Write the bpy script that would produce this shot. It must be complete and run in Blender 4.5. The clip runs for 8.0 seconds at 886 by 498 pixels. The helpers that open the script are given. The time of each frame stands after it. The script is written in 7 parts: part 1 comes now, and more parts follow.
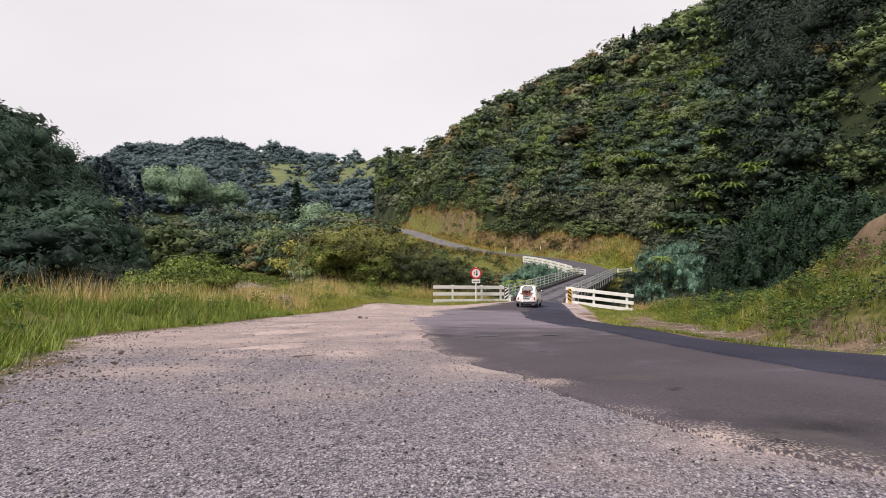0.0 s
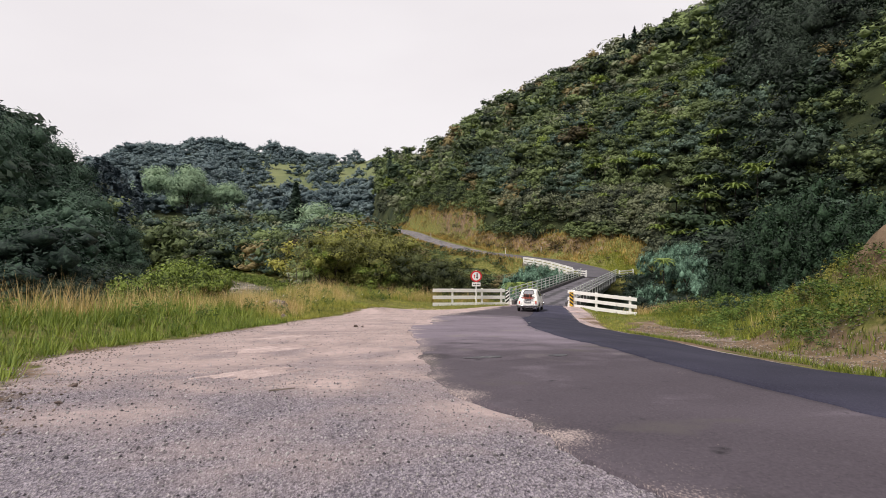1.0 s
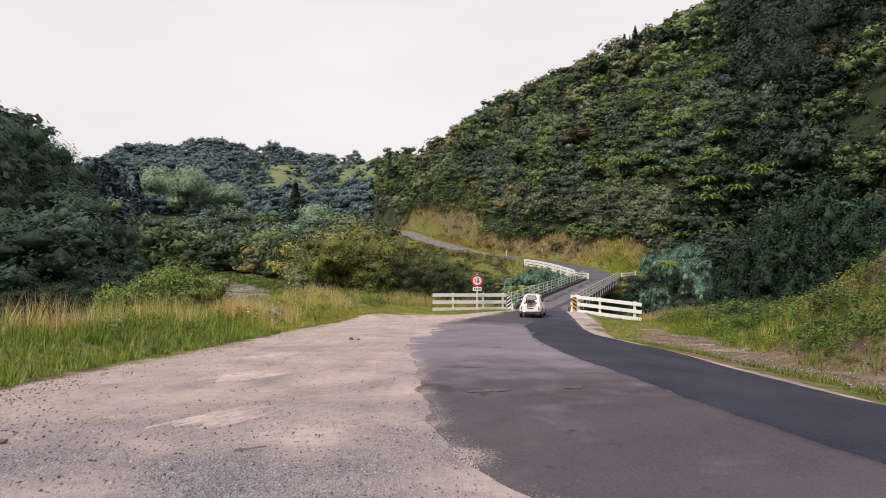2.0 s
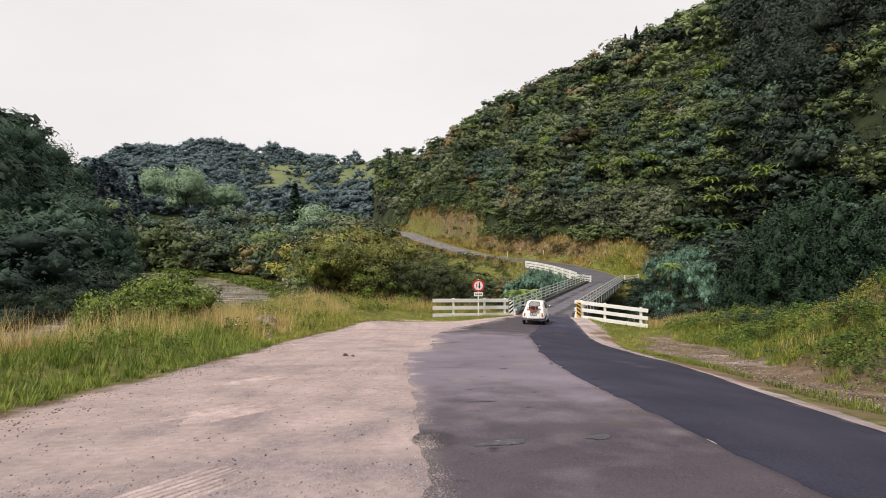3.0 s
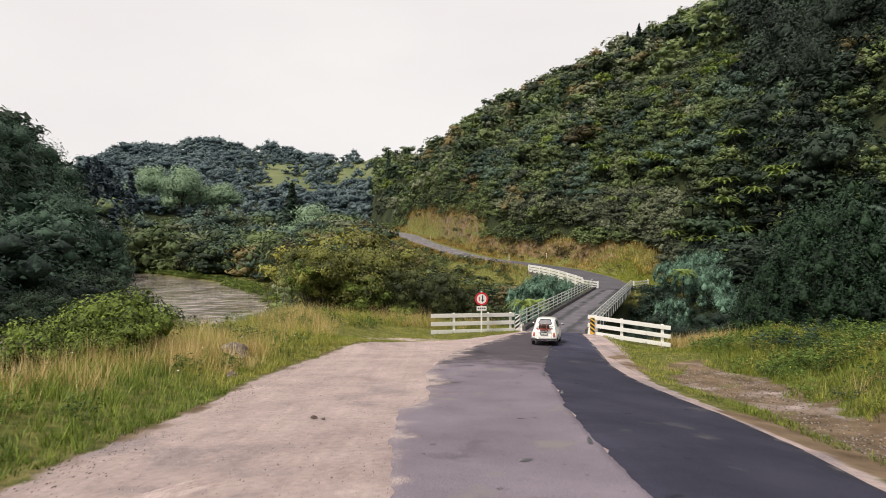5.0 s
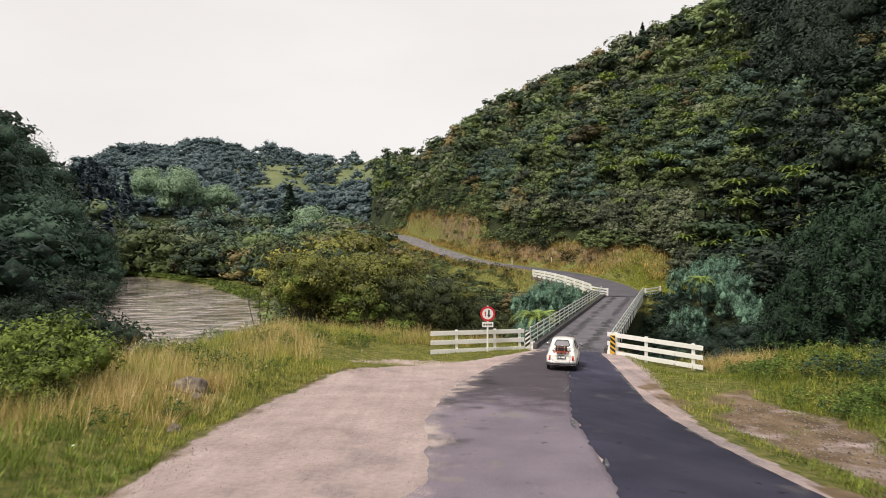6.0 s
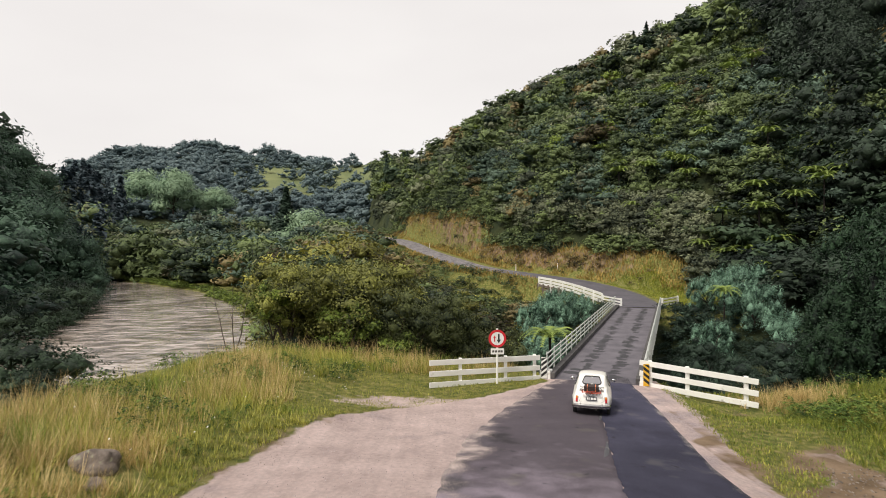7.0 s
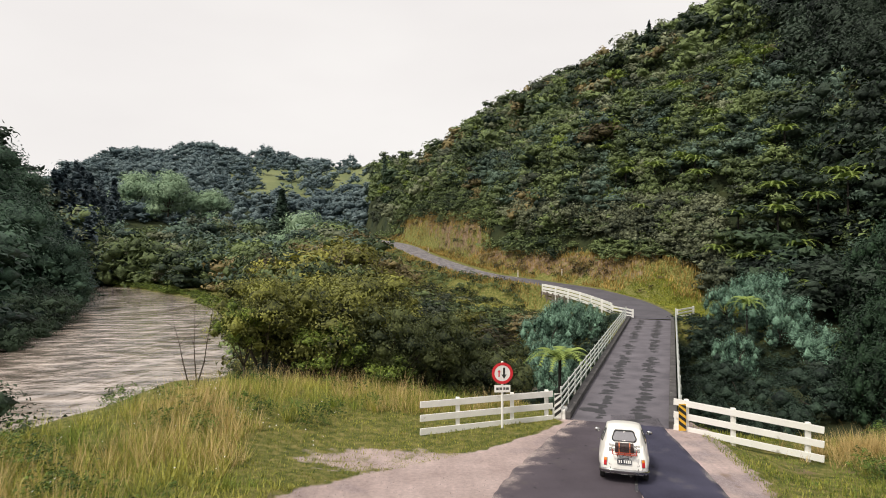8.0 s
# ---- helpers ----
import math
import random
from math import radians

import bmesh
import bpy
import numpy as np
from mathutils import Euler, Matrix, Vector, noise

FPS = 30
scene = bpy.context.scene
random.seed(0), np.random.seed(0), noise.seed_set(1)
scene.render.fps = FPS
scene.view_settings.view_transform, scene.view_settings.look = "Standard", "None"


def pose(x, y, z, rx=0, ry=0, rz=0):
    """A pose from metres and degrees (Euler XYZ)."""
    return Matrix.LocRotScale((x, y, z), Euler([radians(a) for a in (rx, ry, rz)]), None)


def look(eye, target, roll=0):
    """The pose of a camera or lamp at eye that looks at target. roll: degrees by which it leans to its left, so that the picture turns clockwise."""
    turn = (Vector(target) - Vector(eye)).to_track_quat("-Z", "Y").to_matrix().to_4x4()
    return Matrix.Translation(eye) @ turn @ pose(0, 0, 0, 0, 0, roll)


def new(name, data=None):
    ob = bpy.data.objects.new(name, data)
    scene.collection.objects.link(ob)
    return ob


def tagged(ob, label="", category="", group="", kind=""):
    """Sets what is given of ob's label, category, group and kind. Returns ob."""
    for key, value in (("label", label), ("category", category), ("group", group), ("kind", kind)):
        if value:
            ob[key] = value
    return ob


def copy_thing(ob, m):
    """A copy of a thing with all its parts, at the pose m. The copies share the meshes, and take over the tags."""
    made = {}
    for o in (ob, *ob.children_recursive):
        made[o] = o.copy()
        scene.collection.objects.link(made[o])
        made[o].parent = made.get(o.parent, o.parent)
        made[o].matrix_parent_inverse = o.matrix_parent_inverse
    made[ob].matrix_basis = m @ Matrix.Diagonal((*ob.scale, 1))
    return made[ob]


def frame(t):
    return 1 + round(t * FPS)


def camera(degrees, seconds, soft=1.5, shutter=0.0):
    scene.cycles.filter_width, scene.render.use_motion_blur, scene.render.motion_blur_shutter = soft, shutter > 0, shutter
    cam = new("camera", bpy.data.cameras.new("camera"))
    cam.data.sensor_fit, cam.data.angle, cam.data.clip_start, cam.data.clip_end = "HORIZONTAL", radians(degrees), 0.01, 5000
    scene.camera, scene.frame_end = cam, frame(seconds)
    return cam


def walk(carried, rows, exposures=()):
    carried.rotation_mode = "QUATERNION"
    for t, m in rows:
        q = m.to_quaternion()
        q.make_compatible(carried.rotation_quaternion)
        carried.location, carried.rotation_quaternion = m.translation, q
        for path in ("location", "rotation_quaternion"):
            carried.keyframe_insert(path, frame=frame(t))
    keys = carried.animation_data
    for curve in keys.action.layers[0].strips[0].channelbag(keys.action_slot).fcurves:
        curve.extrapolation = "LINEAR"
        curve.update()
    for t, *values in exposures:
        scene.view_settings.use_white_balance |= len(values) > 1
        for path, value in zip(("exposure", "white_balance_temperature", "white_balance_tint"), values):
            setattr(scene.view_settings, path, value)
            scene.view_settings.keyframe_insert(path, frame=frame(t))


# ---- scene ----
cam = camera(70.0, 8.0, soft=0.9, shutter=0.3)
# metres: sideways and up by ACROSS, ahead by AHEAD
ACROSS, AHEAD, EYE, TILT, LEAN, TURN = 16.2, 21.0, 4.07, -0.5, 0.0, 0.0
ROWS = [
    (0.0, 0.0, 0.0, 0.0, 0.0, 0.0, -0.0),
    (0.5, 0.0012, 0.0155, 0.0025, 0.0, 0.01, 0.0),
    (1.0, 0.0018, 0.0364, 0.0103, 0.01, 0.01, -0.01),
    (1.5, 0.0018, 0.0574, 0.0174, 0.02, 0.03, 0.0),
    (3.0, 0.0004, 0.1366, 0.039, 0.03, 0.09, -0.01),
    (3.5, 0.001, 0.1674, 0.0483, 0.04, 0.09, 0.0),
    (4.0, 0.0016, 0.2023, 0.0576, 0.03, 0.04, -0.0),
    (4.5, 0.0016, 0.2516, 0.0664, 0.0, -0.04, -0.02),
    (6.0, -0.0036, 0.5167, 0.0984, -0.03, 0.17, -0.11),
    (6.5, -0.0061, 0.6371, 0.1118, -0.05, 0.29, -0.1),
    (7.0, -0.0068, 0.7633, 0.1248, -0.05, 0.5, -0.07),
    (7.5, -0.0026, 0.8803, 0.1403, -0.06, 0.62, -0.02),
    (8.0, 0.0072, 0.9842, 0.1592, -0.06, 0.7, 0.02),
]
walk(cam, [(t, pose(0, 0, EYE, TILT, LEAN, TURN) @ pose(ACROSS * x, AHEAD * y, ACROSS * z, 90 + pitch / 1.3, roll, yaw / 1.3)) for t, x, y, z, yaw, pitch, roll in ROWS],
     exposures=[(0.0, -0.03, 6300, 15), (1.5, -0.02, 6350, 14), (3.5, 0.0, 6420, 12), (6.0, 0.0, 6480, 10.5), (8.0, 0.02, 6480, 10)])

# ---- terrain shape ----
# the bridge: near end of its middle line, its heading (u) and its right hand (n)
BRIDGE_A, BRIDGE_U, BRIDGE_N, BRIDGE_LONG = (6.65, 44.2), (0.342, 0.940), (0.940, -0.342), 37.0
# middle line of the road past the bridge
FAR_ROAD = [(19.3, 79.0, 0.0), (20.8, 86.0, 0.2), (20.2, 93.0, 0.8), (17.5, 100.0, 1.5), (13.2, 106.5, 2.0), (5.9, 117.0, 2.75), (1.6, 129.0, 3.75), (-3.7, 149.0, 5.25), (-11.5, 180.0, 7.9), (-26.0, 215.0, 10.0)]
RIVER_Z = -4.0


def smooth(x, a, b):
    t = np.clip((x - a) / (b - a), 0, 1)
    return t * t * (3 - 2 * t)


def lump(x, y, size, seed=0.0):
    """Smooth, aperiodic-looking unevenness between about -1 and 1."""
    a = np.sin(x / size + seed) * np.cos(y / size * 1.13 + 1.7 * seed)
    b = np.sin((0.8 * x + 0.6 * y) / size * 2.07 + 2.3 * seed + a)
    c = np.sin((0.6 * x - 0.8 * y) / size * 3.9 + 4.1 * seed + b)
    return 0.5 * a + 0.3 * b + 0.2 * c


def near_road_z(y):
    return np.interp(y, [-200, -40, -10, 0, 5, 10, 17, 25, 33, 40, 44.5, 60], [8, 6.4, 4.15, 3.42, 3.05, 2.62, 1.98, 1.28, 0.62, 0.15, 0.0, 0.0])


def along_far_road(x, y):
    """Distance to the far road's middle line, its height there, and the side (+1: uphill, on its right hand)."""
    best, height, side = np.full(np.shape(x), 1e9), np.zeros(np.shape(x)), np.ones(np.shape(x))
    for (ax, ay, az), (bx, by, bz) in zip(FAR_ROAD, FAR_ROAD[1:]):
        dx, dy = bx - ax, by - ay
        k = np.clip(((x - ax) * dx + (y - ay) * dy) / (dx * dx + dy * dy), 0, 1)
        d = np.hypot(x - ax - k * dx, y - ay - k * dy)
        cross = dx * (y - ay) - dy * (x - ax)
        closer = d < best
        best, height, side = np.where(closer, d, best), np.where(closer, az + k * (bz - az), height), np.where(closer, np.where(cross < 0, 1, -1), side)
    return best, height, side


HILL_ANGLE = [-180, -130, -95, -60, -45, -38, -33, -29.5, -27, -20, -12, -7, -4.8, -2, 2, 9, 15.5, 19.5, 24, 29, 36, 50, 75, 110, 180]
HILL_FOOT = [260, 130, 90, 80, 92, 110, 135, 165, 235, 250, 262, 250, 222, 172, 135, 113, 103, 98, 95, 92, 84, 62, 45, 60, 260]
HILL_RIDGE = [600, 300, 210, 200, 210, 225, 250, 320, 560, 560, 560, 540, 420, 320, 340, 360, 350, 335, 315, 290, 270, 240, 200, 300, 600]
HILL_TOP = [60, 40, 40, 40, 42, 42, 36, 30, 76, 84, 79, 71, 58, 40, 61, 87, 100, 105, 108, 115, 124, 122, 100, 80, 60]
HILL_LOW = [-2, -2, -3, -3, -3, -3, -3, -3, -2, -1, -1, 1, 8, 7, 5, 3, 1, 0.5, 0, 0, 0, 1, 2, 3, 0]


def green_bank(x, y, grow=0.0):
    """The open grassy slope outside the bend at the far bridge end."""
    d, _, side = along_far_road(x, y)
    return (side > 0) & (x > 19.5 - grow) & (x < 29.5 + grow) & (y > 79) & (y < 99 + grow) & (d < 11.5 + grow)


def terrain_z(x, y):
    x, y = np.asarray(x, float), np.asarray(y, float)
    # this side of the stream: the road's fall, and a fall to its right
    z = near_road_z(y) + 0.05 * lump(x, y, 3.1, 1.0)
    z = z - 0.125 * np.clip(x - 3.2, 0, 5.6) * smooth(y, 2, 12) * (1 - smooth(y, 29, 43))
    mound = smooth(x - 0.22 * np.clip(y - 22, 0, 40), 9.6, 14.6) * np.interp(y, [-10, 8, 19, 26, 34, 44, 50], [0.85, 0.92, 0.88, 0.52, 0.22, 0.08, 0.0])
    z = z + mound * (2.9 + 0.5 * lump(x, y, 4.3, 2.0) + 0.08 * np.clip(x - 14.6, 0, 10)) + 0.10 * smooth(x, 9, 12) * lump(x, y, 1.7, 3.0)
    z = z + 2.6 * smooth(x - 0.10 * np.clip(20 - y, -6, 20), 14.3, 16.0) * smooth(y, 10, 15) * (1 - smooth(y, 22, 28)) * (1 + 0.25 * lump(x, y, 1.4, 7.0))
    z = z + 0.38 * smooth(np.interp(y, [0, 9, 30, 37, 44], [-2.6, -5.3, -5.2, -1.0, 4.3]) - x, 0.3, 2.6) * (1 - smooth(y, 42, 47)) * (1 - smooth(y, 35, 40) * smooth(x, -7, -2.5))
    z = z + 0.75 * np.exp(-((x + 8.0) / 4.6) ** 2 - ((y - 45.2) / 4.2) ** 2)
    z = z - 0.5 * smooth(x, 8.6, 11.0) * (1 - smooth(x, 13.5, 17.0)) * smooth(y, 36.5, 40.0) * (1 - smooth(y, 44, 46))
    # the stream's gully under the bridge
    s = (x - BRIDGE_A[0]) * BRIDGE_U[0] + (y - BRIDGE_A[1]) * BRIDGE_U[1]
    v = (x - BRIDGE_A[0]) * BRIDGE_N[0] + (y - BRIDGE_A[1]) * BRIDGE_N[1]
    floor = np.interp(v, [-30, 0, 20, 60, 120], [RIVER_Z - 0.6, -3.9, -2.6, 0, 4])
    gully = smooth(s, 0.8, 7.5) * (1 - smooth(s, 29.0, 36.3))
    # the far bench with its road
    d, rz, side = along_far_road(x, y)
    bench = rz + np.where(side > 0, 0, -1) * smooth(d, 2.95, np.interp(y, [88, 92, 101, 103, 112], [5.0, 4.5, 4.4, 5.6, 9.0])) * np.clip(rz + 1.6, 1.6, 5) - (side < 0) * smooth(d, 8.0, 26.0) * np.clip(rz - 1.5, 0, 9) + 0.12 * smooth(d, 2.6, 4.5) * lump(x, y, 2.3, 4.0)
    z = np.where(s > 20, bench, z)
    z = z * (1 - gully) + np.minimum(floor + 0.3 * lump(x, y, 3.7, 5.0), z) * gully
    # the hills
    r, angle = np.hypot(x, y), np.degrees(np.arctan2(x, y))
    foot, ridge = np.interp(angle, HILL_ANGLE, HILL_FOOT), np.interp(angle, HILL_ANGLE, HILL_RIDGE)
    top, low = np.interp(angle, HILL_ANGLE, HILL_TOP), np.interp(angle, HILL_ANGLE, HILL_LOW)
    k = (r - foot) / (ridge - foot)
    rise = np.where(k < 1, np.clip(k, 0, 1) ** np.where(angle > -6, 0.74, 1.0), 1 - 0.35 * np.clip(k - 1, 0, 2.2)) * (top - low)
    rise = rise + 4.0 * smooth(k, 0.05, 0.3) * lump(x, y, 17.0, 6.0)
    hill = low + rise + 3.0 * smooth(k, 0.0, 0.02) * (angle > -8) * (angle < 24)
    flat = smooth(d, 3.2, 5.5) if np.ndim(d) else float(smooth(d, 3.2, 5.5))
    z = np.where(k > 0, z * (1 - flat) + np.maximum(hill, np.minimum(z, low)) * flat, z)
    # the cut bank on the uphill side of the far road
    cut = smooth(d, 3.5, 7.0 + np.interp(y, [98, 120], [2.2, 0.0])) * np.interp(y, [100, 125], [4.2, 3.0]) - 0.12 * np.clip(d - 9, 0, 99)
    cut = rz + (cut + 0.35 * lump(x, y, 2.1, 9.0) * smooth(d, 4, 6)) * smooth(y, 88, 98) * (1 - smooth(y, 190, 212))
    z = np.where((side > 0) & (y > 86) & (y < 214) & (d > 3.5) & (d < 26), np.maximum(z, cut), z)
    # low ground across the river
    over = np.interp(y, [-60, 0, 40, 60, 80, 120, 160, 190, 215, 240], [-48, -36, -35.5, -33, -32.5, -47, -70, -95, -121, -162]) - x
    z = np.where((over > 0) & (k < 0.0), np.minimum(z, -2.6 + 0.02 * over), z)
    # the river: its middle line and half its width
    mid = np.interp(y, [-60, 0, 40, 60, 80, 120, 160, 190, 215, 240], [-48, -36, -35.5, -33, -32.5, -47, -70, -95, -121, -162])
    half = np.interp(y, [-60, 0, 40, 60, 80, 120, 160, 190, 240], [14, 15, 15, 14.5, 13.5, 12, 9.5, 8, 9])
    out = np.abs(x - mid) - half
    wet = (1 - smooth(out, -1.5, np.where(x > mid, np.interp(y, [0, 8, 23, 30, 46, 60, 90, 150], [12.0, 12.8, 12.4, 8.4, 7, 6, 6, 7]), 7.0))) * (1 - smooth(y, 236, 250)) * smooth(y, -80, -60)
    z = z * (1 - wet) + (RIVER_Z - 1.2) * wet
    # level ground under the deck's ends
    pad = (1 - smooth(np.abs(v), 2.2, 4.0)) * (1 - smooth(np.abs(s - 18.5), 18.5, 21.0))
    z = np.where((pad > 0) & (gully < 0.02), z * (1 - pad) - 0.03 * pad, z)
    return z
# ---- end of terrain shape ----

# ---- light ----
SUN_UP, SUN_TURN = 54.0, 226.0
world = bpy.data.worlds.new("overcast")
scene.world = world
world.use_nodes = True
wn, wl = world.node_tree.nodes, world.node_tree.links
sky = wn.new("ShaderNodeTexSky")
sky.sky_type, sky.sun_disc = "NISHITA", False
sky.sun_elevation, sky.sun_rotation = radians(SUN_UP), radians(SUN_TURN)
clear = wn.new("ShaderNodeVectorMath")
clear.operation = "SCALE"
clear.inputs["Scale"].default_value = 0.08
wl.new(sky.outputs[0], clear.inputs[0])
wco = wn.new("ShaderNodeTexCoord")
wmap = wn.new("ShaderNodeMapping")
wmap.inputs["Scale"].default_value = (1.0, 1.0, 3.0)
wl.new(wco.outputs["Generated"], wmap.inputs[0])
wnoise = wn.new("ShaderNodeTexNoise")
wnoise.inputs["Scale"].default_value, wnoise.inputs["Detail"].default_value = 1.6, 4.0
wl.new(wmap.outputs[0], wnoise.inputs[0])
cloud = wn.new("ShaderNodeValToRGB")
cloud.color_ramp.elements[0].position, cloud.color_ramp.elements[0].color = 0.3, (0.875, 0.83, 0.805, 1)
cloud.color_ramp.elements[1].position, cloud.color_ramp.elements[1].color = 0.7, (0.975, 0.935, 0.90, 1)
wl.new(wnoise.outputs[0], cloud.inputs[0])
cover = wn.new("ShaderNodeMix")
cover.data_type = "RGBA"
cover.inputs["Factor"].default_value = 0.93
wl.new(clear.outputs[0], cover.inputs["A"])
wl.new(cloud.outputs[0], cover.inputs["B"])
wl.new(cover.outputs["Result"], wn["Background"].inputs["Color"])
wn["Background"].inputs["Strength"].default_value = 1.0
sun = new("sun", bpy.data.lights.new("sun", "SUN"))
sun.data.energy, sun.data.angle, sun.data.color = 2.8, radians(10), (1.0, 0.93, 0.80)
sun.matrix_world = look((0, 0, 60), Vector((0, 0, 60)) - Vector((math.sin(radians(SUN_TURN)) * math.cos(radians(SUN_UP)), math.cos(radians(SUN_TURN)) * math.cos(radians(SUN_UP)), math.sin(radians(SUN_UP)))) * 10)


# ---- materials ----
def material(name, dark, light, scale=3.0, rough=0.85, bump=0.0, bump_scale=60.0, metal=0.0, fine=0.35, spots=None, random_tone=0.0, object_space=False, coat=0.0, detail=6.0, dusty=None):
    """A surface that varies at a large and a small scale. spots: (colour, scale, threshold) of stains or wear."""
    m = bpy.data.materials.new(name)
    m.use_nodes = True
    n, l = m.node_tree.nodes, m.node_tree.links
    b = n["Principled BSDF"]
    b.inputs["Roughness"].default_value, b.inputs["Metallic"].default_value, b.inputs["Coat Weight"].default_value = rough, metal, coat
    if object_space:
        place = n.new("ShaderNodeTexCoord").outputs["Object"]
    else:
        place = n.new("ShaderNodeNewGeometry").outputs["Position"]
    big, small = n.new("ShaderNodeTexNoise"), n.new("ShaderNodeTexNoise")
    big.inputs["Scale"].default_value, big.inputs["Detail"].default_value = scale, detail
    small.inputs["Scale"].default_value, small.inputs["Detail"].default_value = bump_scale, 3.0
    l.new(place, big.inputs[0]), l.new(place, small.inputs[0])
    both = n.new("ShaderNodeMix")
    both.inputs["Factor"].default_value = fine
    l.new(big.outputs[0], both.inputs["A"]), l.new(small.outputs[0], both.inputs["B"])
    ramp = n.new("ShaderNodeValToRGB")
    ramp.color_ramp.elements[0].position, ramp.color_ramp.elements[0].color = 0.36, (*dark, 1)
    ramp.color_ramp.elements[1].position, ramp.color_ramp.elements[1].color = 0.64, (*light, 1)
    l.new(both.outputs["Result"], ramp.inputs[0])
    colour = ramp.outputs[0]
    if random_tone:
        info = n.new("ShaderNodeObjectInfo")
        tone = n.new("ShaderNodeMapRange")
        tone.inputs["To Min"].default_value, tone.inputs["To Max"].default_value = 1 - random_tone, 1 + random_tone
        l.new(info.outputs["Random"], tone.inputs[0])
        mul = n.new("ShaderNodeVectorMath")
        mul.operation = "SCALE"
        l.new(colour, mul.inputs[0]), l.new(tone.outputs[0], mul.inputs["Scale"])
        colour = mul.outputs[0]
    for tint, size, limit in (spots if isinstance(spots, list) else [spots] if spots else []):
        sp = n.new("ShaderNodeTexNoise")
        sp.inputs["Scale"].default_value, sp.inputs["Detail"].default_value = size, 8.0
        l.new(place, sp.inputs[0])
        mask = n.new("ShaderNodeMapRange")
        mask.inputs["From Min"].default_value, mask.inputs["From Max"].default_value = limit, limit + 0.08
        l.new(sp.outputs[0], mask.inputs[0])
        mix = n.new("ShaderNodeMix")
        mix.data_type = "RGBA"
        mix.inputs["B"].default_value = (*tint, 1)
        l.new(mask.outputs[0], mix.inputs["Factor"]), l.new(colour, mix.inputs["A"])
        colour = mix.outputs["Result"]
    if dusty:
        # loose stone spread over the surface, by the attribute dust
        att = n.new("ShaderNodeAttribute")
        att.attribute_name = "dust"
        grain, patch = n.new("ShaderNodeTexNoise"), n.new("ShaderNodeTexNoise")
        grain.inputs["Scale"].default_value, grain.inputs["Detail"].default_value = 65.0, 4.0
        patch.inputs["Scale"].default_value, patch.inputs["Detail"].default_value = 1.4, 8.0
        l.new(place, grain.inputs[0]), l.new(place, patch.inputs[0])
        tar, tarry = n.new("ShaderNodeAttribute"), n.new("ShaderNodeMath")
        tar.attribute_name = "tar"
        l.new(tar.outputs["Fac"], tarry.inputs[0]), l.new(patch.outputs[0], tarry.inputs[1])
        soft = n.new("ShaderNodeMapRange")
        soft.inputs["From Min"].default_value, soft.inputs["From Max"].default_value, soft.inputs["To Max"].default_value = 0.75, 1.15, 0.85
        l.new(tarry.outputs[0], soft.inputs[0])
        black = n.new("ShaderNodeMix")
        black.data_type = "RGBA"
        dim = n.new("ShaderNodeVectorMath")
        dim.operation = "SCALE"
        dim.inputs["Scale"].default_value = 0.33 if rough < 0.89 else 1.5
        l.new(colour, dim.inputs[0]), l.new(dim.outputs[0], black.inputs["B"])
        l.new(soft.outputs[0], black.inputs["Factor"]), l.new(colour, black.inputs["A"])
        colour = black.outputs["Result"]
        add = n.new("ShaderNodeMath")
        l.new(grain.outputs[0], add.inputs[0]), l.new(patch.outputs[0], add.inputs[1])
        lift = n.new("ShaderNodeMath")
        l.new(add.outputs[0], lift.inputs[0]), l.new(att.outputs["Fac"], lift.inputs[1])
        cut = n.new("ShaderNodeMapRange")
        cut.inputs["From Min"].default_value, cut.inputs["From Max"].default_value = 1.34, 1.56
        l.new(lift.outputs[0], cut.inputs[0])
        over = n.new("ShaderNodeMix")
        over.data_type = "RGBA"
        over.inputs["B"].default_value = (*dusty, 1)
        l.new(cut.outputs[0], over.inputs["Factor"]), l.new(colour, over.inputs["A"])
        colour = over.outputs["Result"]
    l.new(colour, b.inputs["Base Color"])
    if bump:
        bn = n.new("ShaderNodeBump")
        bn.inputs["Strength"].default_value, bn.inputs["Distance"].default_value = 0.7, bump
        l.new(both.outputs["Result"], bn.inputs["Height"]), l.new(bn.outputs[0], b.inputs["Normal"])
    return m


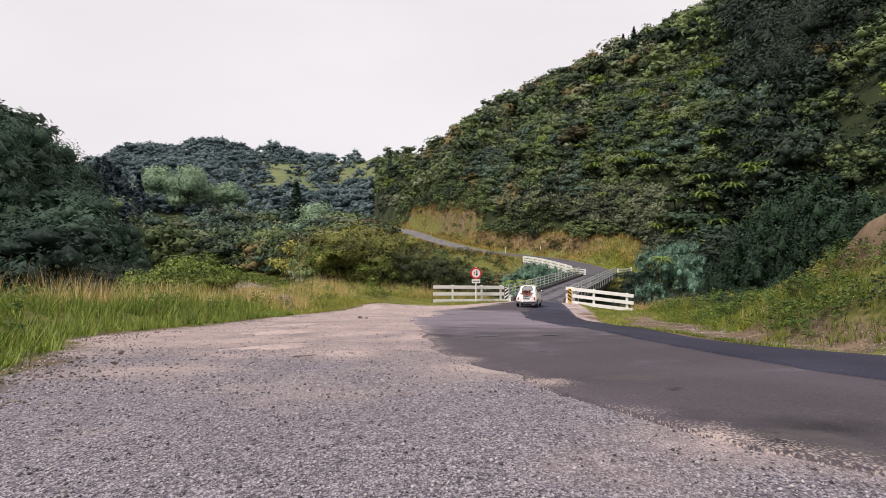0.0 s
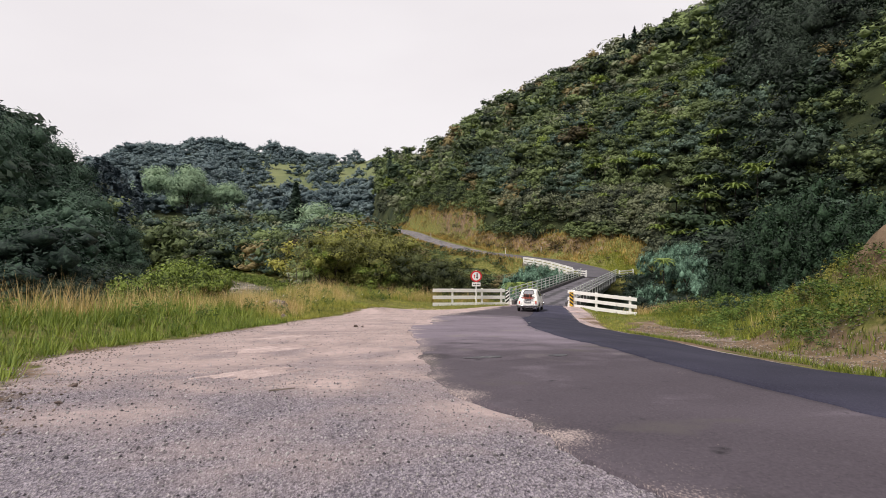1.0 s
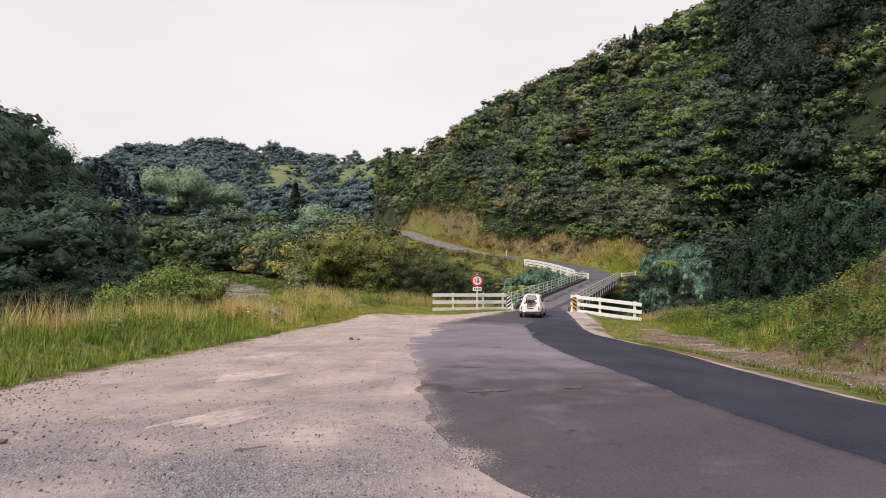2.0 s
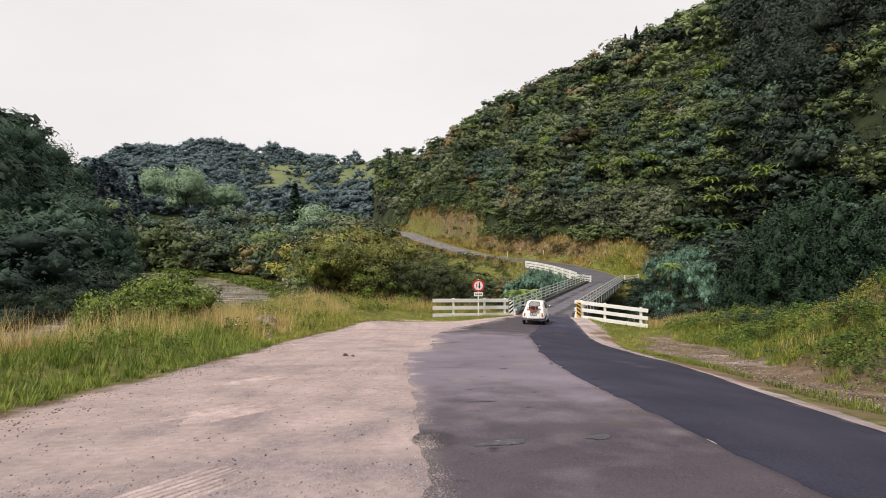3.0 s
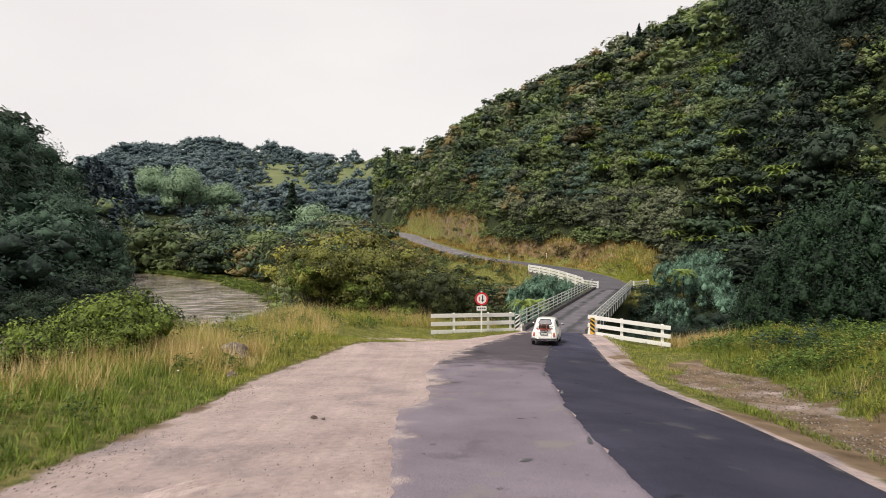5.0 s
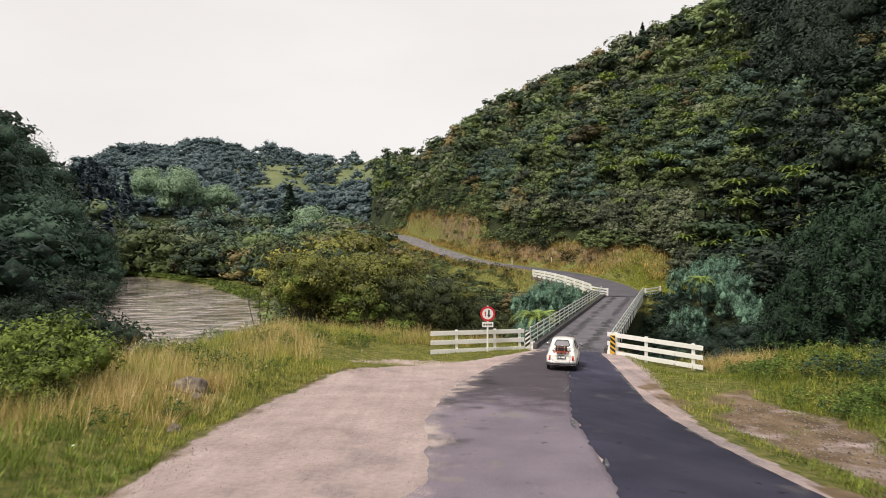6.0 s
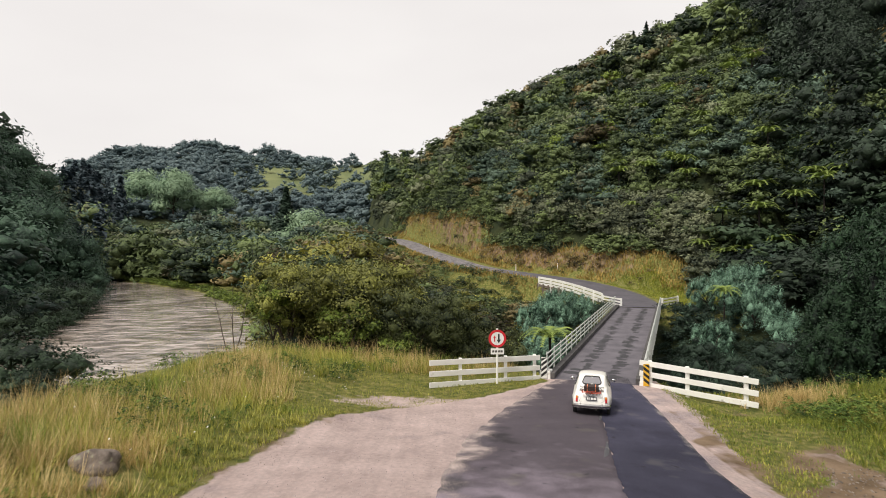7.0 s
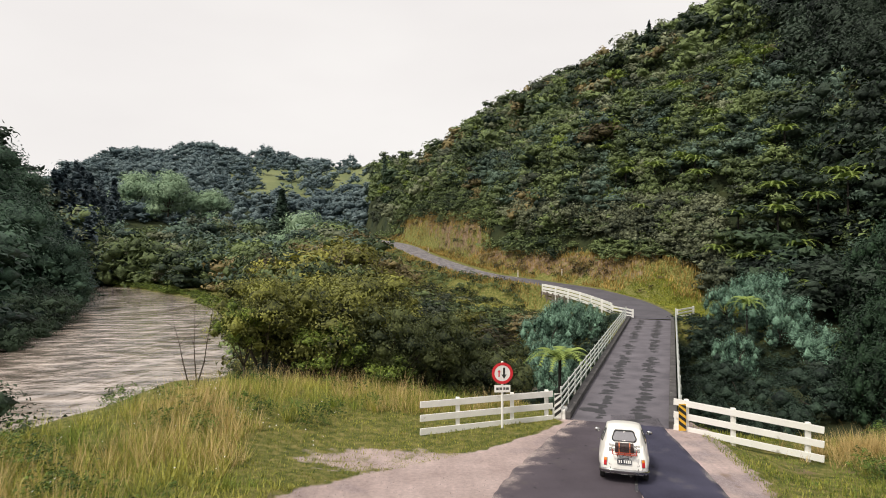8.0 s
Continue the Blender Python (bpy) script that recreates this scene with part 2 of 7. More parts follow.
def foliage(name, dark, light, far=0.25, rough=0.6, grain=2.6, relief=0.25):
    """Leaves: each leaf its own tone, each plant its own (the attribute tone), and a fine mottling of leaf clusters."""
    m = bpy.data.materials.new(name)
    m.use_nodes = True
    n, l = m.node_tree.nodes, m.node_tree.links
    b = n["Principled BSDF"]
    b.inputs["Roughness"].default_value = rough
    b.inputs["Specular IOR Level"].default_value = 0.3
    geo = n.new("ShaderNodeNewGeometry")
    tone = n.new("ShaderNodeAttribute")
    tone.attribute_name = "tone"
    mix = n.new("ShaderNodeMix")
    mix.inputs["Factor"].default_value = far
    l.new(tone.outputs["Fac"], mix.inputs["A"]), l.new(geo.outputs["Random Per Island"], mix.inputs["B"])
    value = mix.outputs["Result"]
    if grain:
        mottle = n.new("ShaderNodeTexNoise")
        mottle.inputs["Scale"].default_value, mottle.inputs["Detail"].default_value, mottle.inputs["Roughness"].default_value = grain, 5.0, 0.68
        l.new(geo.outputs["Position"], mottle.inputs[0])
        swing = n.new("ShaderNodeMapRange")
        swing.inputs["From Min"].default_value, swing.inputs["From Max"].default_value = 0.3, 0.7
        swing.inputs["To Min"].default_value, swing.inputs["To Max"].default_value = -0.30, 0.30
        l.new(mottle.outputs[0], swing.inputs[0])
        total = n.new("ShaderNodeMath")
        total.use_clamp = True
        l.new(value, total.inputs[0]), l.new(swing.outputs[0], total.inputs[1])
        value = total.outputs[0]
        bn = n.new("ShaderNodeBump")
        bn.inputs["Strength"].default_value, bn.inputs["Distance"].default_value = 0.8, relief
        l.new(mottle.outputs[0], bn.inputs["Height"]), l.new(bn.outputs[0], b.inputs["Normal"])
    ramp = n.new("ShaderNodeValToRGB")
    ramp.color_ramp.elements[0].position, ramp.color_ramp.elements[0].color = 0.1, (*dark, 1)
    ramp.color_ramp.elements[1].position, ramp.color_ramp.elements[1].color = 0.9, (*light, 1)
    l.new(value, ramp.inputs[0]), l.new(ramp.outputs[0], b.inputs["Base Color"])
    thin = n.new("ShaderNodeBsdfTranslucent")
    l.new(ramp.outputs[0], thin.inputs["Color"])
    share = n.new("ShaderNodeMixShader")
    share.inputs[0].default_value = 0.15
    l.new(b.outputs[0], share.inputs[1]), l.new(thin.outputs[0], share.inputs[2])
    l.new(share.outputs[0], n["Material Output"].inputs["Surface"])
    return m


BUSH = foliage("native_bush_leaves", (0.015, 0.031, 0.018), (0.232, 0.30, 0.112), far=0.16)
GREY_BUSH = foliage("greyish_bush_leaves", (0.03, 0.042, 0.028), (0.29, 0.32, 0.19), far=0.16)
RUSSET = foliage("russet_bush_leaves", (0.035, 0.03, 0.016), (0.31, 0.25, 0.11), far=0.16)
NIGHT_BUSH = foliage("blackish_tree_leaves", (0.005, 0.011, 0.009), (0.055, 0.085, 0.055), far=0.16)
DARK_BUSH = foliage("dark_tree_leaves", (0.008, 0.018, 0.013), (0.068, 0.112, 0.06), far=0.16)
# distance haze is mixed into these leaf colours: paler, bluer, less contrast
HAZED_BUSH = foliage("hazed_bush_leaves", (0.070, 0.108, 0.122), (0.18, 0.242, 0.245), far=0.14, grain=0.7, relief=0.3)
# blue-black because the slope's shade and haze are in the needle colour
NAVY_BUSH = foliage("shaded_pine_needles", (0.042, 0.066, 0.082), (0.082, 0.114, 0.130), far=0.3, grain=0.9, relief=0.6)
PALE = foliage("pale_willow_leaves", (0.17, 0.27, 0.17), (0.34, 0.46, 0.29), grain=0.9, relief=0.6)
OLIVE = foliage("olive_shrub_leaves", (0.020, 0.027, 0.008), (0.40, 0.39, 0.085), far=0.16, grain=5.5, relief=0.12)
GREEN = foliage("broadleaf_shrub_leaves", (0.002, 0.007, 0.005), (0.047, 0.100, 0.048), far=0.45, grain=5.5, relief=0.12)
TEAL = foliage("grey_green_shrub_leaves", (0.012, 0.038, 0.026), (0.31, 0.52, 0.37), far=0.45, grain=5.5, relief=0.12)
LIME = foliage("lime_shrub_leaves", (0.009, 0.025, 0.005), (0.27, 0.36, 0.06), far=0.5, grain=5.5, relief=0.12)
FERN = foliage("fern_fronds", (0.07, 0.125, 0.028), (0.33, 0.42, 0.10), far=0.3, grain=0)
POINT_BUSH = foliage("blue_green_bush_leaves", (0.03, 0.055, 0.045), (0.17, 0.25, 0.18), far=0.4)
BANK_TREE = foliage("dark_riverside_leaves", (0.012, 0.028, 0.022), (0.094, 0.170, 0.106), far=0.28)
FLAX = foliage("flax_leaves", (0.02, 0.035, 0.012), (0.17, 0.19, 0.06), far=0.0, grain=0)
WEED = foliage("leafy_weeds", (0.022, 0.055, 0.010), (0.21, 0.31, 0.06), far=0.4, grain=5.5, relief=0.12)
STREAM_BUSH = foliage("stream_side_leaves", (0.010, 0.019, 0.009), (0.15, 0.175, 0.06), far=0.2, grain=5.5, relief=0.12)
STREAM_TREE = foliage("spreading_tree_leaves", (0.014, 0.022, 0.008), (0.32, 0.33, 0.075), far=0.2, grain=2.2, relief=0.12)
# leaf colour darkened to carry the shade of the stream gully
SHADED_GULLY = foliage("shaded_gully_leaves", (0.005, 0.013, 0.010), (0.058, 0.100, 0.066), far=0.3, grain=5.0, relief=0.12)
CONIFER = foliage("conifer_needles", (0.018, 0.04, 0.028), (0.05, 0.085, 0.055))
GRASS_GREEN = foliage("green_grass_blades", (0.07, 0.12, 0.016), (0.55, 0.51, 0.11), far=0.4, grain=0)
LUSH = foliage("lush_grass_blades", (0.045, 0.10, 0.012), (0.32, 0.385, 0.062), far=0.4, grain=0)
VERGE_GREEN = foliage("hill_side_grass_blades", (0.035, 0.068, 0.010), (0.29, 0.33, 0.056), far=0.45, grain=0)
GRASS_DRY = foliage("dry_grass_blades", (0.36, 0.25, 0.075), (0.80, 0.62, 0.31), far=0.6, grain=0)
BANK_GRASS = foliage("golden_bank_grass", (0.13, 0.10, 0.026), (0.58, 0.40, 0.12), far=0.4, grain=0)
BEND_GRASS = foliage("bend_grass_blades", (0.10, 0.155, 0.018), (0.48, 0.47, 0.075), far=0.45, grain=0)
BARK = material("bark", (0.035, 0.027, 0.022), (0.10, 0.08, 0.062), 5, 0.9, 0.02, 25, object_space=True)
FERN_TRUNK = material("dark_fibrous_trunk", (0.010, 0.008, 0.006), (0.028, 0.022, 0.018), 6, 0.95, 0.02, 30, object_space=True)
SEAL_OLD = material("worn_chip_seal", (0.134, 0.112, 0.138), (0.24, 0.204, 0.246), 0.6, 0.88, 0.006, 45, fine=0.5, detail=9, spots=[((0.078, 0.07, 0.082), 0.4, 0.60), ((0.215, 0.19, 0.195), 0.9, 0.60), ((0.06, 0.054, 0.066), 3.1, 0.66), ((0.27, 0.25, 0.255), 11.0, 0.70), ((0.04, 0.037, 0.045), 8.0, 0.70), ((0.36, 0.33, 0.34), 75.0, 0.64), ((0.05, 0.046, 0.055), 60.0, 0.66)], dusty=(0.45, 0.37, 0.345))
SEAL_NEW = material("fresh_chip_seal", (0.022, 0.022, 0.038), (0.049, 0.048, 0.076), 0.6, 0.9, 0.005, 45, fine=0.45, detail=9, spots=[((0.066, 0.064, 0.078), 0.7, 0.62), ((0.016, 0.016, 0.024), 2.3, 0.66), ((0.12, 0.115, 0.13), 12.0, 0.72), ((0.13, 0.125, 0.15), 75.0, 0.66)], dusty=(0.30, 0.27, 0.265))
FAR_SEAL = material("far_road_seal", (0.062, 0.058, 0.070), (0.125, 0.117, 0.138), 0.5, 0.85, 0.005, 45, fine=0.5, detail=8, spots=[((0.17, 0.158, 0.165), 0.5, 0.64), ((0.04, 0.038, 0.045), 2.0, 0.66)], dusty=(0.30, 0.275, 0.28))
DECK_SEAL = material("bridge_deck_seal", (0.088, 0.081, 0.097), (0.168, 0.154, 0.178), 0.9, 0.8, 0.004, 60)
for seal in (SEAL_OLD, SEAL_NEW):
    seal.node_tree.nodes["Principled BSDF"].inputs["Specular IOR Level"].default_value = 0.2
PATCH = material("tar_patch", (0.044, 0.046, 0.054), (0.078, 0.078, 0.088), 2.5, 0.6, 0.003, 50, spots=((0.26, 0.245, 0.245), 6.0, 0.58))
DECK_MARK = material("bled_tar", (0.026, 0.025, 0.030), (0.044, 0.042, 0.050), 2.5, 0.55, 0.003, 50)
WHITE_PAINT = material("white_painted_timber", (0.84, 0.83, 0.80), (0.92, 0.91, 0.88), 2.0, 0.55, 0.002, 30, spots=((0.45, 0.43, 0.38), 2.2, 0.66))
CONCRETE = material("concrete", (0.34, 0.32, 0.29), (0.52, 0.50, 0.46), 1.8, 0.9, 0.004, 40)
# stained concrete, its base near black for the shade along the rails
KERB = material("shaded_stained_kerb", (0.045, 0.042, 0.044), (0.115, 0.108, 0.108), 2.2, 0.9, 0.006, 30, spots=[((0.30, 0.285, 0.27), 5.0, 0.66), ((0.02, 0.02, 0.02), 3.0, 0.64)])
GALV = material("painted_steel_rail", (0.50, 0.53, 0.51), (0.66, 0.68, 0.66), 3.0, 0.45, 0.001, 40, metal=0.2)
DARK_STEEL = material("weathered_steel", (0.07, 0.07, 0.07), (0.16, 0.15, 0.14), 3.0, 0.6, 0.002, 40, metal=0.4)
TIMBER = material("grey_timber", (0.10, 0.082, 0.066), (0.25, 0.21, 0.17), 3.0, 0.85, 0.004, 30)
BLACK = material("black_paint", (0.015, 0.015, 0.016), (0.03, 0.03, 0.03), 4, 0.5)
YELLOW = material("yellow_paint", (0.75, 0.42, 0.03), (0.85, 0.52, 0.05), 4, 0.5)
RED = material("red_sign_paint", (0.55, 0.02, 0.03), (0.66, 0.03, 0.04), 4, 0.4)


def ground_material():
    m = bpy.data.materials.new("ground")
    m.use_nodes = True
    n, l = m.node_tree.nodes, m.node_tree.links
    b = n["Principled BSDF"]
    b.inputs["Roughness"].default_value = 0.95
    b.inputs["Specular IOR Level"].default_value = 0.2
    pos = n.new("ShaderNodeNewGeometry").outputs["Position"]

    def noise_of(scale, detail=5.0):
        t = n.new("ShaderNodeTexNoise")
        t.inputs["Scale"].default_value, t.inputs["Detail"].default_value = scale, detail
        l.new(pos, t.inputs[0])
        return t.outputs[0]

    def ramp_of(fac, *stops):
        r = n.new("ShaderNodeValToRGB")
        while len(r.color_ramp.elements) < len(stops):
            r.color_ramp.elements.new(0.5)
        for e, (p, c) in zip(r.color_ramp.elements, stops):
            e.position, e.color = p, (*c, 1)
        l.new(fac, r.inputs[0])
        return r.outputs[0]

    def mixed(fac, a, c):
        x = n.new("ShaderNodeMix")
        x.data_type = "RGBA"
        l.new(fac, x.inputs["Factor"]), l.new(a, x.inputs["A"]), l.new(c, x.inputs["B"])
        return x.outputs["Result"]

    def mask(name, width=0.9, scale=1.7):
        a = n.new("ShaderNodeAttribute")
        a.attribute_name = name
        s = n.new("ShaderNodeMath")
        s.operation = "MULTIPLY_ADD"
        l.new(noise_of(scale, 7.0), s.inputs[0])
        s.inputs[1].default_value = width
        s.inputs[2].default_value = -0.5 * width
        t = n.new("ShaderNodeMath")
        t.operation = "ADD"
        l.new(s.outputs[0], t.inputs[0]), l.new(a.outputs["Fac"], t.inputs[1])
        r = n.new("ShaderNodeMapRange")
        r.inputs["From Min"].default_value, r.inputs["From Max"].default_value = 0.42, 0.58
        l.new(t.outputs[0], r.inputs[0])
        return r.outputs[0]

    chips = n.new("ShaderNodeTexVoronoi")
    chips.inputs["Scale"].default_value = 105.0
    l.new(pos, chips.inputs["Vector"])
    stone = ramp_of(chips.outputs["Color"], (0.0, (0.035, 0.03, 0.040)), (0.5, (0.25, 0.222, 0.262)), (1.0, (0.72, 0.65, 0.72)))
    dust = ramp_of(noise_of(0.8), (0.3, (0.46, 0.355, 0.337)), (0.7, (0.64, 0.51, 0.488)))
    dusty = n.new("ShaderNodeMapRange")
    dusty.inputs["From Min"].default_value, dusty.inputs["From Max"].default_value = 0.38, 0.66
    dusty.inputs["To Max"].default_value = 0.8
    l.new(noise_of(0.8, 9.0), dusty.inputs[0])
    fines = n.new("ShaderNodeAttribute")
    fines.attribute_name = "fines"
    more = n.new("ShaderNodeMath")
    more.operation, more.use_clamp = "ADD", True
    l.new(dusty.outputs[0], more.inputs[0]), l.new(fines.outputs["Fac"], more.inputs[1])
    gravel = mixed(more.outputs[0], stone, dust)
    mottle = n.new("ShaderNodeMapRange")
    mottle.inputs["From Min"].default_value, mottle.inputs["From Max"].default_value = 0.3, 0.7
    mottle.inputs["To Min"].default_value, mottle.inputs["To Max"].default_value = 0.86, 1.13
    l.new(noise_of(9.0, 14.0), mottle.inputs[0])
    uneven = n.new("ShaderNodeVectorMath")
    uneven.operation = "SCALE"
    # faint tracks along the way of the wheels
    along, tracks, paler = n.new("ShaderNodeMapping"), n.new("ShaderNodeTexNoise"), n.new("ShaderNodeMapRange")
    along.inputs["Rotation"].default_value, along.inputs["Scale"].default_value = (0, 0, radians(14)), (3.2, 0.16, 1.0)
    tracks.inputs["Scale"].default_value, tracks.inputs["Detail"].default_value = 1.0, 7.0
    paler.inputs["From Min"].default_value, paler.inputs["From Max"].default_value = 0.35, 0.65
    paler.inputs["To Min"].default_value, paler.inputs["To Max"].default_value = 0.93, 1.06
    l.new(pos, along.inputs[0]), l.new(along.outputs[0], tracks.inputs[0]), l.new(tracks.outputs[0], paler.inputs[0])
    rutted = n.new("ShaderNodeMath")
    rutted.operation = "MULTIPLY"
    l.new(mottle.outputs[0], rutted.inputs[0]), l.new(paler.outputs[0], rutted.inputs[1])
    l.new(gravel, uneven.inputs[0]), l.new(rutted.outputs[0], uneven.inputs["Scale"])
    pebbles = n.new("ShaderNodeTexVoronoi")
    pebbles.inputs["Scale"].default_value = 52.0
    l.new(pos, pebbles.inputs["Vector"])
    pebble = n.new("ShaderNodeMapRange")
    pebble.inputs["From Min"].default_value, pebble.inputs["From Max"].default_value = 0.36, 0.26
    pebble.inputs["To Max"].default_value = 0.78
    l.new(pebbles.outputs["Distance"], pebble.inputs[0])
    sunk, bare = n.new("ShaderNodeMath"), n.new("ShaderNodeMath")
    sunk.operation, sunk.inputs[1].default_value, sunk.inputs[2].default_value = "MULTIPLY_ADD", -0.72, 1.0
    bare.operation = "MULTIPLY"
    l.new(more.outputs[0], sunk.inputs[0]), l.new(sunk.outputs[0], bare.inputs[0]), l.new(pebble.outputs[0], bare.inputs[1])
    gravel = mixed(bare.outputs[0], uneven.outputs[0], ramp_of(pebbles.outputs["Color"], (0.2, (0.15, 0.14, 0.15)), (0.8, (0.62, 0.57, 0.57))))
    grass = ramp_of(noise_of(3.5, 12.0), (0.3, (0.075, 0.10, 0.024)), (0.5, (0.17, 0.175, 0.048)), (0.7, (0.31, 0.265, 0.10)))
    # near-black floor: the gloom between the trees is put into its colour
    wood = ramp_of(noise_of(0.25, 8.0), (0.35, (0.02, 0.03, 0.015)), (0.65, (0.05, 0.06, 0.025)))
    clay = ramp_of(noise_of(1.1, 8.0), (0.3, (0.13, 0.088, 0.052)), (0.7, (0.34, 0.245, 0.165)))
    pasture = ramp_of(noise_of(0.05, 6.0), (0.35, (0.12, 0.15, 0.07)), (0.65, (0.21, 0.23, 0.105)))
    colour = mixed(mask("grass"), gravel, grass)
    colour = mixed(mask("clay", 0.8, 0.9), colour, clay)
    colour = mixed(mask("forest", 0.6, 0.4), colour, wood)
    colour = mixed(mask("pasture", 0.5, 0.03), colour, pasture)
    l.new(colour, b.inputs["Base Color"])
    bn = n.new("ShaderNodeBump")
    bn.inputs["Strength"].default_value, bn.inputs["Distance"].default_value = 0.9, 0.02
    l.new(chips.outputs["Distance"], bn.inputs["Height"])
    bm2 = n.new("ShaderNodeBump")
    bm2.inputs["Strength"].default_value, bm2.inputs["Distance"].default_value = 0.45, 0.05
    l.new(noise_of(4.0, 8.0), bm2.inputs["Height"]), l.new(bn.outputs[0], bm2.inputs["Normal"]), l.new(bm2.outputs[0], b.inputs["Normal"])
    return m


# ---- mesh helpers ----
def part(name, bm, mat, parent=None, label="", smooth_faces=False):
    """Links a bmesh as one mesh object, under a thing if one is given."""
    me = bpy.data.meshes.new(name)
    bm.normal_update()
    bm.to_mesh(me)
    bm.free()
    me.materials.append(mat)
    if smooth_faces:
        me.polygons.foreach_set("use_smooth", [True] * len(me.polygons))
    ob = new(name, me)
    if parent:
        ob.parent = parent
    if label:
        ob["label"] = label
    return ob


def empty(name, m=None):
    ob = new(name)
    ob.empty_display_size = 0.2
    if m is not None:
        ob.matrix_world = m
    return ob


def box(sx, sy, sz, at=(0, 0, 0), bevel=0.0, turn=None, bm=None):
    """A box with rounded edges, its middle at the place given."""
    own = bmesh.new()
    m = Matrix.Translation(at) @ (turn or Matrix()) @ Matrix.Diagonal((sx, sy, sz, 1))
    bmesh.ops.create_cube(own, size=1.0, matrix=m)
    if bevel:
        bmesh.ops.bevel(own, geom=own.edges[:], offset=bevel, segments=2, affect="EDGES", profile=0.6)
    if bm is None:
        return own
    me = bpy.data.meshes.new("join")
    own.to_mesh(me)
    own.free()
    bm.from_mesh(me)
    bpy.data.meshes.remove(me)
    return bm


def rod(a, b, r, r2=None, seg=8, bm=None):
    bm = bm or bmesh.new()
    a, b = Vector(a), Vector(b)
    m = Matrix.Translation((a + b) / 2) @ (b - a).to_track_quat("Z", "Y").to_matrix().to_4x4()
    bmesh.ops.create_cone(bm, cap_ends=True, segments=seg, radius1=r, radius2=r if r2 is None else r2, depth=(b - a).length, matrix=m)
    return bm


def bar(a, b, wide, high, bevel=0.006, bm=None):
    """A board from a to b, upright, wide across and high."""
    a, b = Vector(a), Vector(b)
    d = (b - a).normalized()
    side = Vector((d.y, -d.x, 0)).normalized()
    m = Matrix((side, d, side.cross(d))).transposed().to_4x4()
    return box(wide, (b - a).length, high, (a + b) / 2, bevel, m, bm)


def arrays(name, verts, faces, mat, tone=None, parent=None, normals=None):
    """A mesh object from arrays of places and of faces with the same number of corners."""
    me = bpy.data.meshes.new(name)
    verts, faces = np.asarray(verts, np.float32), np.asarray(faces, np.int32)
    k = faces.shape[1]
    me.vertices.add(len(verts)), me.loops.add(faces.size), me.polygons.add(len(faces))
    me.vertices.foreach_set("co", verts.ravel())
    me.loops.foreach_set("vertex_index", faces.ravel())
    me.polygons.foreach_set("loop_start", np.arange(0, faces.size, k, dtype=np.int32))
    me.polygons.foreach_set("loop_total", np.full(len(faces), k, np.int32))
    if tone is not None:
        me.attributes.new("tone", "FLOAT", "POINT").data.foreach_set("value", np.asarray(tone, np.float32))
    me.update(calc_edges=True)
    me.materials.append(mat)
    if normals is not None:
        me.polygons.foreach_set("use_smooth", [True] * len(faces))
        me.normals_split_custom_set_from_vertices(np.asarray(normals, np.float32))
    ob = new(name, me)
    if parent:
        ob.parent = parent
    return ob


# ---- ground ----
SEAL_LEFT = [(-30, 9.0), (-12, 5.2), (0, 3.4), (2.3, 1.55), (2.7, 1.25), (3.3, 1.0), (4.1, 0.76), (5.2, 0.6), (5.8, 0.3), (6.5, 0.05), (7.8, -0.1), (8.7, -0.2), (12, -0.4), (15, -0.65), (17.6, -0.85), (20, -0.9), (21.4, -0.35), (23, -0.3), (26, -0.5), (30, -0.1), (34, 0.6), (38.6, 2.1), (42, 3.7), (44.6, 5.0), (46.0, 5.40)]
SEAL_BAND = [(-30, 12.0), (-12, 7.6), (0, 4.6), (5, 3.1), (9, 2.65), (12, 2.5), (16, 2.5), (20.5, 2.75), (25, 3.15), (28, 3.45), (31, 4.0), (34.6, 4.75), (37, 5.2), (39.5, 5.6), (42, 6.0), (44.6, 6.5), (46.0, 6.9)]
SEAL_RIGHT = [(-30, 16.5), (-12, 10.6), (0, 6.1), (5, 5.3), (8.5, 5.4), (13, 5.95), (18.3, 6.6), (22, 6.65), (26, 6.5), (32, 6.8), (38, 7.55), (42.9, 8.05), (44.6, 8.3), (46.0, 8.80)]
GRASS_LEFT = [(-30, -6.0), (0, -2.4), (4.4, -3.1), (7, -4.2), (9, -5.3), (12.5, -5.6), (16, -5.4), (20, -5.1), (25.4, -5.5), (30.5, -5.2), (34, -4.3), (36, -3.4), (37.6, -2.0), (39.3, -0.3), (40.5, 1.1), (42.4, 3.2), (44.4, 4.6)]


DRAIN = [(12, 9.0, 0.6), (18, 9.0, 0.8), (22, 9.4, 0.95), (26, 9.8, 1.3), (29, 10.0, 1.7), (32, 10.4, 1.1), (35, 10.8, 0.4)]


def in_drain(x, y, grow=0.0):
    """How far inside the drain's bare bed, in metres (negative outside)."""
    k = [r[0] for r in DRAIN]
    mid, half = np.interp(y, k, [r[1] for r in DRAIN]), np.interp(y, k, [r[2] for r in DRAIN])
    inside = half + grow - np.abs(x - mid - 0.5 * lump(x, y, 1.9, 1.0)) + 0.5 * lump(x, y, 0.8, 2.0)
    return np.where((y > 12) & (y < 35), inside, -1.0)


def line_at(y, rows):
    return np.interp(y, [r[0] for r in rows], [r[1] for r in rows])


def spaced(fine, lo, hi, grow, end_lo, end_hi):
    v = list(np.arange(lo, hi + 1e-6, fine))
    step = fine
    while v[-1] < end_hi:
        step *= grow
        v.append(v[-1] + step)
    step = fine
    while v[0] > end_lo:
        step *= grow
        v.insert(0, v[0] - step)
    return np.array(v)


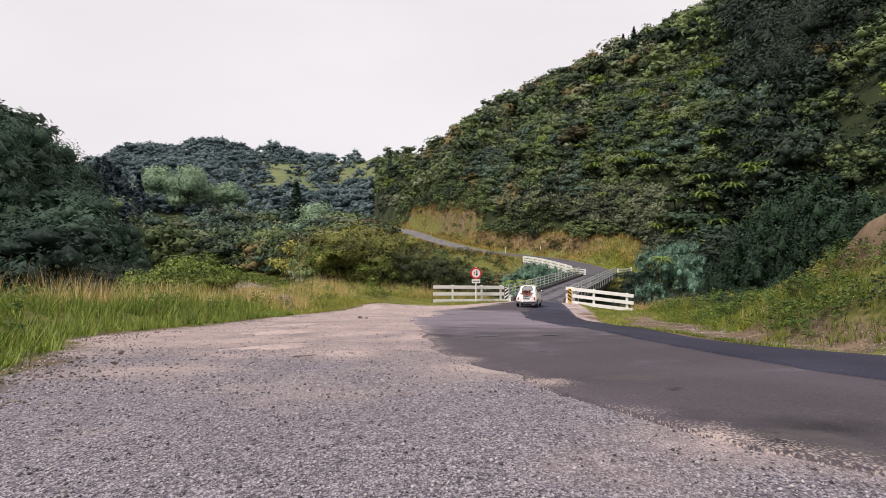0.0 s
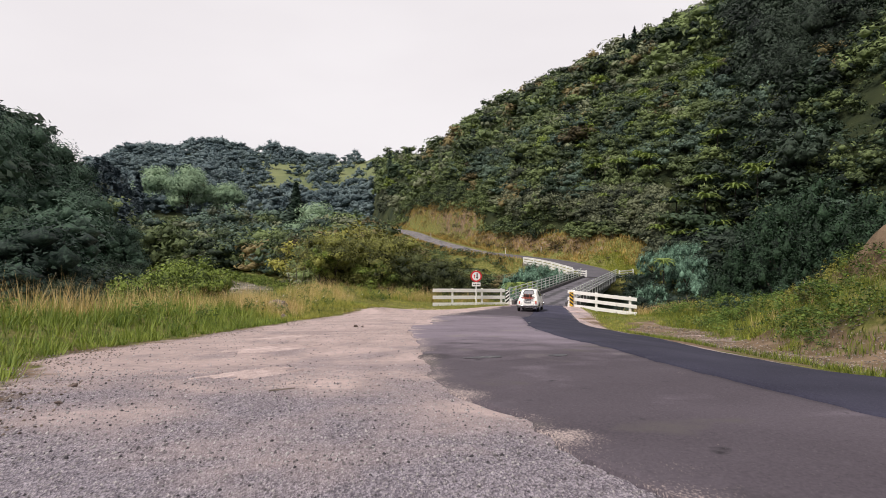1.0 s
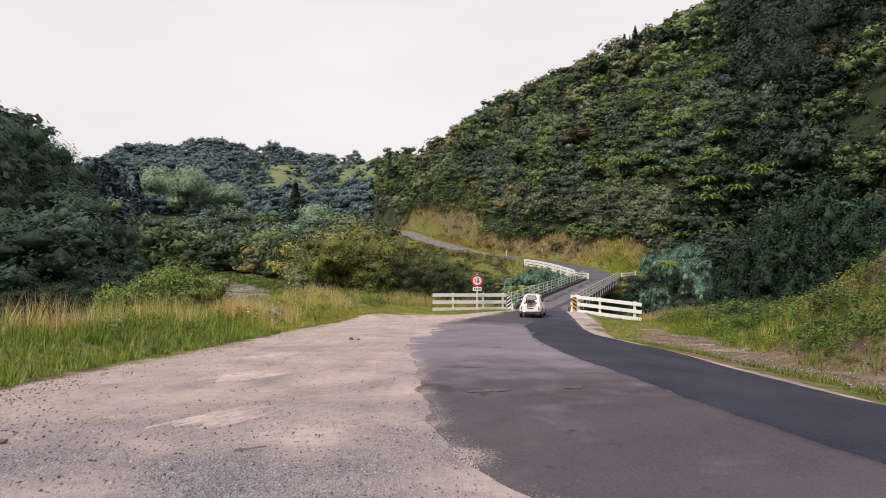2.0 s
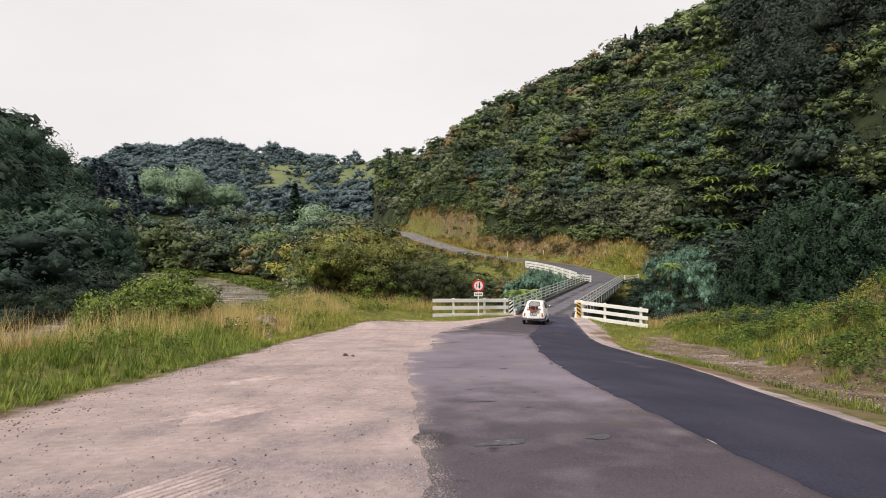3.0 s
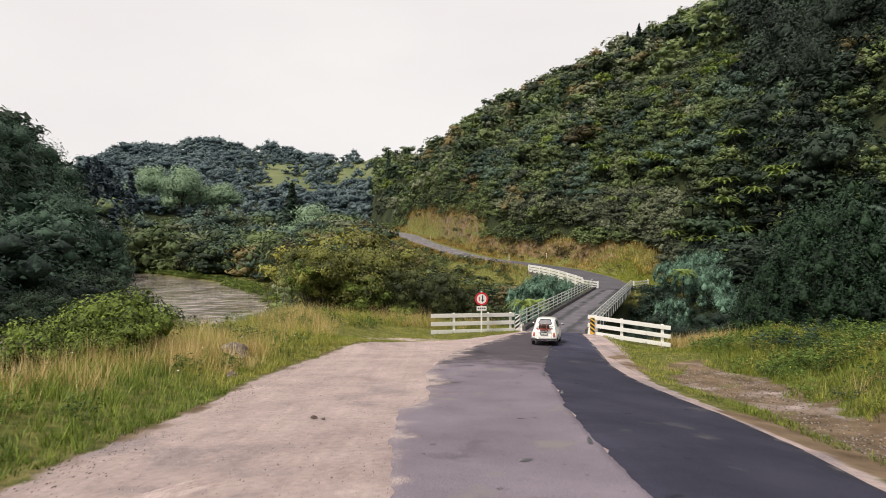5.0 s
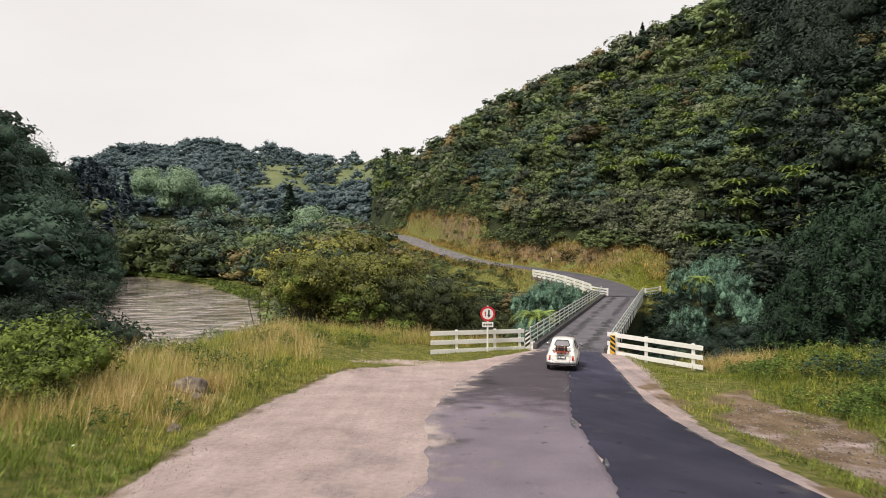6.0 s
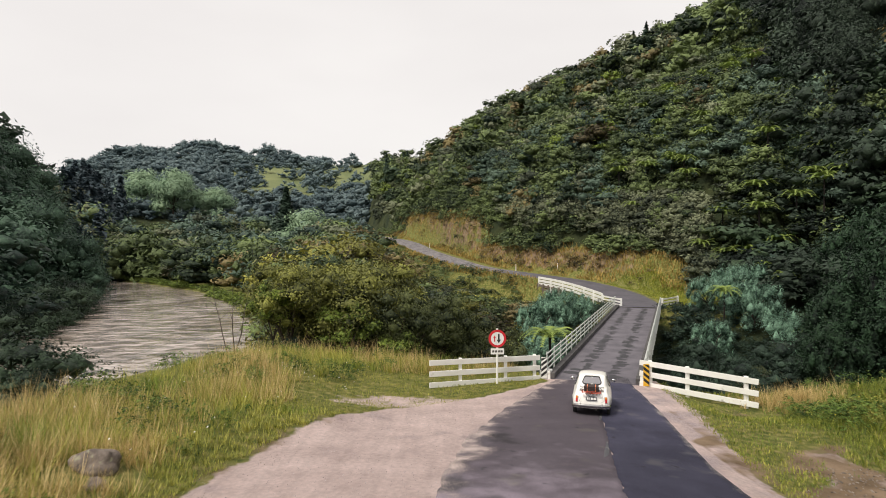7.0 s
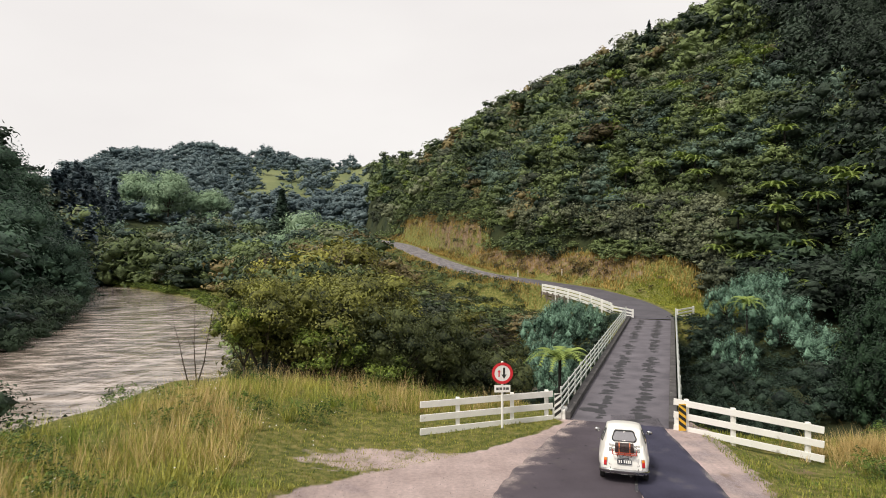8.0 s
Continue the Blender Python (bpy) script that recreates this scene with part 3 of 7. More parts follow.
gx = np.concatenate([spaced(0.5, -17, 19, 1.10, -3600, 19)[:-1], spaced(1.1, 19, 42, 1.12, 19, 3600)])
gy = np.concatenate([spaced(0.5, -1, 48, 1.12, -3000, 48)[:-1], spaced(1.0, 48, 150, 1.08, 48, 4200)])
GX, GY = np.meshgrid(gx, gy)
GZ = terrain_z(GX, GY)
nx, ny = len(gx), len(gy)
idx = np.arange(nx * ny).reshape(ny, nx)
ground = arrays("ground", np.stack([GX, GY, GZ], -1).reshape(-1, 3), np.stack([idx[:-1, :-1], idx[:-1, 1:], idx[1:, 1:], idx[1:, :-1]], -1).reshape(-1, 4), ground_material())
tagged(ground, "gravel lay-by, grassy verges and bush-covered hills", "ground", kind="structure")
ground.data.polygons.foreach_set("use_smooth", [True] * len(ground.data.polygons))
d_far, z_far, side_far = along_far_road(GX, GY)
radius, bearing = np.hypot(GX, GY), np.degrees(np.arctan2(GX, GY))
hill_k = (radius - np.interp(bearing, HILL_ANGLE, HILL_FOOT)) / (np.interp(bearing, HILL_ANGLE, HILL_RIDGE) - np.interp(bearing, HILL_ANGLE, HILL_FOOT))
bridge_s = (GX - BRIDGE_A[0]) * BRIDGE_U[0] + (GY - BRIDGE_A[1]) * BRIDGE_U[1]
grass_mask = np.maximum(smooth(line_at(GY, GRASS_LEFT) - GX, -0.5, 0.5), smooth(GX - line_at(GY, SEAL_RIGHT) - np.interp(GY, [27, 34, 42], [0, 0.6, 1.1]), 0.25, 0.9))
grass_mask = np.where(bridge_s > 3, 1.0, grass_mask)
# sandy ground wears through the short grass before the river-side fence
sandy = (1 - smooth(np.hypot((GX + 1.7) / 3.8, (GY - 39.4) / 2.2), 0.4, 1.15)) * (GY < 43)
grass_mask = grass_mask * (1 - 0.62 * sandy)
grass_mask = grass_mask * (1 - 0.8 * smooth(in_drain(GX, GY), -0.7, 0.7))
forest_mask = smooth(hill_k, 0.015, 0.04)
# the gully's shade is laid in with the same dark floor colour
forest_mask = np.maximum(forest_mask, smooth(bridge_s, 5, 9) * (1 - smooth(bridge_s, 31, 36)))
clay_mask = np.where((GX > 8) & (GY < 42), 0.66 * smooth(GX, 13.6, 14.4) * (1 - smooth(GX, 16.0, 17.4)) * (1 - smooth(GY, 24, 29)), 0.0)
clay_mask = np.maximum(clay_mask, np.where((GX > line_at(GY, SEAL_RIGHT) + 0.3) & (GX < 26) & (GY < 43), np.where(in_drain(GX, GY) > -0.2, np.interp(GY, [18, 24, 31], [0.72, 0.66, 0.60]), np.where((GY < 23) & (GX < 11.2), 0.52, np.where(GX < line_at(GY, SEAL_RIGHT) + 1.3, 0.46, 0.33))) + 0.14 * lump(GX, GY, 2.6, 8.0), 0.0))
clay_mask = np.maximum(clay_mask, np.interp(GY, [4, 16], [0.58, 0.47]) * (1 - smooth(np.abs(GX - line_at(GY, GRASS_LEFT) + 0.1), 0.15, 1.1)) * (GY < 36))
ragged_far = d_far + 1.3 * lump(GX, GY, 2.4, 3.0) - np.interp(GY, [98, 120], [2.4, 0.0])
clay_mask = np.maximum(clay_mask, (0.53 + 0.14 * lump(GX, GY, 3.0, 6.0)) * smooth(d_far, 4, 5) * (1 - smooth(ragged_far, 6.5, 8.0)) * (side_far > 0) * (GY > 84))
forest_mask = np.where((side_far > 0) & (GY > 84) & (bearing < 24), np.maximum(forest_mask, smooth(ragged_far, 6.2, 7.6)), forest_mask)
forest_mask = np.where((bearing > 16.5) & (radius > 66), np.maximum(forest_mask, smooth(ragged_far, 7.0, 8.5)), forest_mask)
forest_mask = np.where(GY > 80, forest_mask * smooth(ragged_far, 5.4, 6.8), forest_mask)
bend_grass = green_bank(GX, GY)
forest_mask, clay_mask = np.where(bend_grass, 0.15, forest_mask), np.where(bend_grass, 0.0, clay_mask)
pasture_mask = np.where((bearing > -19) & (bearing < -4.5) & (hill_k > 0.35), 0.9 - 0.03 * np.abs(bearing + 9), 0.0) * smooth(hill_k, 0.35, 0.55)
fines_mask = np.where(GX > 4.6, 0.6, 1.0) * smooth(GY, 2.5, 13) * (0.78 + 0.25 * lump(GX, GY, 2.3, 5.0) + 0.15 * smooth(GY, 18, 30)) - 0.7 * (1 - smooth(GY, 1.5, 7.0)) * (1 - 0.85 * smooth(GX, -0.3, 1.5))
for key, values in (("grass", grass_mask), ("forest", forest_mask), ("clay", clay_mask), ("pasture", pasture_mask), ("fines", fines_mask)):
    ground.data.attributes.new(key, "FLOAT", "POINT").data.foreach_set("value", values.astype(np.float32).ravel())


def strip(name, left, right, y0, y1, lift, mat, label, ragged=0.0, seed=1, cols=14, step=0.10, dust=1.9):
    """A layer of road surface between two lines of the plan, its edges broken by up to ragged metres, with a skirt into the ground."""
    rng = np.random.default_rng(seed)
    ys = np.arange(y0, y1 + 1e-6, step)
    rag = np.cumsum(rng.normal(0, 1, len(ys)))
    rag = rag - np.convolve(rag, np.ones(25) / 25, "same")
    rag = ragged * (0.30 * np.convolve(rng.normal(0, 1, len(ys)), np.ones(3) / 3, "same") + 0.4 * rag / (np.abs(rag).max() + 1e-6) + 0.6 * lump(ys, ys * 0.3, 0.35, seed))
    a, b = line_at(ys, left) + rag, line_at(ys, right) + 0.25 * rag[::-1]
    k = np.linspace(0, 1, cols)
    X = a[:, None] * (1 - k) + b[:, None] * k
    Y = np.repeat(ys[:, None], cols, 1)
    Z = terrain_z(X, Y) + lift
    X, Y = np.c_[X[:, :1] - 0.03, X, X[:, -1:] + 0.03], np.c_[Y[:, :1], Y, Y[:, -1:]]
    Z = np.c_[Z[:, :1] - lift - 0.06, Z, Z[:, -1:] - lift - 0.06]
    i = np.arange(X.size).reshape(X.shape)
    ob = arrays(name, np.stack([X, Y, Z], -1).reshape(-1, 3), np.stack([i[:-1, :-1], i[:-1, 1:], i[1:, 1:], i[1:, :-1]], -1).reshape(-1, 4), mat)
    near_edge = np.where(dust > 0, X - X[:, 1:2], X[:, -2:-1] - X)
    ob.data.attributes.new("dust", "FLOAT", "POINT").data.foreach_set("value", (np.interp(Y, [14, 30], [0.34, 0.42]) * (1 - smooth(near_edge, 0.0, abs(dust) * np.interp(Y, [14, 30], [0.3, 0.7]))) + 0.10 * smooth(lump(X, Y, 1.9, 7.0), 0.1, 0.9)).astype(np.float32).ravel())
    wear = 0.75 * (1 - smooth(Y, 6.0, 18.0)) + 0.82 * smooth(Y, 23.0, 35.0) if dust > 0 else 0.72 * smooth(Y, 30.0, 40.0)
    ob.data.attributes.new("tar", "FLOAT", "POINT").data.foreach_set("value", wear.astype(np.float32).ravel())
    return tagged(ob, label, "road", kind="structure")


road = strip("road", SEAL_LEFT, SEAL_BAND, -25, 45.4, 0.022, SEAL_OLD, "worn grey chip-seal with a crumbling edge against gravel", 0.10, 3, 24)
lane = strip("road_resurfaced_lane", SEAL_BAND, SEAL_RIGHT, -25, 45.4, 0.03, SEAL_NEW, "darker resurfaced lane of the road curving to the bridge", 0.10, 5, dust=-0.45)


def far_road():
    pts = [Vector(p) for p in FAR_ROAD]
    fine = []
    for i in range(len(pts) - 1):
        p0, p1, p2, p3 = pts[max(i - 1, 0)], pts[i], pts[i + 1], pts[min(i + 2, len(pts) - 1)]
        for t in np.linspace(0, 1, 12, endpoint=False):
            fine.append(0.5 * (2 * p1 + (p2 - p0) * t + (2 * p0 - 5 * p1 + 4 * p2 - p3) * t * t + (3 * p1 - p0 - 3 * p2 + p3) * t ** 3))
    v = []
    for i, p in enumerate(fine):
        d = (fine[min(i + 1, len(fine) - 1)] - fine[max(i - 1, 0)]).normalized()
        r = Vector((d.y, -d.x, 0))
        for k in np.linspace(-1, 1, 7):
            q = p + r * (2.8 * k)
            v.append((q.x, q.y, max(p.z, float(terrain_z(q.x, q.y))) + 0.05 - 0.12 * (abs(k) > 0.99)))
    i = np.arange(len(v)).reshape(-1, 7)
    ob = arrays("road", v, np.stack([i[:-1, :-1], i[:-1, 1:], i[1:, 1:], i[1:, :-1]], -1).reshape(-1, 4), FAR_SEAL)
    # paler and dustier where it leaves the bend
    far_y = np.array(v)[:, 1]
    ob.data.attributes.new("dust", "FLOAT", "POINT").data.foreach_set("value", (0.42 * smooth(far_y, 100, 118)).astype(np.float32))
    return ob


tagged(far_road(), "narrow sealed road climbing along the foot of the hill", "road", kind="structure")


def water():
    m = material("muddy_river_water", (0.27, 0.205, 0.155), (0.44, 0.365, 0.30), 0.15, 0.03, 0.0, 8)
    n, l = m.node_tree.nodes, m.node_tree.links
    bsdf = n["Principled BSDF"]
    pos = n.new("ShaderNodeNewGeometry")

    def waves(scale, detail, stretch, turn):
        mp, w = n.new("ShaderNodeMapping"), n.new("ShaderNodeTexNoise")
        mp.inputs["Scale"].default_value, mp.inputs["Rotation"].default_value = stretch, (0, 0, radians(turn))
        w.inputs["Scale"].default_value, w.inputs["Detail"].default_value = scale, detail
        l.new(pos.outputs["Position"], mp.inputs[0]), l.new(mp.outputs[0], w.inputs[0])
        return w.outputs[0]

    ripple, broken, current = waves(0.55, 4.0, (0.55, 1.0, 1), -10), waves(2.2, 3.0, (0.7, 1.1, 1), 12), waves(0.10, 5.0, (1.2, 0.5, 1), 20)
    rough_water = n.new("ShaderNodeMapRange")
    rough_water.inputs["From Min"].default_value, rough_water.inputs["From Max"].default_value = 0.40, 0.62
    rough_water.inputs["To Min"].default_value = 0.22
    l.new(current, rough_water.inputs[0])
    both = n.new("ShaderNodeMath")
    both.operation = "MULTIPLY_ADD"
    both.inputs[1].default_value = 0.25
    l.new(broken, both.inputs[0]), l.new(ripple, both.inputs[2])
    height = n.new("ShaderNodeMath")
    height.operation = "MULTIPLY"
    l.new(both.outputs[0], height.inputs[0]), l.new(rough_water.outputs[0], height.inputs[1])
    bn = n.new("ShaderNodeBump")
    bn.inputs["Strength"].default_value, bn.inputs["Distance"].default_value = 1.0, 0.42
    l.new(height.outputs[0], bn.inputs["Height"]), l.new(bn.outputs[0], bsdf.inputs["Normal"])
    bsdf.inputs["IOR"].default_value = 1.5
    # muddy brown; paler ripple tops put sky glints into the water colour
    ripple_glint = n.new("ShaderNodeValToRGB")
    ripple_glint.color_ramp.elements[0].position, ripple_glint.color_ramp.elements[0].color = 0.38, (0.16, 0.13, 0.108, 1)
    ripple_glint.color_ramp.elements[1].position, ripple_glint.color_ramp.elements[1].color = 0.66, (0.56, 0.475, 0.42, 1)
    l.new(ripple, ripple_glint.inputs[0]), l.new(ripple_glint.outputs[0], bsdf.inputs["Base Color"])
    xs, ys = np.arange(-260, 30.1, 5), np.arange(-90, 270.1, 5)
    X, Y = np.meshgrid(xs, ys)
    i = np.arange(X.size).reshape(X.shape)
    return arrays("water", np.stack([X, Y, np.full_like(X, RIVER_Z)], -1).reshape(-1, 3), np.stack([i[:-1, :-1], i[:-1, 1:], i[1:, 1:], i[1:, :-1]], -1).reshape(-1, 4), m)


tagged(water(), "brown muddy river with ripples on its surface", "river", kind="structure")


# ---- plants ----
def leaf_cards(rng, place, out, size, slim=0.55, swell=0.8, corners=4):
    """Folded diamond leaves (two triangles each) at the places given, facing about along out. Returns places and normals."""
    n = len(place)
    round_out = out / (np.linalg.norm(out, axis=1, keepdims=True) + 1e-9)
    out = round_out + rng.normal(0, 0.34, (n, 3))
    out /= np.linalg.norm(out, axis=1, keepdims=True) + 1e-9
    a = np.cross(out, rng.normal(0, 1, (n, 3)))
    a /= np.linalg.norm(a, axis=1, keepdims=True) + 1e-9
    b = np.cross(out, a)
    s = size * rng.uniform(0.6, 1.35, (n, 1))
    v = np.stack([place - a * s, place - b * s * slim + out * s * 0.25, place + a * s, place + b * s * slim + out * s * 0.25], 1)
    if corners == 3:
        v = np.stack([place - a * s, place + a * s - b * s * slim, place + b * s * (slim + 0.25) + out * s * 0.2], 1)
    nn = round_out * swell + out * (1 - swell)
    return v.reshape(-1, 3), np.repeat(nn / np.linalg.norm(nn, axis=1, keepdims=True), corners, 0)


# an eight-sided core that fills a lobe's inside, as triangles
TIP = np.array([(1, 0, 0), (0, 1, 0), (-1, 0, 0), (0, -1, 0), (0, 0, 1), (0, 0, -1)], float)
CORE = TIP[[0, 1, 4, 1, 2, 4, 2, 3, 4, 3, 0, 4, 1, 0, 5, 2, 1, 5, 3, 2, 5, 0, 3, 5]]


def crown_points(rng, n, lobes, size, low=-0.35, corners=4, swell=0.74, core=0.62):
    """Leaves on the skins of overlapping lobes, each filled by a core: rows of middle, radius and half height."""
    weight = np.array([l[3] * l[4] for l in lobes])
    pick = rng.choice(len(lobes), n, p=weight / weight.sum())
    d = rng.normal(0, 1, (n, 3))
    d[:, 2] = np.where(d[:, 2] < low, -d[:, 2] * 0.5, d[:, 2])
    d /= np.linalg.norm(d, axis=1, keepdims=True)
    L = np.array(lobes)[pick]
    depth = 1.18 - 0.55 * rng.uniform(0, 1, (n, 1)) ** 1.4
    p = L[:, :3] + d * np.stack([L[:, 3], L[:, 3], L[:, 4]], 1) * depth
    v, q = leaf_cards(rng, p, d + np.array([0, 0, 0.3]), size, 0.55, swell, corners)
    lobe_tone = rng.normal(0, 0.09, len(lobes))
    o = np.repeat(lobe_tone[pick], corners)
    if core and corners == 3:
        A = np.array(lobes)
        key = np.round(CORE, 3)
        bulge = 1 + 0.22 * np.sin(7.1 * key[None, :, 0] + 3 * A[:, 0:1] * 40) * np.cos(5.3 * key[None, :, 1] + 9 * A[:, 1:2] * 40)
        c = A[:, None, :3] + CORE[None] * bulge[:, :, None] * core * np.stack([A[:, 3], A[:, 3], A[:, 4]], 1)[:, None]
        cn = CORE[None] + np.zeros_like(c)
        v, q, o = np.concatenate([v, c.reshape(-1, 3)]), np.concatenate([q, cn.reshape(-1, 3)]), np.concatenate([o, np.repeat(lobe_tone - 0.03, len(CORE))])
    return v, q, o


def lobes_of(rng, kind, count):
    """Lobes of a crown 1 high over its foot and about 1 wide."""
    rows = []
    for i in range(count):
        a, k = rng.uniform(0, 6.28), math.sqrt(rng.uniform(0, 1))
        if kind == "round":
            h = rng.uniform(0.22, 0.80)
            w = 0.33 * k * math.sqrt(max(0.05, 1 - max(0.0, (h - 0.4) / 0.45) ** 2))
            rows.append((w * math.cos(a), w * math.sin(a), h, rng.uniform(0.12, 0.22), rng.uniform(0.10, 0.18)))
        elif kind == "mound":
            h = rng.uniform(0.08, 0.74) * (1 - 0.5 * k)
            rows.append((0.42 * k * math.cos(a), 0.42 * k * math.sin(a), h + 0.08, rng.uniform(0.10, 0.19), rng.uniform(0.10, 0.2)))
        elif kind == "vase":
            h = rng.uniform(0.46, 0.86)
            w = 0.40 * k * math.sqrt(max(0.1, 1 - ((h - 0.6) / 0.34) ** 2))
            rows.append((w * math.cos(a), w * math.sin(a), h, rng.uniform(0.08, 0.15), rng.uniform(0.05, 0.10)))
        elif kind == "shoots":
            h = rng.uniform(0.10, 0.88) * (1 - 0.35 * k * k)
            rows.append((0.40 * k * math.cos(a), 0.40 * k * math.sin(a), h, rng.uniform(0.05, 0.11), rng.uniform(0.10, 0.2)))
        else:
            h = rng.uniform(0.12, 0.86)
            w = 0.26 * k * (1.05 - h)
            rows.append((w * math.cos(a), w * math.sin(a), h, rng.uniform(0.09, 0.15), rng.uniform(0.12, 0.2)))
    return rows


def conifer_cards(rng, n, size):
    h = rng.uniform(0.05, 1.0, n) ** 0.8
    tier = np.round(h * 17) / 17 + rng.normal(0, 0.018, n)
    r = (1.02 - tier) * 0.27 * rng.uniform(0.2, 1.0, n)
    a = rng.uniform(0, 6.28, n)
    p = np.stack([r * np.cos(a), r * np.sin(a), tier - 0.12 * r + rng.normal(0, 0.008, n)], 1)
    return (*leaf_cards(rng, p, np.stack([np.cos(a) * 0.5, np.sin(a) * 0.5, np.full(n, 0.8)], 1), size, 0.4, corners=3), np.zeros(n * 3))


def woods(name, rows, protos, mat, label, category="woods", seed=1):
    """Many plants as one object of leaves. rows: x, y, z, height, width, tone."""
    rng = np.random.default_rng(seed)
    rows = np.asarray(rows, float)
    which = rng.integers(0, len(protos), len(rows))
    turn = rng.uniform(0, 6.28, len(rows))
    vs, ns, ts = [], [], []
    for i, (p, q, o) in enumerate(protos):
        r = rows[which == i]
        if not len(r):
            continue
        c, s = np.cos(turn[which == i])[:, None], np.sin(turn[which == i])[:, None]
        X = (c * p[None, :, 0] - s * p[None, :, 1]) * r[:, 4:5] + r[:, 0:1]
        Y = (s * p[None, :, 0] + c * p[None, :, 1]) * r[:, 4:5] + r[:, 1:2]
        Z = p[None, :, 2] * r[:, 3:4] + r[:, 2:3]
        vs.append(np.stack([X, Y, Z], -1).reshape(-1, 3))
        ns.append(np.stack([c * q[None, :, 0] - s * q[None, :, 1], s * q[None, :, 0] + c * q[None, :, 1], np.repeat(q[None, :, 2], len(r), 0)], -1).reshape(-1, 3))
        ts.append(np.clip(r[:, 5:6] + o[None], 0, 1).ravel())
    v, t = np.concatenate(vs), np.concatenate(ts)
    return tagged(arrays(name, v, np.arange(len(v)).reshape(-1, 3), mat, t, normals=np.concatenate(ns)), label, category, kind="stuff")


rng = np.random.default_rng(7)
FAR_PROTOS = [crown_points(rng, 170, lobes_of(rng, "round", 9), 0.062, corners=3, swell=0.84) for _ in range(14)]
MID_PROTOS = [crown_points(rng, 300, lobes_of(rng, "round", 12), 0.038, corners=3) for _ in range(10)]
BIG_PROTOS = [crown_points(rng, 380, lobes_of(rng, "round", 14), 0.039, corners=3, swell=0.78) for _ in range(10)]
FINE_PROTOS = [crown_points(rng, 640, lobes_of(rng, "round", 18), 0.030, corners=3, core=0.48) for _ in range(7)]
DISTANT_PROTOS = [crown_points(rng, 120, lobes_of(rng, "round", 8), 0.050, corners=3, swell=0.9, core=0.8) for _ in range(10)]
LEAFY_PROTOS = [crown_points(rng, 1250, lobes_of(rng, "round", 24), 0.023, corners=3) for _ in range(5)]
SHRUB_PROTOS = [crown_points(rng, 96, lobes_of(rng, "mound", 10), 0.064, -0.6, 3, core=0) for _ in range(8)]
WEED_PROTOS = [crown_points(rng, 150, lobes_of(rng, "shoots", 16), 0.038, -0.6, 3, core=0) for _ in range(8)]
PINE_PROTOS = [conifer_cards(rng, 260, 0.05) for _ in range(3)]


def scatter(n, a0, a1, k0, k1, seed=1, near=0.0, far=9999.0):
    """Places on the hills between two bearings and two shares of the way from foot to ridge."""
    r = np.random.default_rng(seed)
    a = r.uniform(a0, a1, n * 4)
    foot, ridge = np.interp(a, HILL_ANGLE, HILL_FOOT), np.interp(a, HILL_ANGLE, HILL_RIDGE)
    k = k0 + (k1 - k0) * r.uniform(0, 1, n * 4) ** 0.75
    d = foot + k * (ridge - foot)
    keep = r.uniform(0, 1, n * 4) < np.clip(d / (foot + k1 * (ridge - foot)), 0.3, 1)
    x, y = d * np.sin(np.radians(a)), d * np.cos(np.radians(a))
    dist, _, side = along_far_road(x, y)
    keep &= (dist > np.where(side > 0, 9.5, 4.5)) & (d > near) & (d < far)
    x, y = x[keep][:n], y[keep][:n]
    return x, y, terrain_z(x, y), r


def rows_at(x, y, z, r, size, slim=1.0, sink=0.12, spread=0.27):
    h = size * r.uniform(0.6, 1.5, len(x)) * (1 + 0.25 * lump(x, y, 11.0, 8.0))
    tone = np.clip(0.45 + 0.22 * lump(x, y, 9.0, 3.0) + r.normal(0, spread, len(x)), 0, 1)
    return np.stack([x, y, z - sink * h, h, h * r.uniform(0.95, 1.5, len(x)) * slim, tone], 1)


def hill_rows(n, a0, a1, k0, k1, size, seed, near=0, far=9999, slim=1.0, sink=0.12):
    x, y, z, r = scatter(n, a0, a1, k0, k1, seed, near, far)
    return rows_at(x, y, z, r, size, slim, sink)


def free_rows(n, x0, x1, y0, y1, size, seed, allowed, slim=1.0, sink=0.1):
    r = np.random.default_rng(seed)
    x, y = r.uniform(x0, x1, n), r.uniform(y0, y1, n)
    keep = allowed(x, y)
    x, y = x[keep], y[keep]
    return rows_at(x, y, terrain_z(x, y), r, size, slim, sink)


def spread_rows(gap, r0, r1, a0, a1, size, seed):
    """Trees of a wood, about gap metres apart, from the hill's foot to just past its ridge."""
    r = np.random.default_rng(seed)
    ext = 1.05 * r1
    gx_, gy_ = np.meshgrid(np.arange(-0.2 * ext, ext, gap), np.arange(0, ext, gap * 0.9))
    x = (gx_ + (np.arange(gx_.shape[0]) % 2)[:, None] * gap / 2 + r.uniform(-0.36, 0.36, gx_.shape) * gap).ravel()
    y = (gy_ + r.uniform(-0.36, 0.36, gx_.shape) * gap).ravel()
    a, d = np.degrees(np.arctan2(x, y)), np.hypot(x, y)
    foot, ridge = np.interp(a, HILL_ANGLE, HILL_FOOT), np.interp(a, HILL_ANGLE, HILL_RIDGE)
    dist, _, side = along_far_road(x, y)
    ok = (a > a0) & (a < a1) & (d >= r0) & (d < r1) & (d > foot) & (d < ridge * 1.02) & (dist > np.where(side > 0, 9.0 + np.interp(y, [98, 120], [2.0, 0.0]), 4.5))
    x, y = x[ok], y[ok]
    rows = rows_at(x, y, terrain_z(x, y), r, size, 0.95, 0.18, 0.27)
    return rows


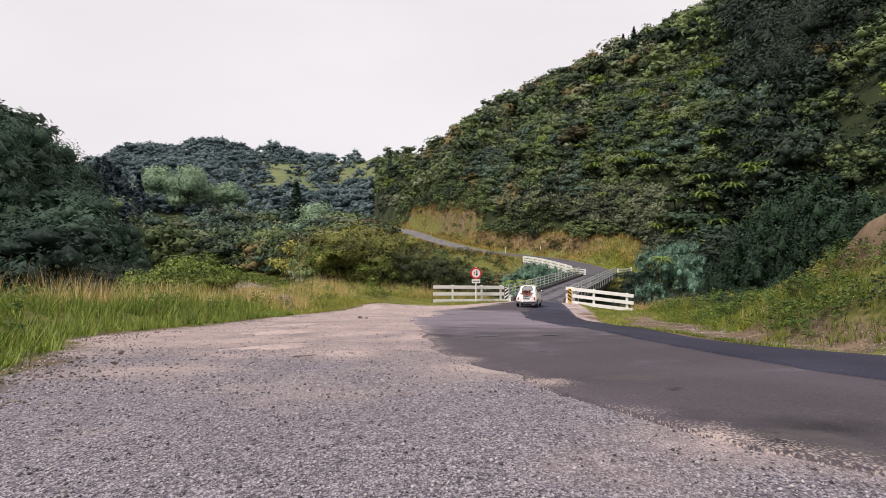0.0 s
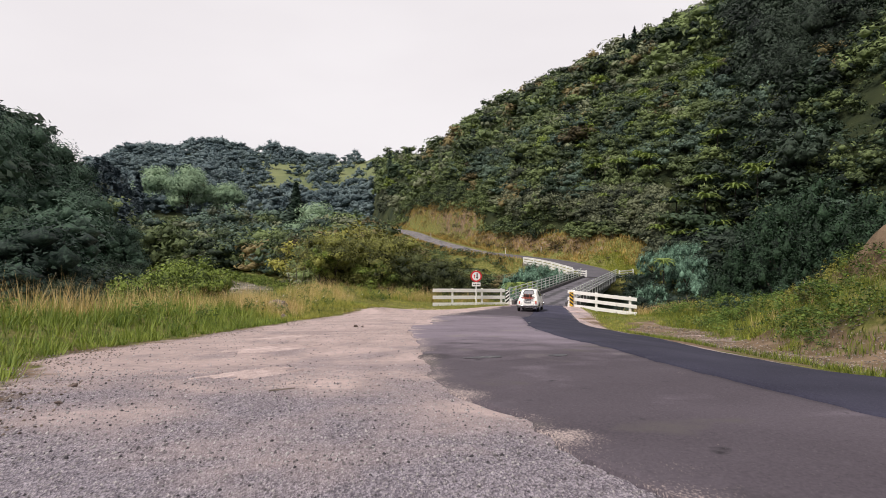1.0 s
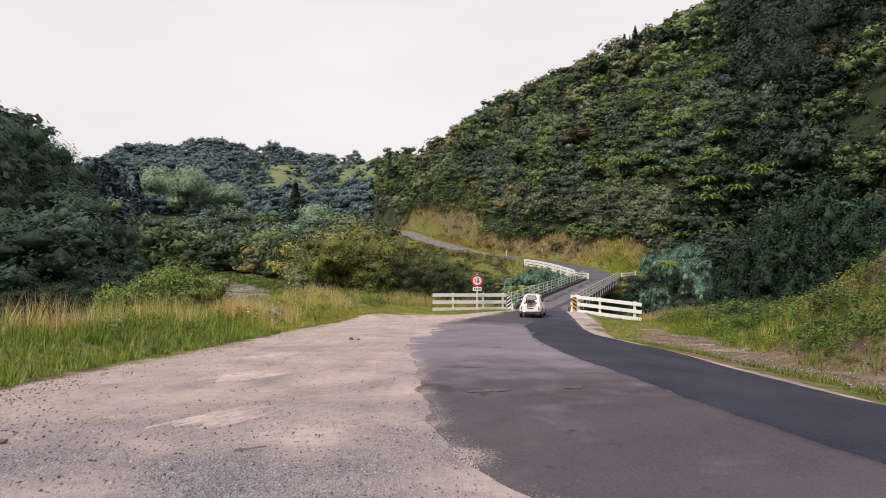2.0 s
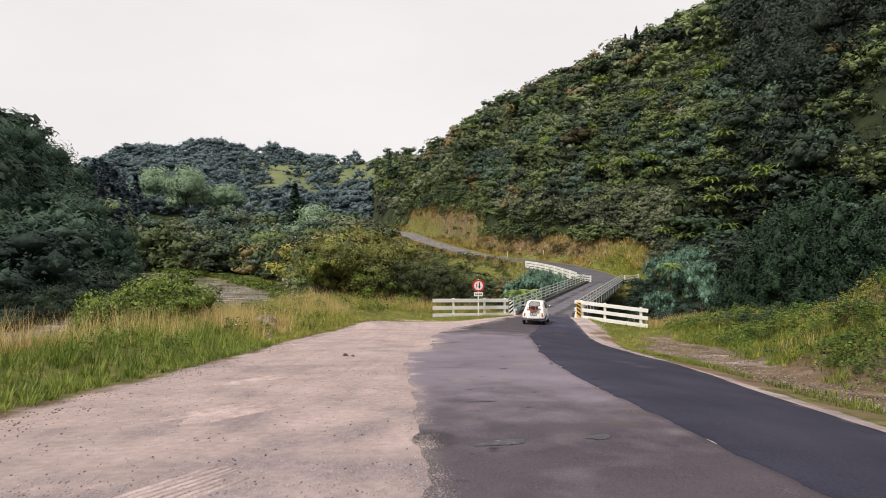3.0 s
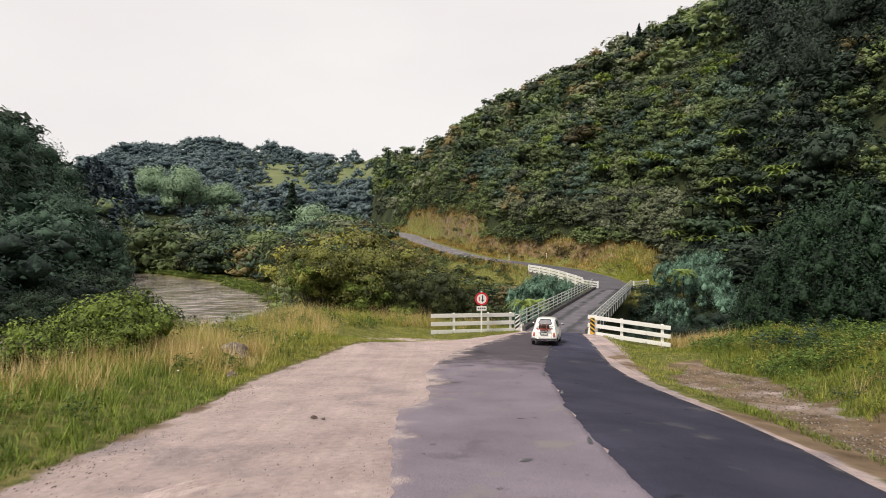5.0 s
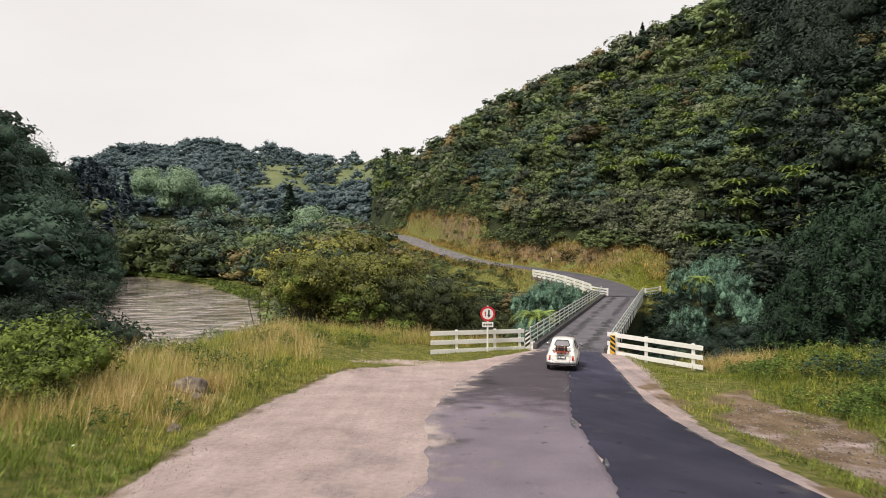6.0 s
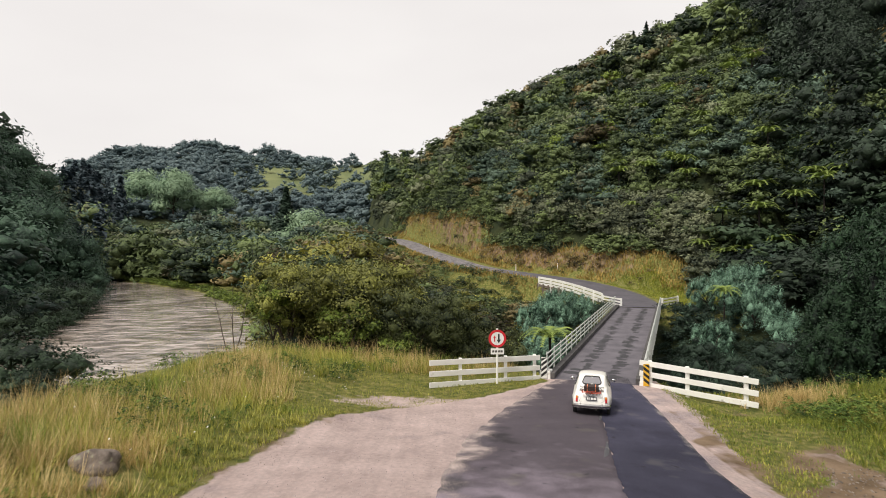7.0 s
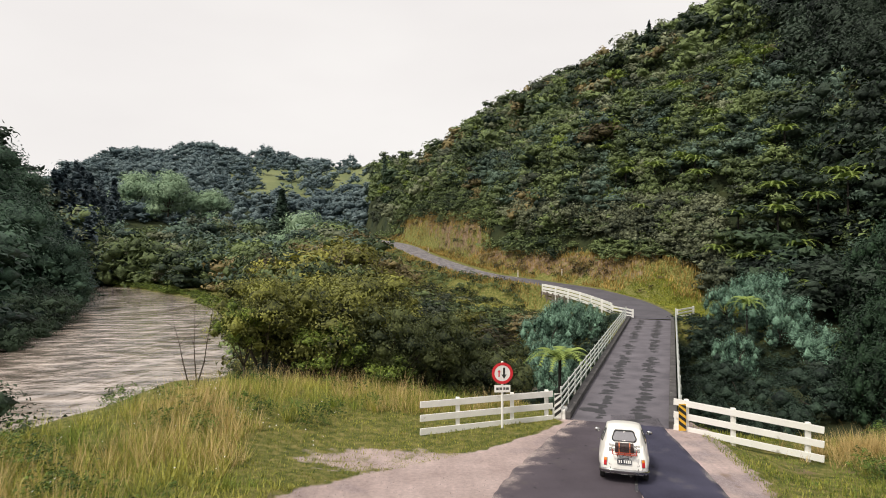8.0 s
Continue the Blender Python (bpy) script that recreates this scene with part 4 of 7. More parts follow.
near_bush, far_bush = spread_rows(4.3, 90, 165, -6, 40, 5.4, 11), spread_rows(6.4, 165, 380, -6, 38, 7.6, 12)
mixr = np.random.default_rng(19)
near_bush = near_bush[~green_bank(near_bush[:, 0], near_bush[:, 1], 2.0)]
kind_near, kind_far = mixr.uniform(0, 1, len(near_bush)), mixr.uniform(0, 1, len(far_bush))
bear_near, bear_far = np.degrees(np.arctan2(near_bush[:, 0], near_bush[:, 1])), np.degrees(np.arctan2(far_bush[:, 0], far_bush[:, 1]))
dark_near, dark_far = mixr.uniform(0, 1, len(near_bush)) < np.interp(bear_near, [20, 24, 29, 32], [0.10, 0.72, 0.74, 0.5]), mixr.uniform(0, 1, len(far_bush)) < np.interp(bear_far, [19, 24, 29, 32], [0.12, 0.62, 0.68, 0.5])
kind_near, kind_far = np.where(dark_near, 2.0, kind_near), np.where(dark_far, 2.0, kind_far)
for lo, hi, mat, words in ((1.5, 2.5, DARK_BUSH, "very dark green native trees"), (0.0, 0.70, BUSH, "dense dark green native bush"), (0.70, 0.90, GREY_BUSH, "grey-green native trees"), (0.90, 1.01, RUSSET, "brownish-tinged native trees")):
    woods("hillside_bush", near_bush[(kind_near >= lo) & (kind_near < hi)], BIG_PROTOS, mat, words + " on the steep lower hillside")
    woods("hillside_bush", far_bush[(kind_far >= lo) & (kind_far < hi)], FAR_PROTOS, mat, words + " on the hillside up to the skyline")
woods("hillside_bush", hill_rows(750, -4, 36, 0.0, 0.5, 3.8, 21, sink=0.0), SHRUB_PROTOS, BUSH, "dark green scrub between the bush on the hill")
edge_rows = hill_rows(420, -2, 32, 0.0, 0.16, 4.6, 22, sink=0.05)
edge_rows = edge_rows[~green_bank(edge_rows[:, 0], edge_rows[:, 1], 2.0) & (along_far_road(edge_rows[:, 0], edge_rows[:, 1])[0] > 11.0)]
foot_rows = hill_rows(520, -4, 19, -0.03, 0.03, 3.0, 24, sink=0.12)
foot_rows = foot_rows[~green_bank(foot_rows[:, 0], foot_rows[:, 1], 1.0) & (along_far_road(foot_rows[:, 0], foot_rows[:, 1])[0] > 9.0)]
woods("hillside_bush", foot_rows, MID_PROTOS, GREY_BUSH, "grey-green scrub over the steep foot of the hill")
woods("hillside_bush", edge_rows[::2], MID_PROTOS, BUSH, "rounded dark green bushes along the foot of the hill")
woods("hillside_bush", edge_rows[1::2], MID_PROTOS, POINT_BUSH, "rounded blue-green bushes along the foot of the hill")
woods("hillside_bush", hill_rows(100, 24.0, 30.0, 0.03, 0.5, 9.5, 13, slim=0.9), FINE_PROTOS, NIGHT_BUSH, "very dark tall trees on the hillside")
woods("hillside_bush", hill_rows(130, -6, 60, 0.02, 0.5, 4.0, 14, sink=-0.1), MID_PROTOS, LIME, "yellow-green saplings among the hillside bush")
woods("hillside_trees", hill_rows(40, -6, 60, 0.2, 0.8, 8.0, 15, slim=0.9), PINE_PROTOS, CONIFER, "dark pointed trees standing out of the bush")
def open_pasture(rows):
    """Leaves the distant hill's grassy shoulder nearly bare."""
    a = np.degrees(np.arctan2(rows[:, 0], rows[:, 1]))
    r0 = np.hypot(rows[:, 0], rows[:, 1])
    chance = np.random.default_rng(23).uniform(0, 1, len(rows))
    bare = (r0 > 392) & (chance < np.interp(a, [-17.2, -16.2, -12.2, -11.2, -10.2, -9.4], [0, 0.80, 0.84, 0.25, 0.3, 0.86])) & ((a > -10.3) | (r0 < 520))
    hole = (a > -27) & (a < -20.5) & (r0 > 268) & (r0 < 315)
    edge = (a > -6.2) & (r0 < 480) | (a > -9.6) & (r0 > 430) & (chance < 0.85)
    return rows[~bare & ~hole & ~edge]


woods("distant_bush", open_pasture(hill_rows(1500, -30, -4, 0.0, 1.0, 9.6, 16, sink=0.30)), DISTANT_PROTOS, HAZED_BUSH, "blue-green bush on the distant hill, haze in its leaf colour")
woods("distant_bush", hill_rows(130, -32.5, -25.5, 0.0, 0.5, 15.0, 18, near=215, far=330, sink=0.2), PINE_PROTOS, NAVY_BUSH, "pines across the river, slope shade and haze in their blue-black colour", seed=4)
woods("riverside_trees", hill_rows(170, -50, -31, 0.0, 0.85, 13.0, 17, far=300), FAR_PROTOS, DARK_BUSH, "tall dark trees along the far bank of the river")


bend = np.radians(mixr.uniform(-29.5, -9.0, 420))
away = mixr.uniform(216, 290, 420)
bend_x, bend_y = away * np.sin(bend), away * np.cos(bend)
bend_kind = mixr.uniform(0, 1, 420)
dry = (terrain_z(bend_x, bend_y) > RIVER_Z + 0.4) & ~((away > 268) & (np.degrees(bend) < -20.0))
for lo, hi, mat, words in ((0.0, 0.4, POINT_BUSH, "blue-green"), (0.4, 0.75, BUSH, "dark green"), (0.75, 1.01, GREY_BUSH, "greyish")):
    ok = dry & (bend_kind >= lo) & (bend_kind < hi)
    woods("bend_bush", rows_at(bend_x[ok], bend_y[ok], terrain_z(bend_x[ok], bend_y[ok]), mixr, 14.0, 0.85, 0.22), BIG_PROTOS, mat, words + " rounded trees behind the bend of the river")


def river_right(y):
    return np.interp(y, [-60, 0, 40, 60, 80, 120, 160, 190, 215, 240], [-34, -21, -20.5, -18.5, -19, -34, -57, -83, -108, -148])


def peninsula(x, y):
    d, _, side = along_far_road(x, y)
    s = (x - BRIDGE_A[0]) * BRIDGE_U[0] + (y - BRIDGE_A[1]) * BRIDGE_U[1]
    v = (x - BRIDGE_A[0]) * BRIDGE_N[0] + (y - BRIDGE_A[1]) * BRIDGE_N[1]
    return (x > river_right(y) + np.interp(y, [80, 130], [4, 9])) & ((side < 0) & (d > 6) | (y < 80)) & (s > 6) & (v < -5.5)


def under_sight(row):
    """Growth near the road stays low, so that the road shows over it."""
    low = np.interp(row[:, 0] - np.interp(row[:, 1], [50, 80, 120, 180], [-4, 0, -5, -20]), [-9, -2, 3], [1.0, 0.62, 0.4])
    row[:, 3] *= low
    row[:, 4] *= np.sqrt(low)
    return row


point_rows = free_rows(1000, -100, 5, 108, 236, 9.0, 31, lambda x, y: peninsula(x, y) & (x < np.interp(y, [108, 180], [-3, -22])))
near_rows = np.concatenate([under_sight(free_rows(300, -34, 8, 66, 112, 6.4, 32, lambda x, y: peninsula(x, y))), under_sight(point_rows[point_rows[:, 1] < 150].copy())])
point_kind, near_kind = mixr.uniform(0, 1, len(point_rows)), mixr.uniform(0, 1, len(near_rows))
for lo, hi, mat, words in ((0.0, 0.36, BUSH, "dark green bush"), (0.36, 0.68, POINT_BUSH, "blue-green bush"), (0.68, 0.86, GREY_BUSH, "greyish bush"), (0.86, 1.01, RUSSET, "russet-tinged bush")):
    woods("riverside_bush", point_rows[(point_kind >= lo) & (point_kind < hi) & (point_rows[:, 1] > 150)], BIG_PROTOS, mat, words + " on the point of land inside the river bend")
    woods("riverside_bush", near_rows[(near_kind >= lo) & (near_kind < hi)], FINE_PROTOS, OLIVE if lo == 0.36 else mat, words.replace("blue-green", "olive") + " between the river and the far road")
# dark leaf colour stands for the deep shade at the larger shrubs' feet
woods("riverside_scrub", under_sight(free_rows(600, -20, 15, 58, 110, 2.6, 33, lambda x, y: peninsula(x, y))), SHRUB_PROTOS, DARK_BUSH, "scrub and creepers below the far road, dark for the shade between shrubs")


woods("riverside_trees", free_rows(190, -120, -36, 40, 175, 12.0, 34, lambda x, y: (x < np.interp(y, [40, 60, 80, 120, 160, 190], [-47, -46, -47, -61, -80, -97])) & (-x < 0.74 * y + 14)), LEAFY_PROTOS, BANK_TREE, "tall dark trees crowding the water's edge across the river")
woods("riverside_scrub", free_rows(300, -110, -40, 40, 200, 2.6, 35, lambda x, y: np.abs(x - np.interp(y, [40, 60, 80, 120, 160, 190], [-45, -45, -46, -60.5, -79, -96])) < 2.5), SHRUB_PROTOS, GREEN, "low green growth along the far water's edge")


# scrub that comes down over the cut bank
r5 = np.random.default_rng(36)
cx, cy = r5.uniform(-30, 45, 8000), r5.uniform(82, 215, 8000)
cd, _, cs = along_far_road(cx, cy)
ok = (cs > 0) & (cd > 5.9 - 1.3 * lump(cx, cy, 2.4, 3.0) + np.interp(cy, [98, 120], [2.4, 0.0])) & (cd < 14) & (np.degrees(np.arctan2(cx, cy)) < 22) & ~green_bank(cx, cy, 1.0)
woods("bank_scrub", rows_at(cx[ok], cy[ok], terrain_z(cx[ok], cy[ok]), r5, 2.3, 1.0, 0.05), SHRUB_PROTOS, BUSH, "low dark scrub hanging over the top of the cut bank")
ok3 = (cs > 0) & (cd > 7.7 + 0.8 * lump(cx, cy, 2.9, 8.0)) & (cd < 10.8) & (cy > 98) & (cy < 170) & ~green_bank(cx, cy, 1.0)
woods("bank_scrub", rows_at(cx[ok3], cy[ok3], terrain_z(cx[ok3], cy[ok3]), r5, 2.5, 1.1, 0.2), MID_PROTOS, BUSH, "dark green bushes on the steep slope above the cut bank")
ok2 = (cs > 0) & (cd > 4.2) & (cd < 9.5) & (r5.uniform(0, 1, len(cx)) < 0.8) & (lump(cx, cy, 1.8, 4.0) > -0.2) & ~(green_bank(cx, cy) & (cy < 95))
woods("bank_scrub", rows_at(cx[ok2], cy[ok2], terrain_z(cx[ok2], cy[ok2]), r5, 1.05, 1.3, 0.05), SHRUB_PROTOS, RUSSET, "russet weeds and bracken on the cut bank")
# weeds along the near verges and the water's edge
r6 = np.random.default_rng(37)
wx, wy = r6.uniform(9.5, 24, 1500), r6.uniform(8, 44, 1500)
ok = (lump(wx, wy, 1.6, 6.0) > 0.05) & (wx > 10.5 + 0.06 * wy) & ~((wx > 14.8) & (wx < 17.0) & (wy < 25))
woods("verge_weeds", rows_at(wx[ok], wy[ok], terrain_z(wx[ok], wy[ok]), r6, 0.72, 1.3, 0.05), WEED_PROTOS, WEED, "dark green leafy weeds over the hill-side bank")
ok = (lump(wx, wy, 1.7, 2.0) > 0.25) & (wx > 11.5 + 0.06 * wy)
woods("verge_weeds", rows_at(wx[ok], wy[ok], terrain_z(wx[ok], wy[ok]), r6, 0.6, 1.3, 0.05), WEED_PROTOS, OLIVE, "olive and yellowish weeds over the hill-side bank")
bare = (wx > 14.8) & (wx < 17.2) & (wy < 25)
for level, seed, high, mat, words in ((0.22, 4.0, 0.8, WEED, "knee-high green weeds"), (0.55, 9.0, 0.9, BANK_TREE, "dark leafy shrubs"), (0.3, 11.0, 0.65, OLIVE, "yellowish flowering weeds")):
    ok = (lump(wx, wy, 1.4, seed) > level) & (wx > 10.2 + 0.16 * np.clip(wy - 20, 0, 30)) & ~bare & (wy < 40)
    woods("verge_weeds", rows_at(wx[ok], wy[ok], terrain_z(wx[ok], wy[ok]), r6, high, 1.3, 0.08), WEED_PROTOS, mat, words + " over the hill-side bank")
wx, wy = r6.uniform(-16, -1, 1100), r6.uniform(6, 50, 1100)
ok = (wx < np.interp(wy, [0, 9, 30, 37, 48], [-3.4, -6.2, -6.2, -5.0, -2])) & (lump(wx, wy, 1.5, 9.0) > 0.12)
woods("verge_weeds", rows_at(wx[ok], wy[ok], terrain_z(wx[ok], wy[ok]), r6, 0.6, 1.2, 0.05), WEED_PROTOS, WEED, "leafy green weeds among the river-side grass")
wy = r6.uniform(60, 215, 480)
wx = river_right(wy) + r6.uniform(0.8, 4.5, 480)
woods("riverside_scrub", rows_at(wx, wy, terrain_z(wx, wy), r6, 1.3, 1.4, 0.05), SHRUB_PROTOS, LIME, "yellow-green reeds and weeds at the water's edge")


sx_, sy_ = r6.uniform(-12, 19, 3000), r6.uniform(80, 160, 3000)
sd, _, ss = along_far_road(sx_, sy_)
ok = (ss < 0) & (sd > 3.5 + 0.8 * (sy_ < 100)) & (sd < 10) & ~((np.abs(sx_ - 14.5) < 3) & (sy_ < 86)) & ~((np.abs(sx_ - 13.0) < 3.5) & (np.abs(sy_ - 97) < 5))
woods("slope_scrub", rows_at(sx_[ok], sy_[ok], terrain_z(sx_[ok], sy_[ok]), r6, 1.0, 1.4, 0.05), SHRUB_PROTOS, BUSH, "dark green creepers and scrub on the slope below the far road")
hx, hy = r6.uniform(1, 13.5, 420), r6.uniform(88, 116, 420)
hd, _, hs = along_far_road(hx, hy)
ok = (hs < 0) & (hd > 5.6) & (hd < 10)
woods("slope_scrub", rows_at(hx[ok], hy[ok], terrain_z(hx[ok], hy[ok]), r6, 1.0, 1.4, 0.1), SHRUB_PROTOS, STREAM_BUSH, "dark olive scrub along the low side of the far road")
gy_x, gy_y = r6.uniform(24, 52, 130), r6.uniform(56, 98, 130)
gd, _, _ = along_far_road(gy_x, gy_y)
ok = (gd > 7) & ~green_bank(gy_x, gy_y, 3.5) & (gy_x > 22 + 0.1 * (gy_y - 56)) & ~((gy_x < 34) & (gy_y > 61) & (gy_y < 86))
# blackish leaves here carry the gully's shade in their colour
woods("gully_bush", rows_at(gy_x[ok], gy_y[ok], terrain_z(gy_x[ok], gy_y[ok]), r6, 4.0, 1.15, 0.05), FINE_PROTOS, NIGHT_BUSH, "dense undergrowth beside the bridge, near black for the gully's shade")
lx, ly = r6.uniform(9, 31, 1050), r6.uniform(64, 83, 1050)
lv = (lx - BRIDGE_A[0]) * BRIDGE_N[0] + (ly - BRIDGE_A[1]) * BRIDGE_N[1]
ok = (lv > 2.45) & (ly < 79.5 - 0.25 * (lx - 21)) | (lv < -2.6) & (ly < 83)
woods("gully_scrub", rows_at(lx[ok], ly[ok], terrain_z(lx[ok], ly[ok]), r6, 0.75, 1.5, 0.1), SHRUB_PROTOS, SHADED_GULLY, "low creepers and scrub round the far bridge end, darkened for shade")


def plant(name, label, category, kind, mat, high, wide, lobes, leaves, leaf, seed, trunk=0.12, stems=4, lean=0.0, corners=4):
    """A tree or shrub on its own foot: trunk with limbs, and a crown of single leaves."""
    r = np.random.default_rng(seed)
    thing = tagged(empty(name), label, category)
    L = [(a * wide, b * wide, c * high, d * wide, e * high) for a, b, c, d, e in lobes_of(r, kind, lobes)]
    bm = bmesh.new()
    fork = Vector((lean * high * 0.2, 0, high * 0.22))
    rod((0, 0, -0.5), fork, trunk, trunk * 0.75, 8, bm)
    for l in sorted(L, key=lambda l: -l[4])[:stems]:
        knee = fork.lerp(Vector(l[:3]), 0.55) + Vector((0, 0, 0.05 * high))
        rod(fork, knee, trunk * 0.6, trunk * 0.4, 6, bm)
        rod(knee, l[:3], trunk * 0.4, trunk * 0.15, 6, bm)
    part("trunk", bm, BARK, thing, smooth_faces=True)
    v, q, o = crown_points(r, leaves, L, leaf, -0.6, corners)
    tone = np.clip(0.48 + np.repeat(r.normal(0, 0.05, len(o) // corners), corners) + 2.2 * o, 0, 1)
    arrays("crown", v, np.arange(len(v)).reshape(-1, corners), mat, tone, thing, q)
    return thing


def set_down(thing, x, y, size=1.0, turn=0.0, sink=0.0, wide=None):
    thing.matrix_world = Matrix.Translation((x, y, float(terrain_z(x, y)) - sink)) @ Euler((0, 0, turn)).to_matrix().to_4x4() @ Matrix.Diagonal((wide or size, wide or size, size, 1))
    return thing


def grove(make, places, group, seed=1):
    """One plant built and copied: rows of x, y, height scale, sink."""
    r = random.Random(seed)
    first = None
    for x, y, size, sink in places:
        m = Matrix.Translation((x, y, float(terrain_z(x, y)) - sink)) @ Euler((0, 0, r.uniform(0, 6.28))).to_matrix().to_4x4() @ Matrix.Diagonal((size * r.uniform(0.9, 1.15), size * r.uniform(0.9, 1.15), size, 1))
        if first is None:
            first = tagged(make, group=group)
            first.matrix_world = m
        else:
            c = copy_thing(first, Matrix())
            c.matrix_basis = m
    return first


# the big shrubs beside the stream, on the river side of the bridge
grove(plant("olive_shrub", "large olive-green rounded shrub above the river", "shrub", "mound", OLIVE, 7.0, 8.5, 46, 10000, 0.07, 41, 0.14, 6, corners=3),
      [(-7.5, 63.0, 1.2, 0.1), (-9.5, 78.0, 1.1, 0.1), (-5.0, 90.0, 0.7, 0.1), (-5.5, 70.0, 1.2, 0.1)], "shrubs by the stream", 2)
grove(plant("stream_tree", "spreading olive-green tree with a dark hollow beneath its crown", "tree", "vase", STREAM_TREE, 9.0, 9.0, 46, 11000, 0.09, 40, 0.16, 9, corners=3),
      [(-6.6, 55.6, 1.02, 0.1), (-9.4, 54.2, 0.82, 0.1), (-5.2, 61.5, 1.12, 0.1)], "spreading trees by the stream", 21)
grove(plant("stream_tree", "spreading dark green tree with dry brown shoots", "tree", "vase", STREAM_BUSH, 9.0, 9.0, 40, 9000, 0.085, 39, 0.16, 9, corners=3),
      [(-3.2, 55.8, 0.94, 0.1), (-0.4, 58.5, 0.86, 0.1), (-8.4, 58.0, 1.04, 0.1)], "spreading trees by the stream", 22)
grove(plant("lime_sapling", "young yellow-green leafy tree before the darker trees", "tree", "vase", LIME, 5.0, 4.0, 26, 2600, 0.075, 38, 0.07, 6, corners=3),
      [(-5.6, 52.7, 0.98, 0.0), (-2.6, 53.2, 0.9, 0.0), (-9.9, 52.6, 0.95, 0.0)], "young trees by the stream", 23)
grove(plant("dark_shrub", "dark green dense shrub beside the stream", "shrub", "mound", STREAM_BUSH, 6.0, 6.5, 34, 4600, 0.078, 42, 0.12, 5, corners=3),
      [(-1.2, 59.5, 1.25, 0.1), (-10.5, 61.0, 1.0, 0.3), (-1.8, 65.5, 1.3, 0.3), (1.8, 60.0, 1.05, 0.3), (3.0, 64.5, 1.1, 0.1), (-3.0, 76.0, 1.1, 0.1), (4.0, 68.0, 0.6, 0.2), (-12.5, 66.0, 0.85, 0.2), (6.6, 76.0, 0.55, 0.2), (1.2, 72.0, 0.72, 0.2), (2.6, 56.5, 0.45, 0.3)] + [(4.0, 78.0, 0.5, 0.2), (8.2, 83.0, 0.42, 0.2), (5.0, 87.0, 0.48, 0.2), (1.0, 81.0, 0.6, 0.2), (-3.0, 78.0, 0.72, 0.2), (10.4, 81.5, 0.33, 0.2), (3.0, 93.0, 0.45, 0.2), (-2.0, 89.0, 0.6, 0.2), (6.2, 71.0, 0.45, 0.2), (-6.0, 84.0, 0.75, 0.2), (0.0, 98.0, 0.5, 0.2), (-7.0, 94.0, 0.7, 0.2)], "shrubs by the stream", 3)
# dark shrubs that also fill the shaded gaps under the stream trees
grove(plant("gully_shrub", "dense shrub on the stream bank, coloured very dark for shade", "shrub", "mound", SHADED_GULLY, 6.0, 6.5, 30, 4000, 0.082, 49, 0.12, 5, corners=3),
      [(14.6, 51.5, 0.55, 0.3), (17.6, 54.0, 0.66, 0.3), (21.5, 57.0, 0.72, 0.3), (25.5, 59.5, 0.75, 0.3), (19.0, 61.0, 0.66, 0.4), (15.8, 57.0, 0.6, 0.4), (20.0, 66.0, 0.45, 0.3), (21.4, 70.0, 0.45, 0.2), (22.8, 74.0, 0.42, 0.2), (20.6, 73.0, 0.3, 0.1), (24.4, 71.5, 0.5, 0.2), (22.9, 75.6, 0.22, 0.2), (13.4, 76.0, 0.42, 0.2), (12.6, 73.0, 0.5, 0.3), (14.9, 79.2, 0.26, 0.2), (21.9, 73.4, 0.36, 0.1), (12.6, 52.0, 0.4, 0.3), (6.2, 58.4, 0.5, 0.2), (7.9, 60.0, 0.5, 0.2), (-6.2, 52.6, 0.3, 0.2), (-3.2, 52.6, 0.26, 0.2), (0.4, 53.2, 0.3, 0.2), (2.8, 53.6, 0.34, 0.2), (-8.8, 52.4, 0.34, 0.2)], "shrubs in the gully", 13)
grove(plant("lime_shrub", "yellow-green leafy shrub on the river bank", "shrub", "mound", LIME, 3.6, 4.2, 26, 5000, 0.075, 43, 0.07, 5, corners=3),
      [(-10.9, 28.4, 0.92, 0.2), (-11.5, 25.6, 0.78, 0.2), (-10.0, 26.2, 0.5, 0.1), (-12.4, 30.2, 0.75, 0.2), (-12.4, 23.6, 0.55, 0.1), (0.9, 55.0, 0.7, 0.0)], "lime shrubs on the bank", 4)
grove(plant("bank_shrub", "dark leafy shrub overhanging the river bank", "shrub", "mound", DARK_BUSH, 3.4, 4.6, 28, 4200, 0.06, 44, 0.07, 5, corners=3),
      [(-16.5, 41.0, 1.55, 0.0), (-17.6, 44.6, 0.9, 0.2), (-13.4, 28.6, 0.62, 0.2), (-12.6, 24.8, 0.5, 0.2), (-14.6, 38.6, 0.7, 0.2)], "shrubs on the river bank", 5)
grove(plant("waterside_shrub", "dark green dense shrub hanging over the far water's edge", "shrub", "mound", DARK_BUSH, 7.5, 10.0, 40, 7000, 0.12, 53, 0.12, 5, corners=3),
      [(-46.5, 78.0, 0.95, 0.2), (-48.5, 86.0, 1.05, 0.2), (-51.5, 94.0, 1.05, 0.2), (-54.5, 102.0, 1.1, 0.2), (-58.0, 110.0, 1.1, 0.2), (-62.0, 118.0, 1.05, 0.2), (-46.5, 70.0, 0.95, 0.2), (-66.0, 126.0, 1.0, 0.2), (-71.0, 134.0, 1.0, 0.2), (-76.0, 142.0, 1.0, 0.2), (-46.0, 62.0, 0.8, 0.2)], "shrubs across the river", 24)
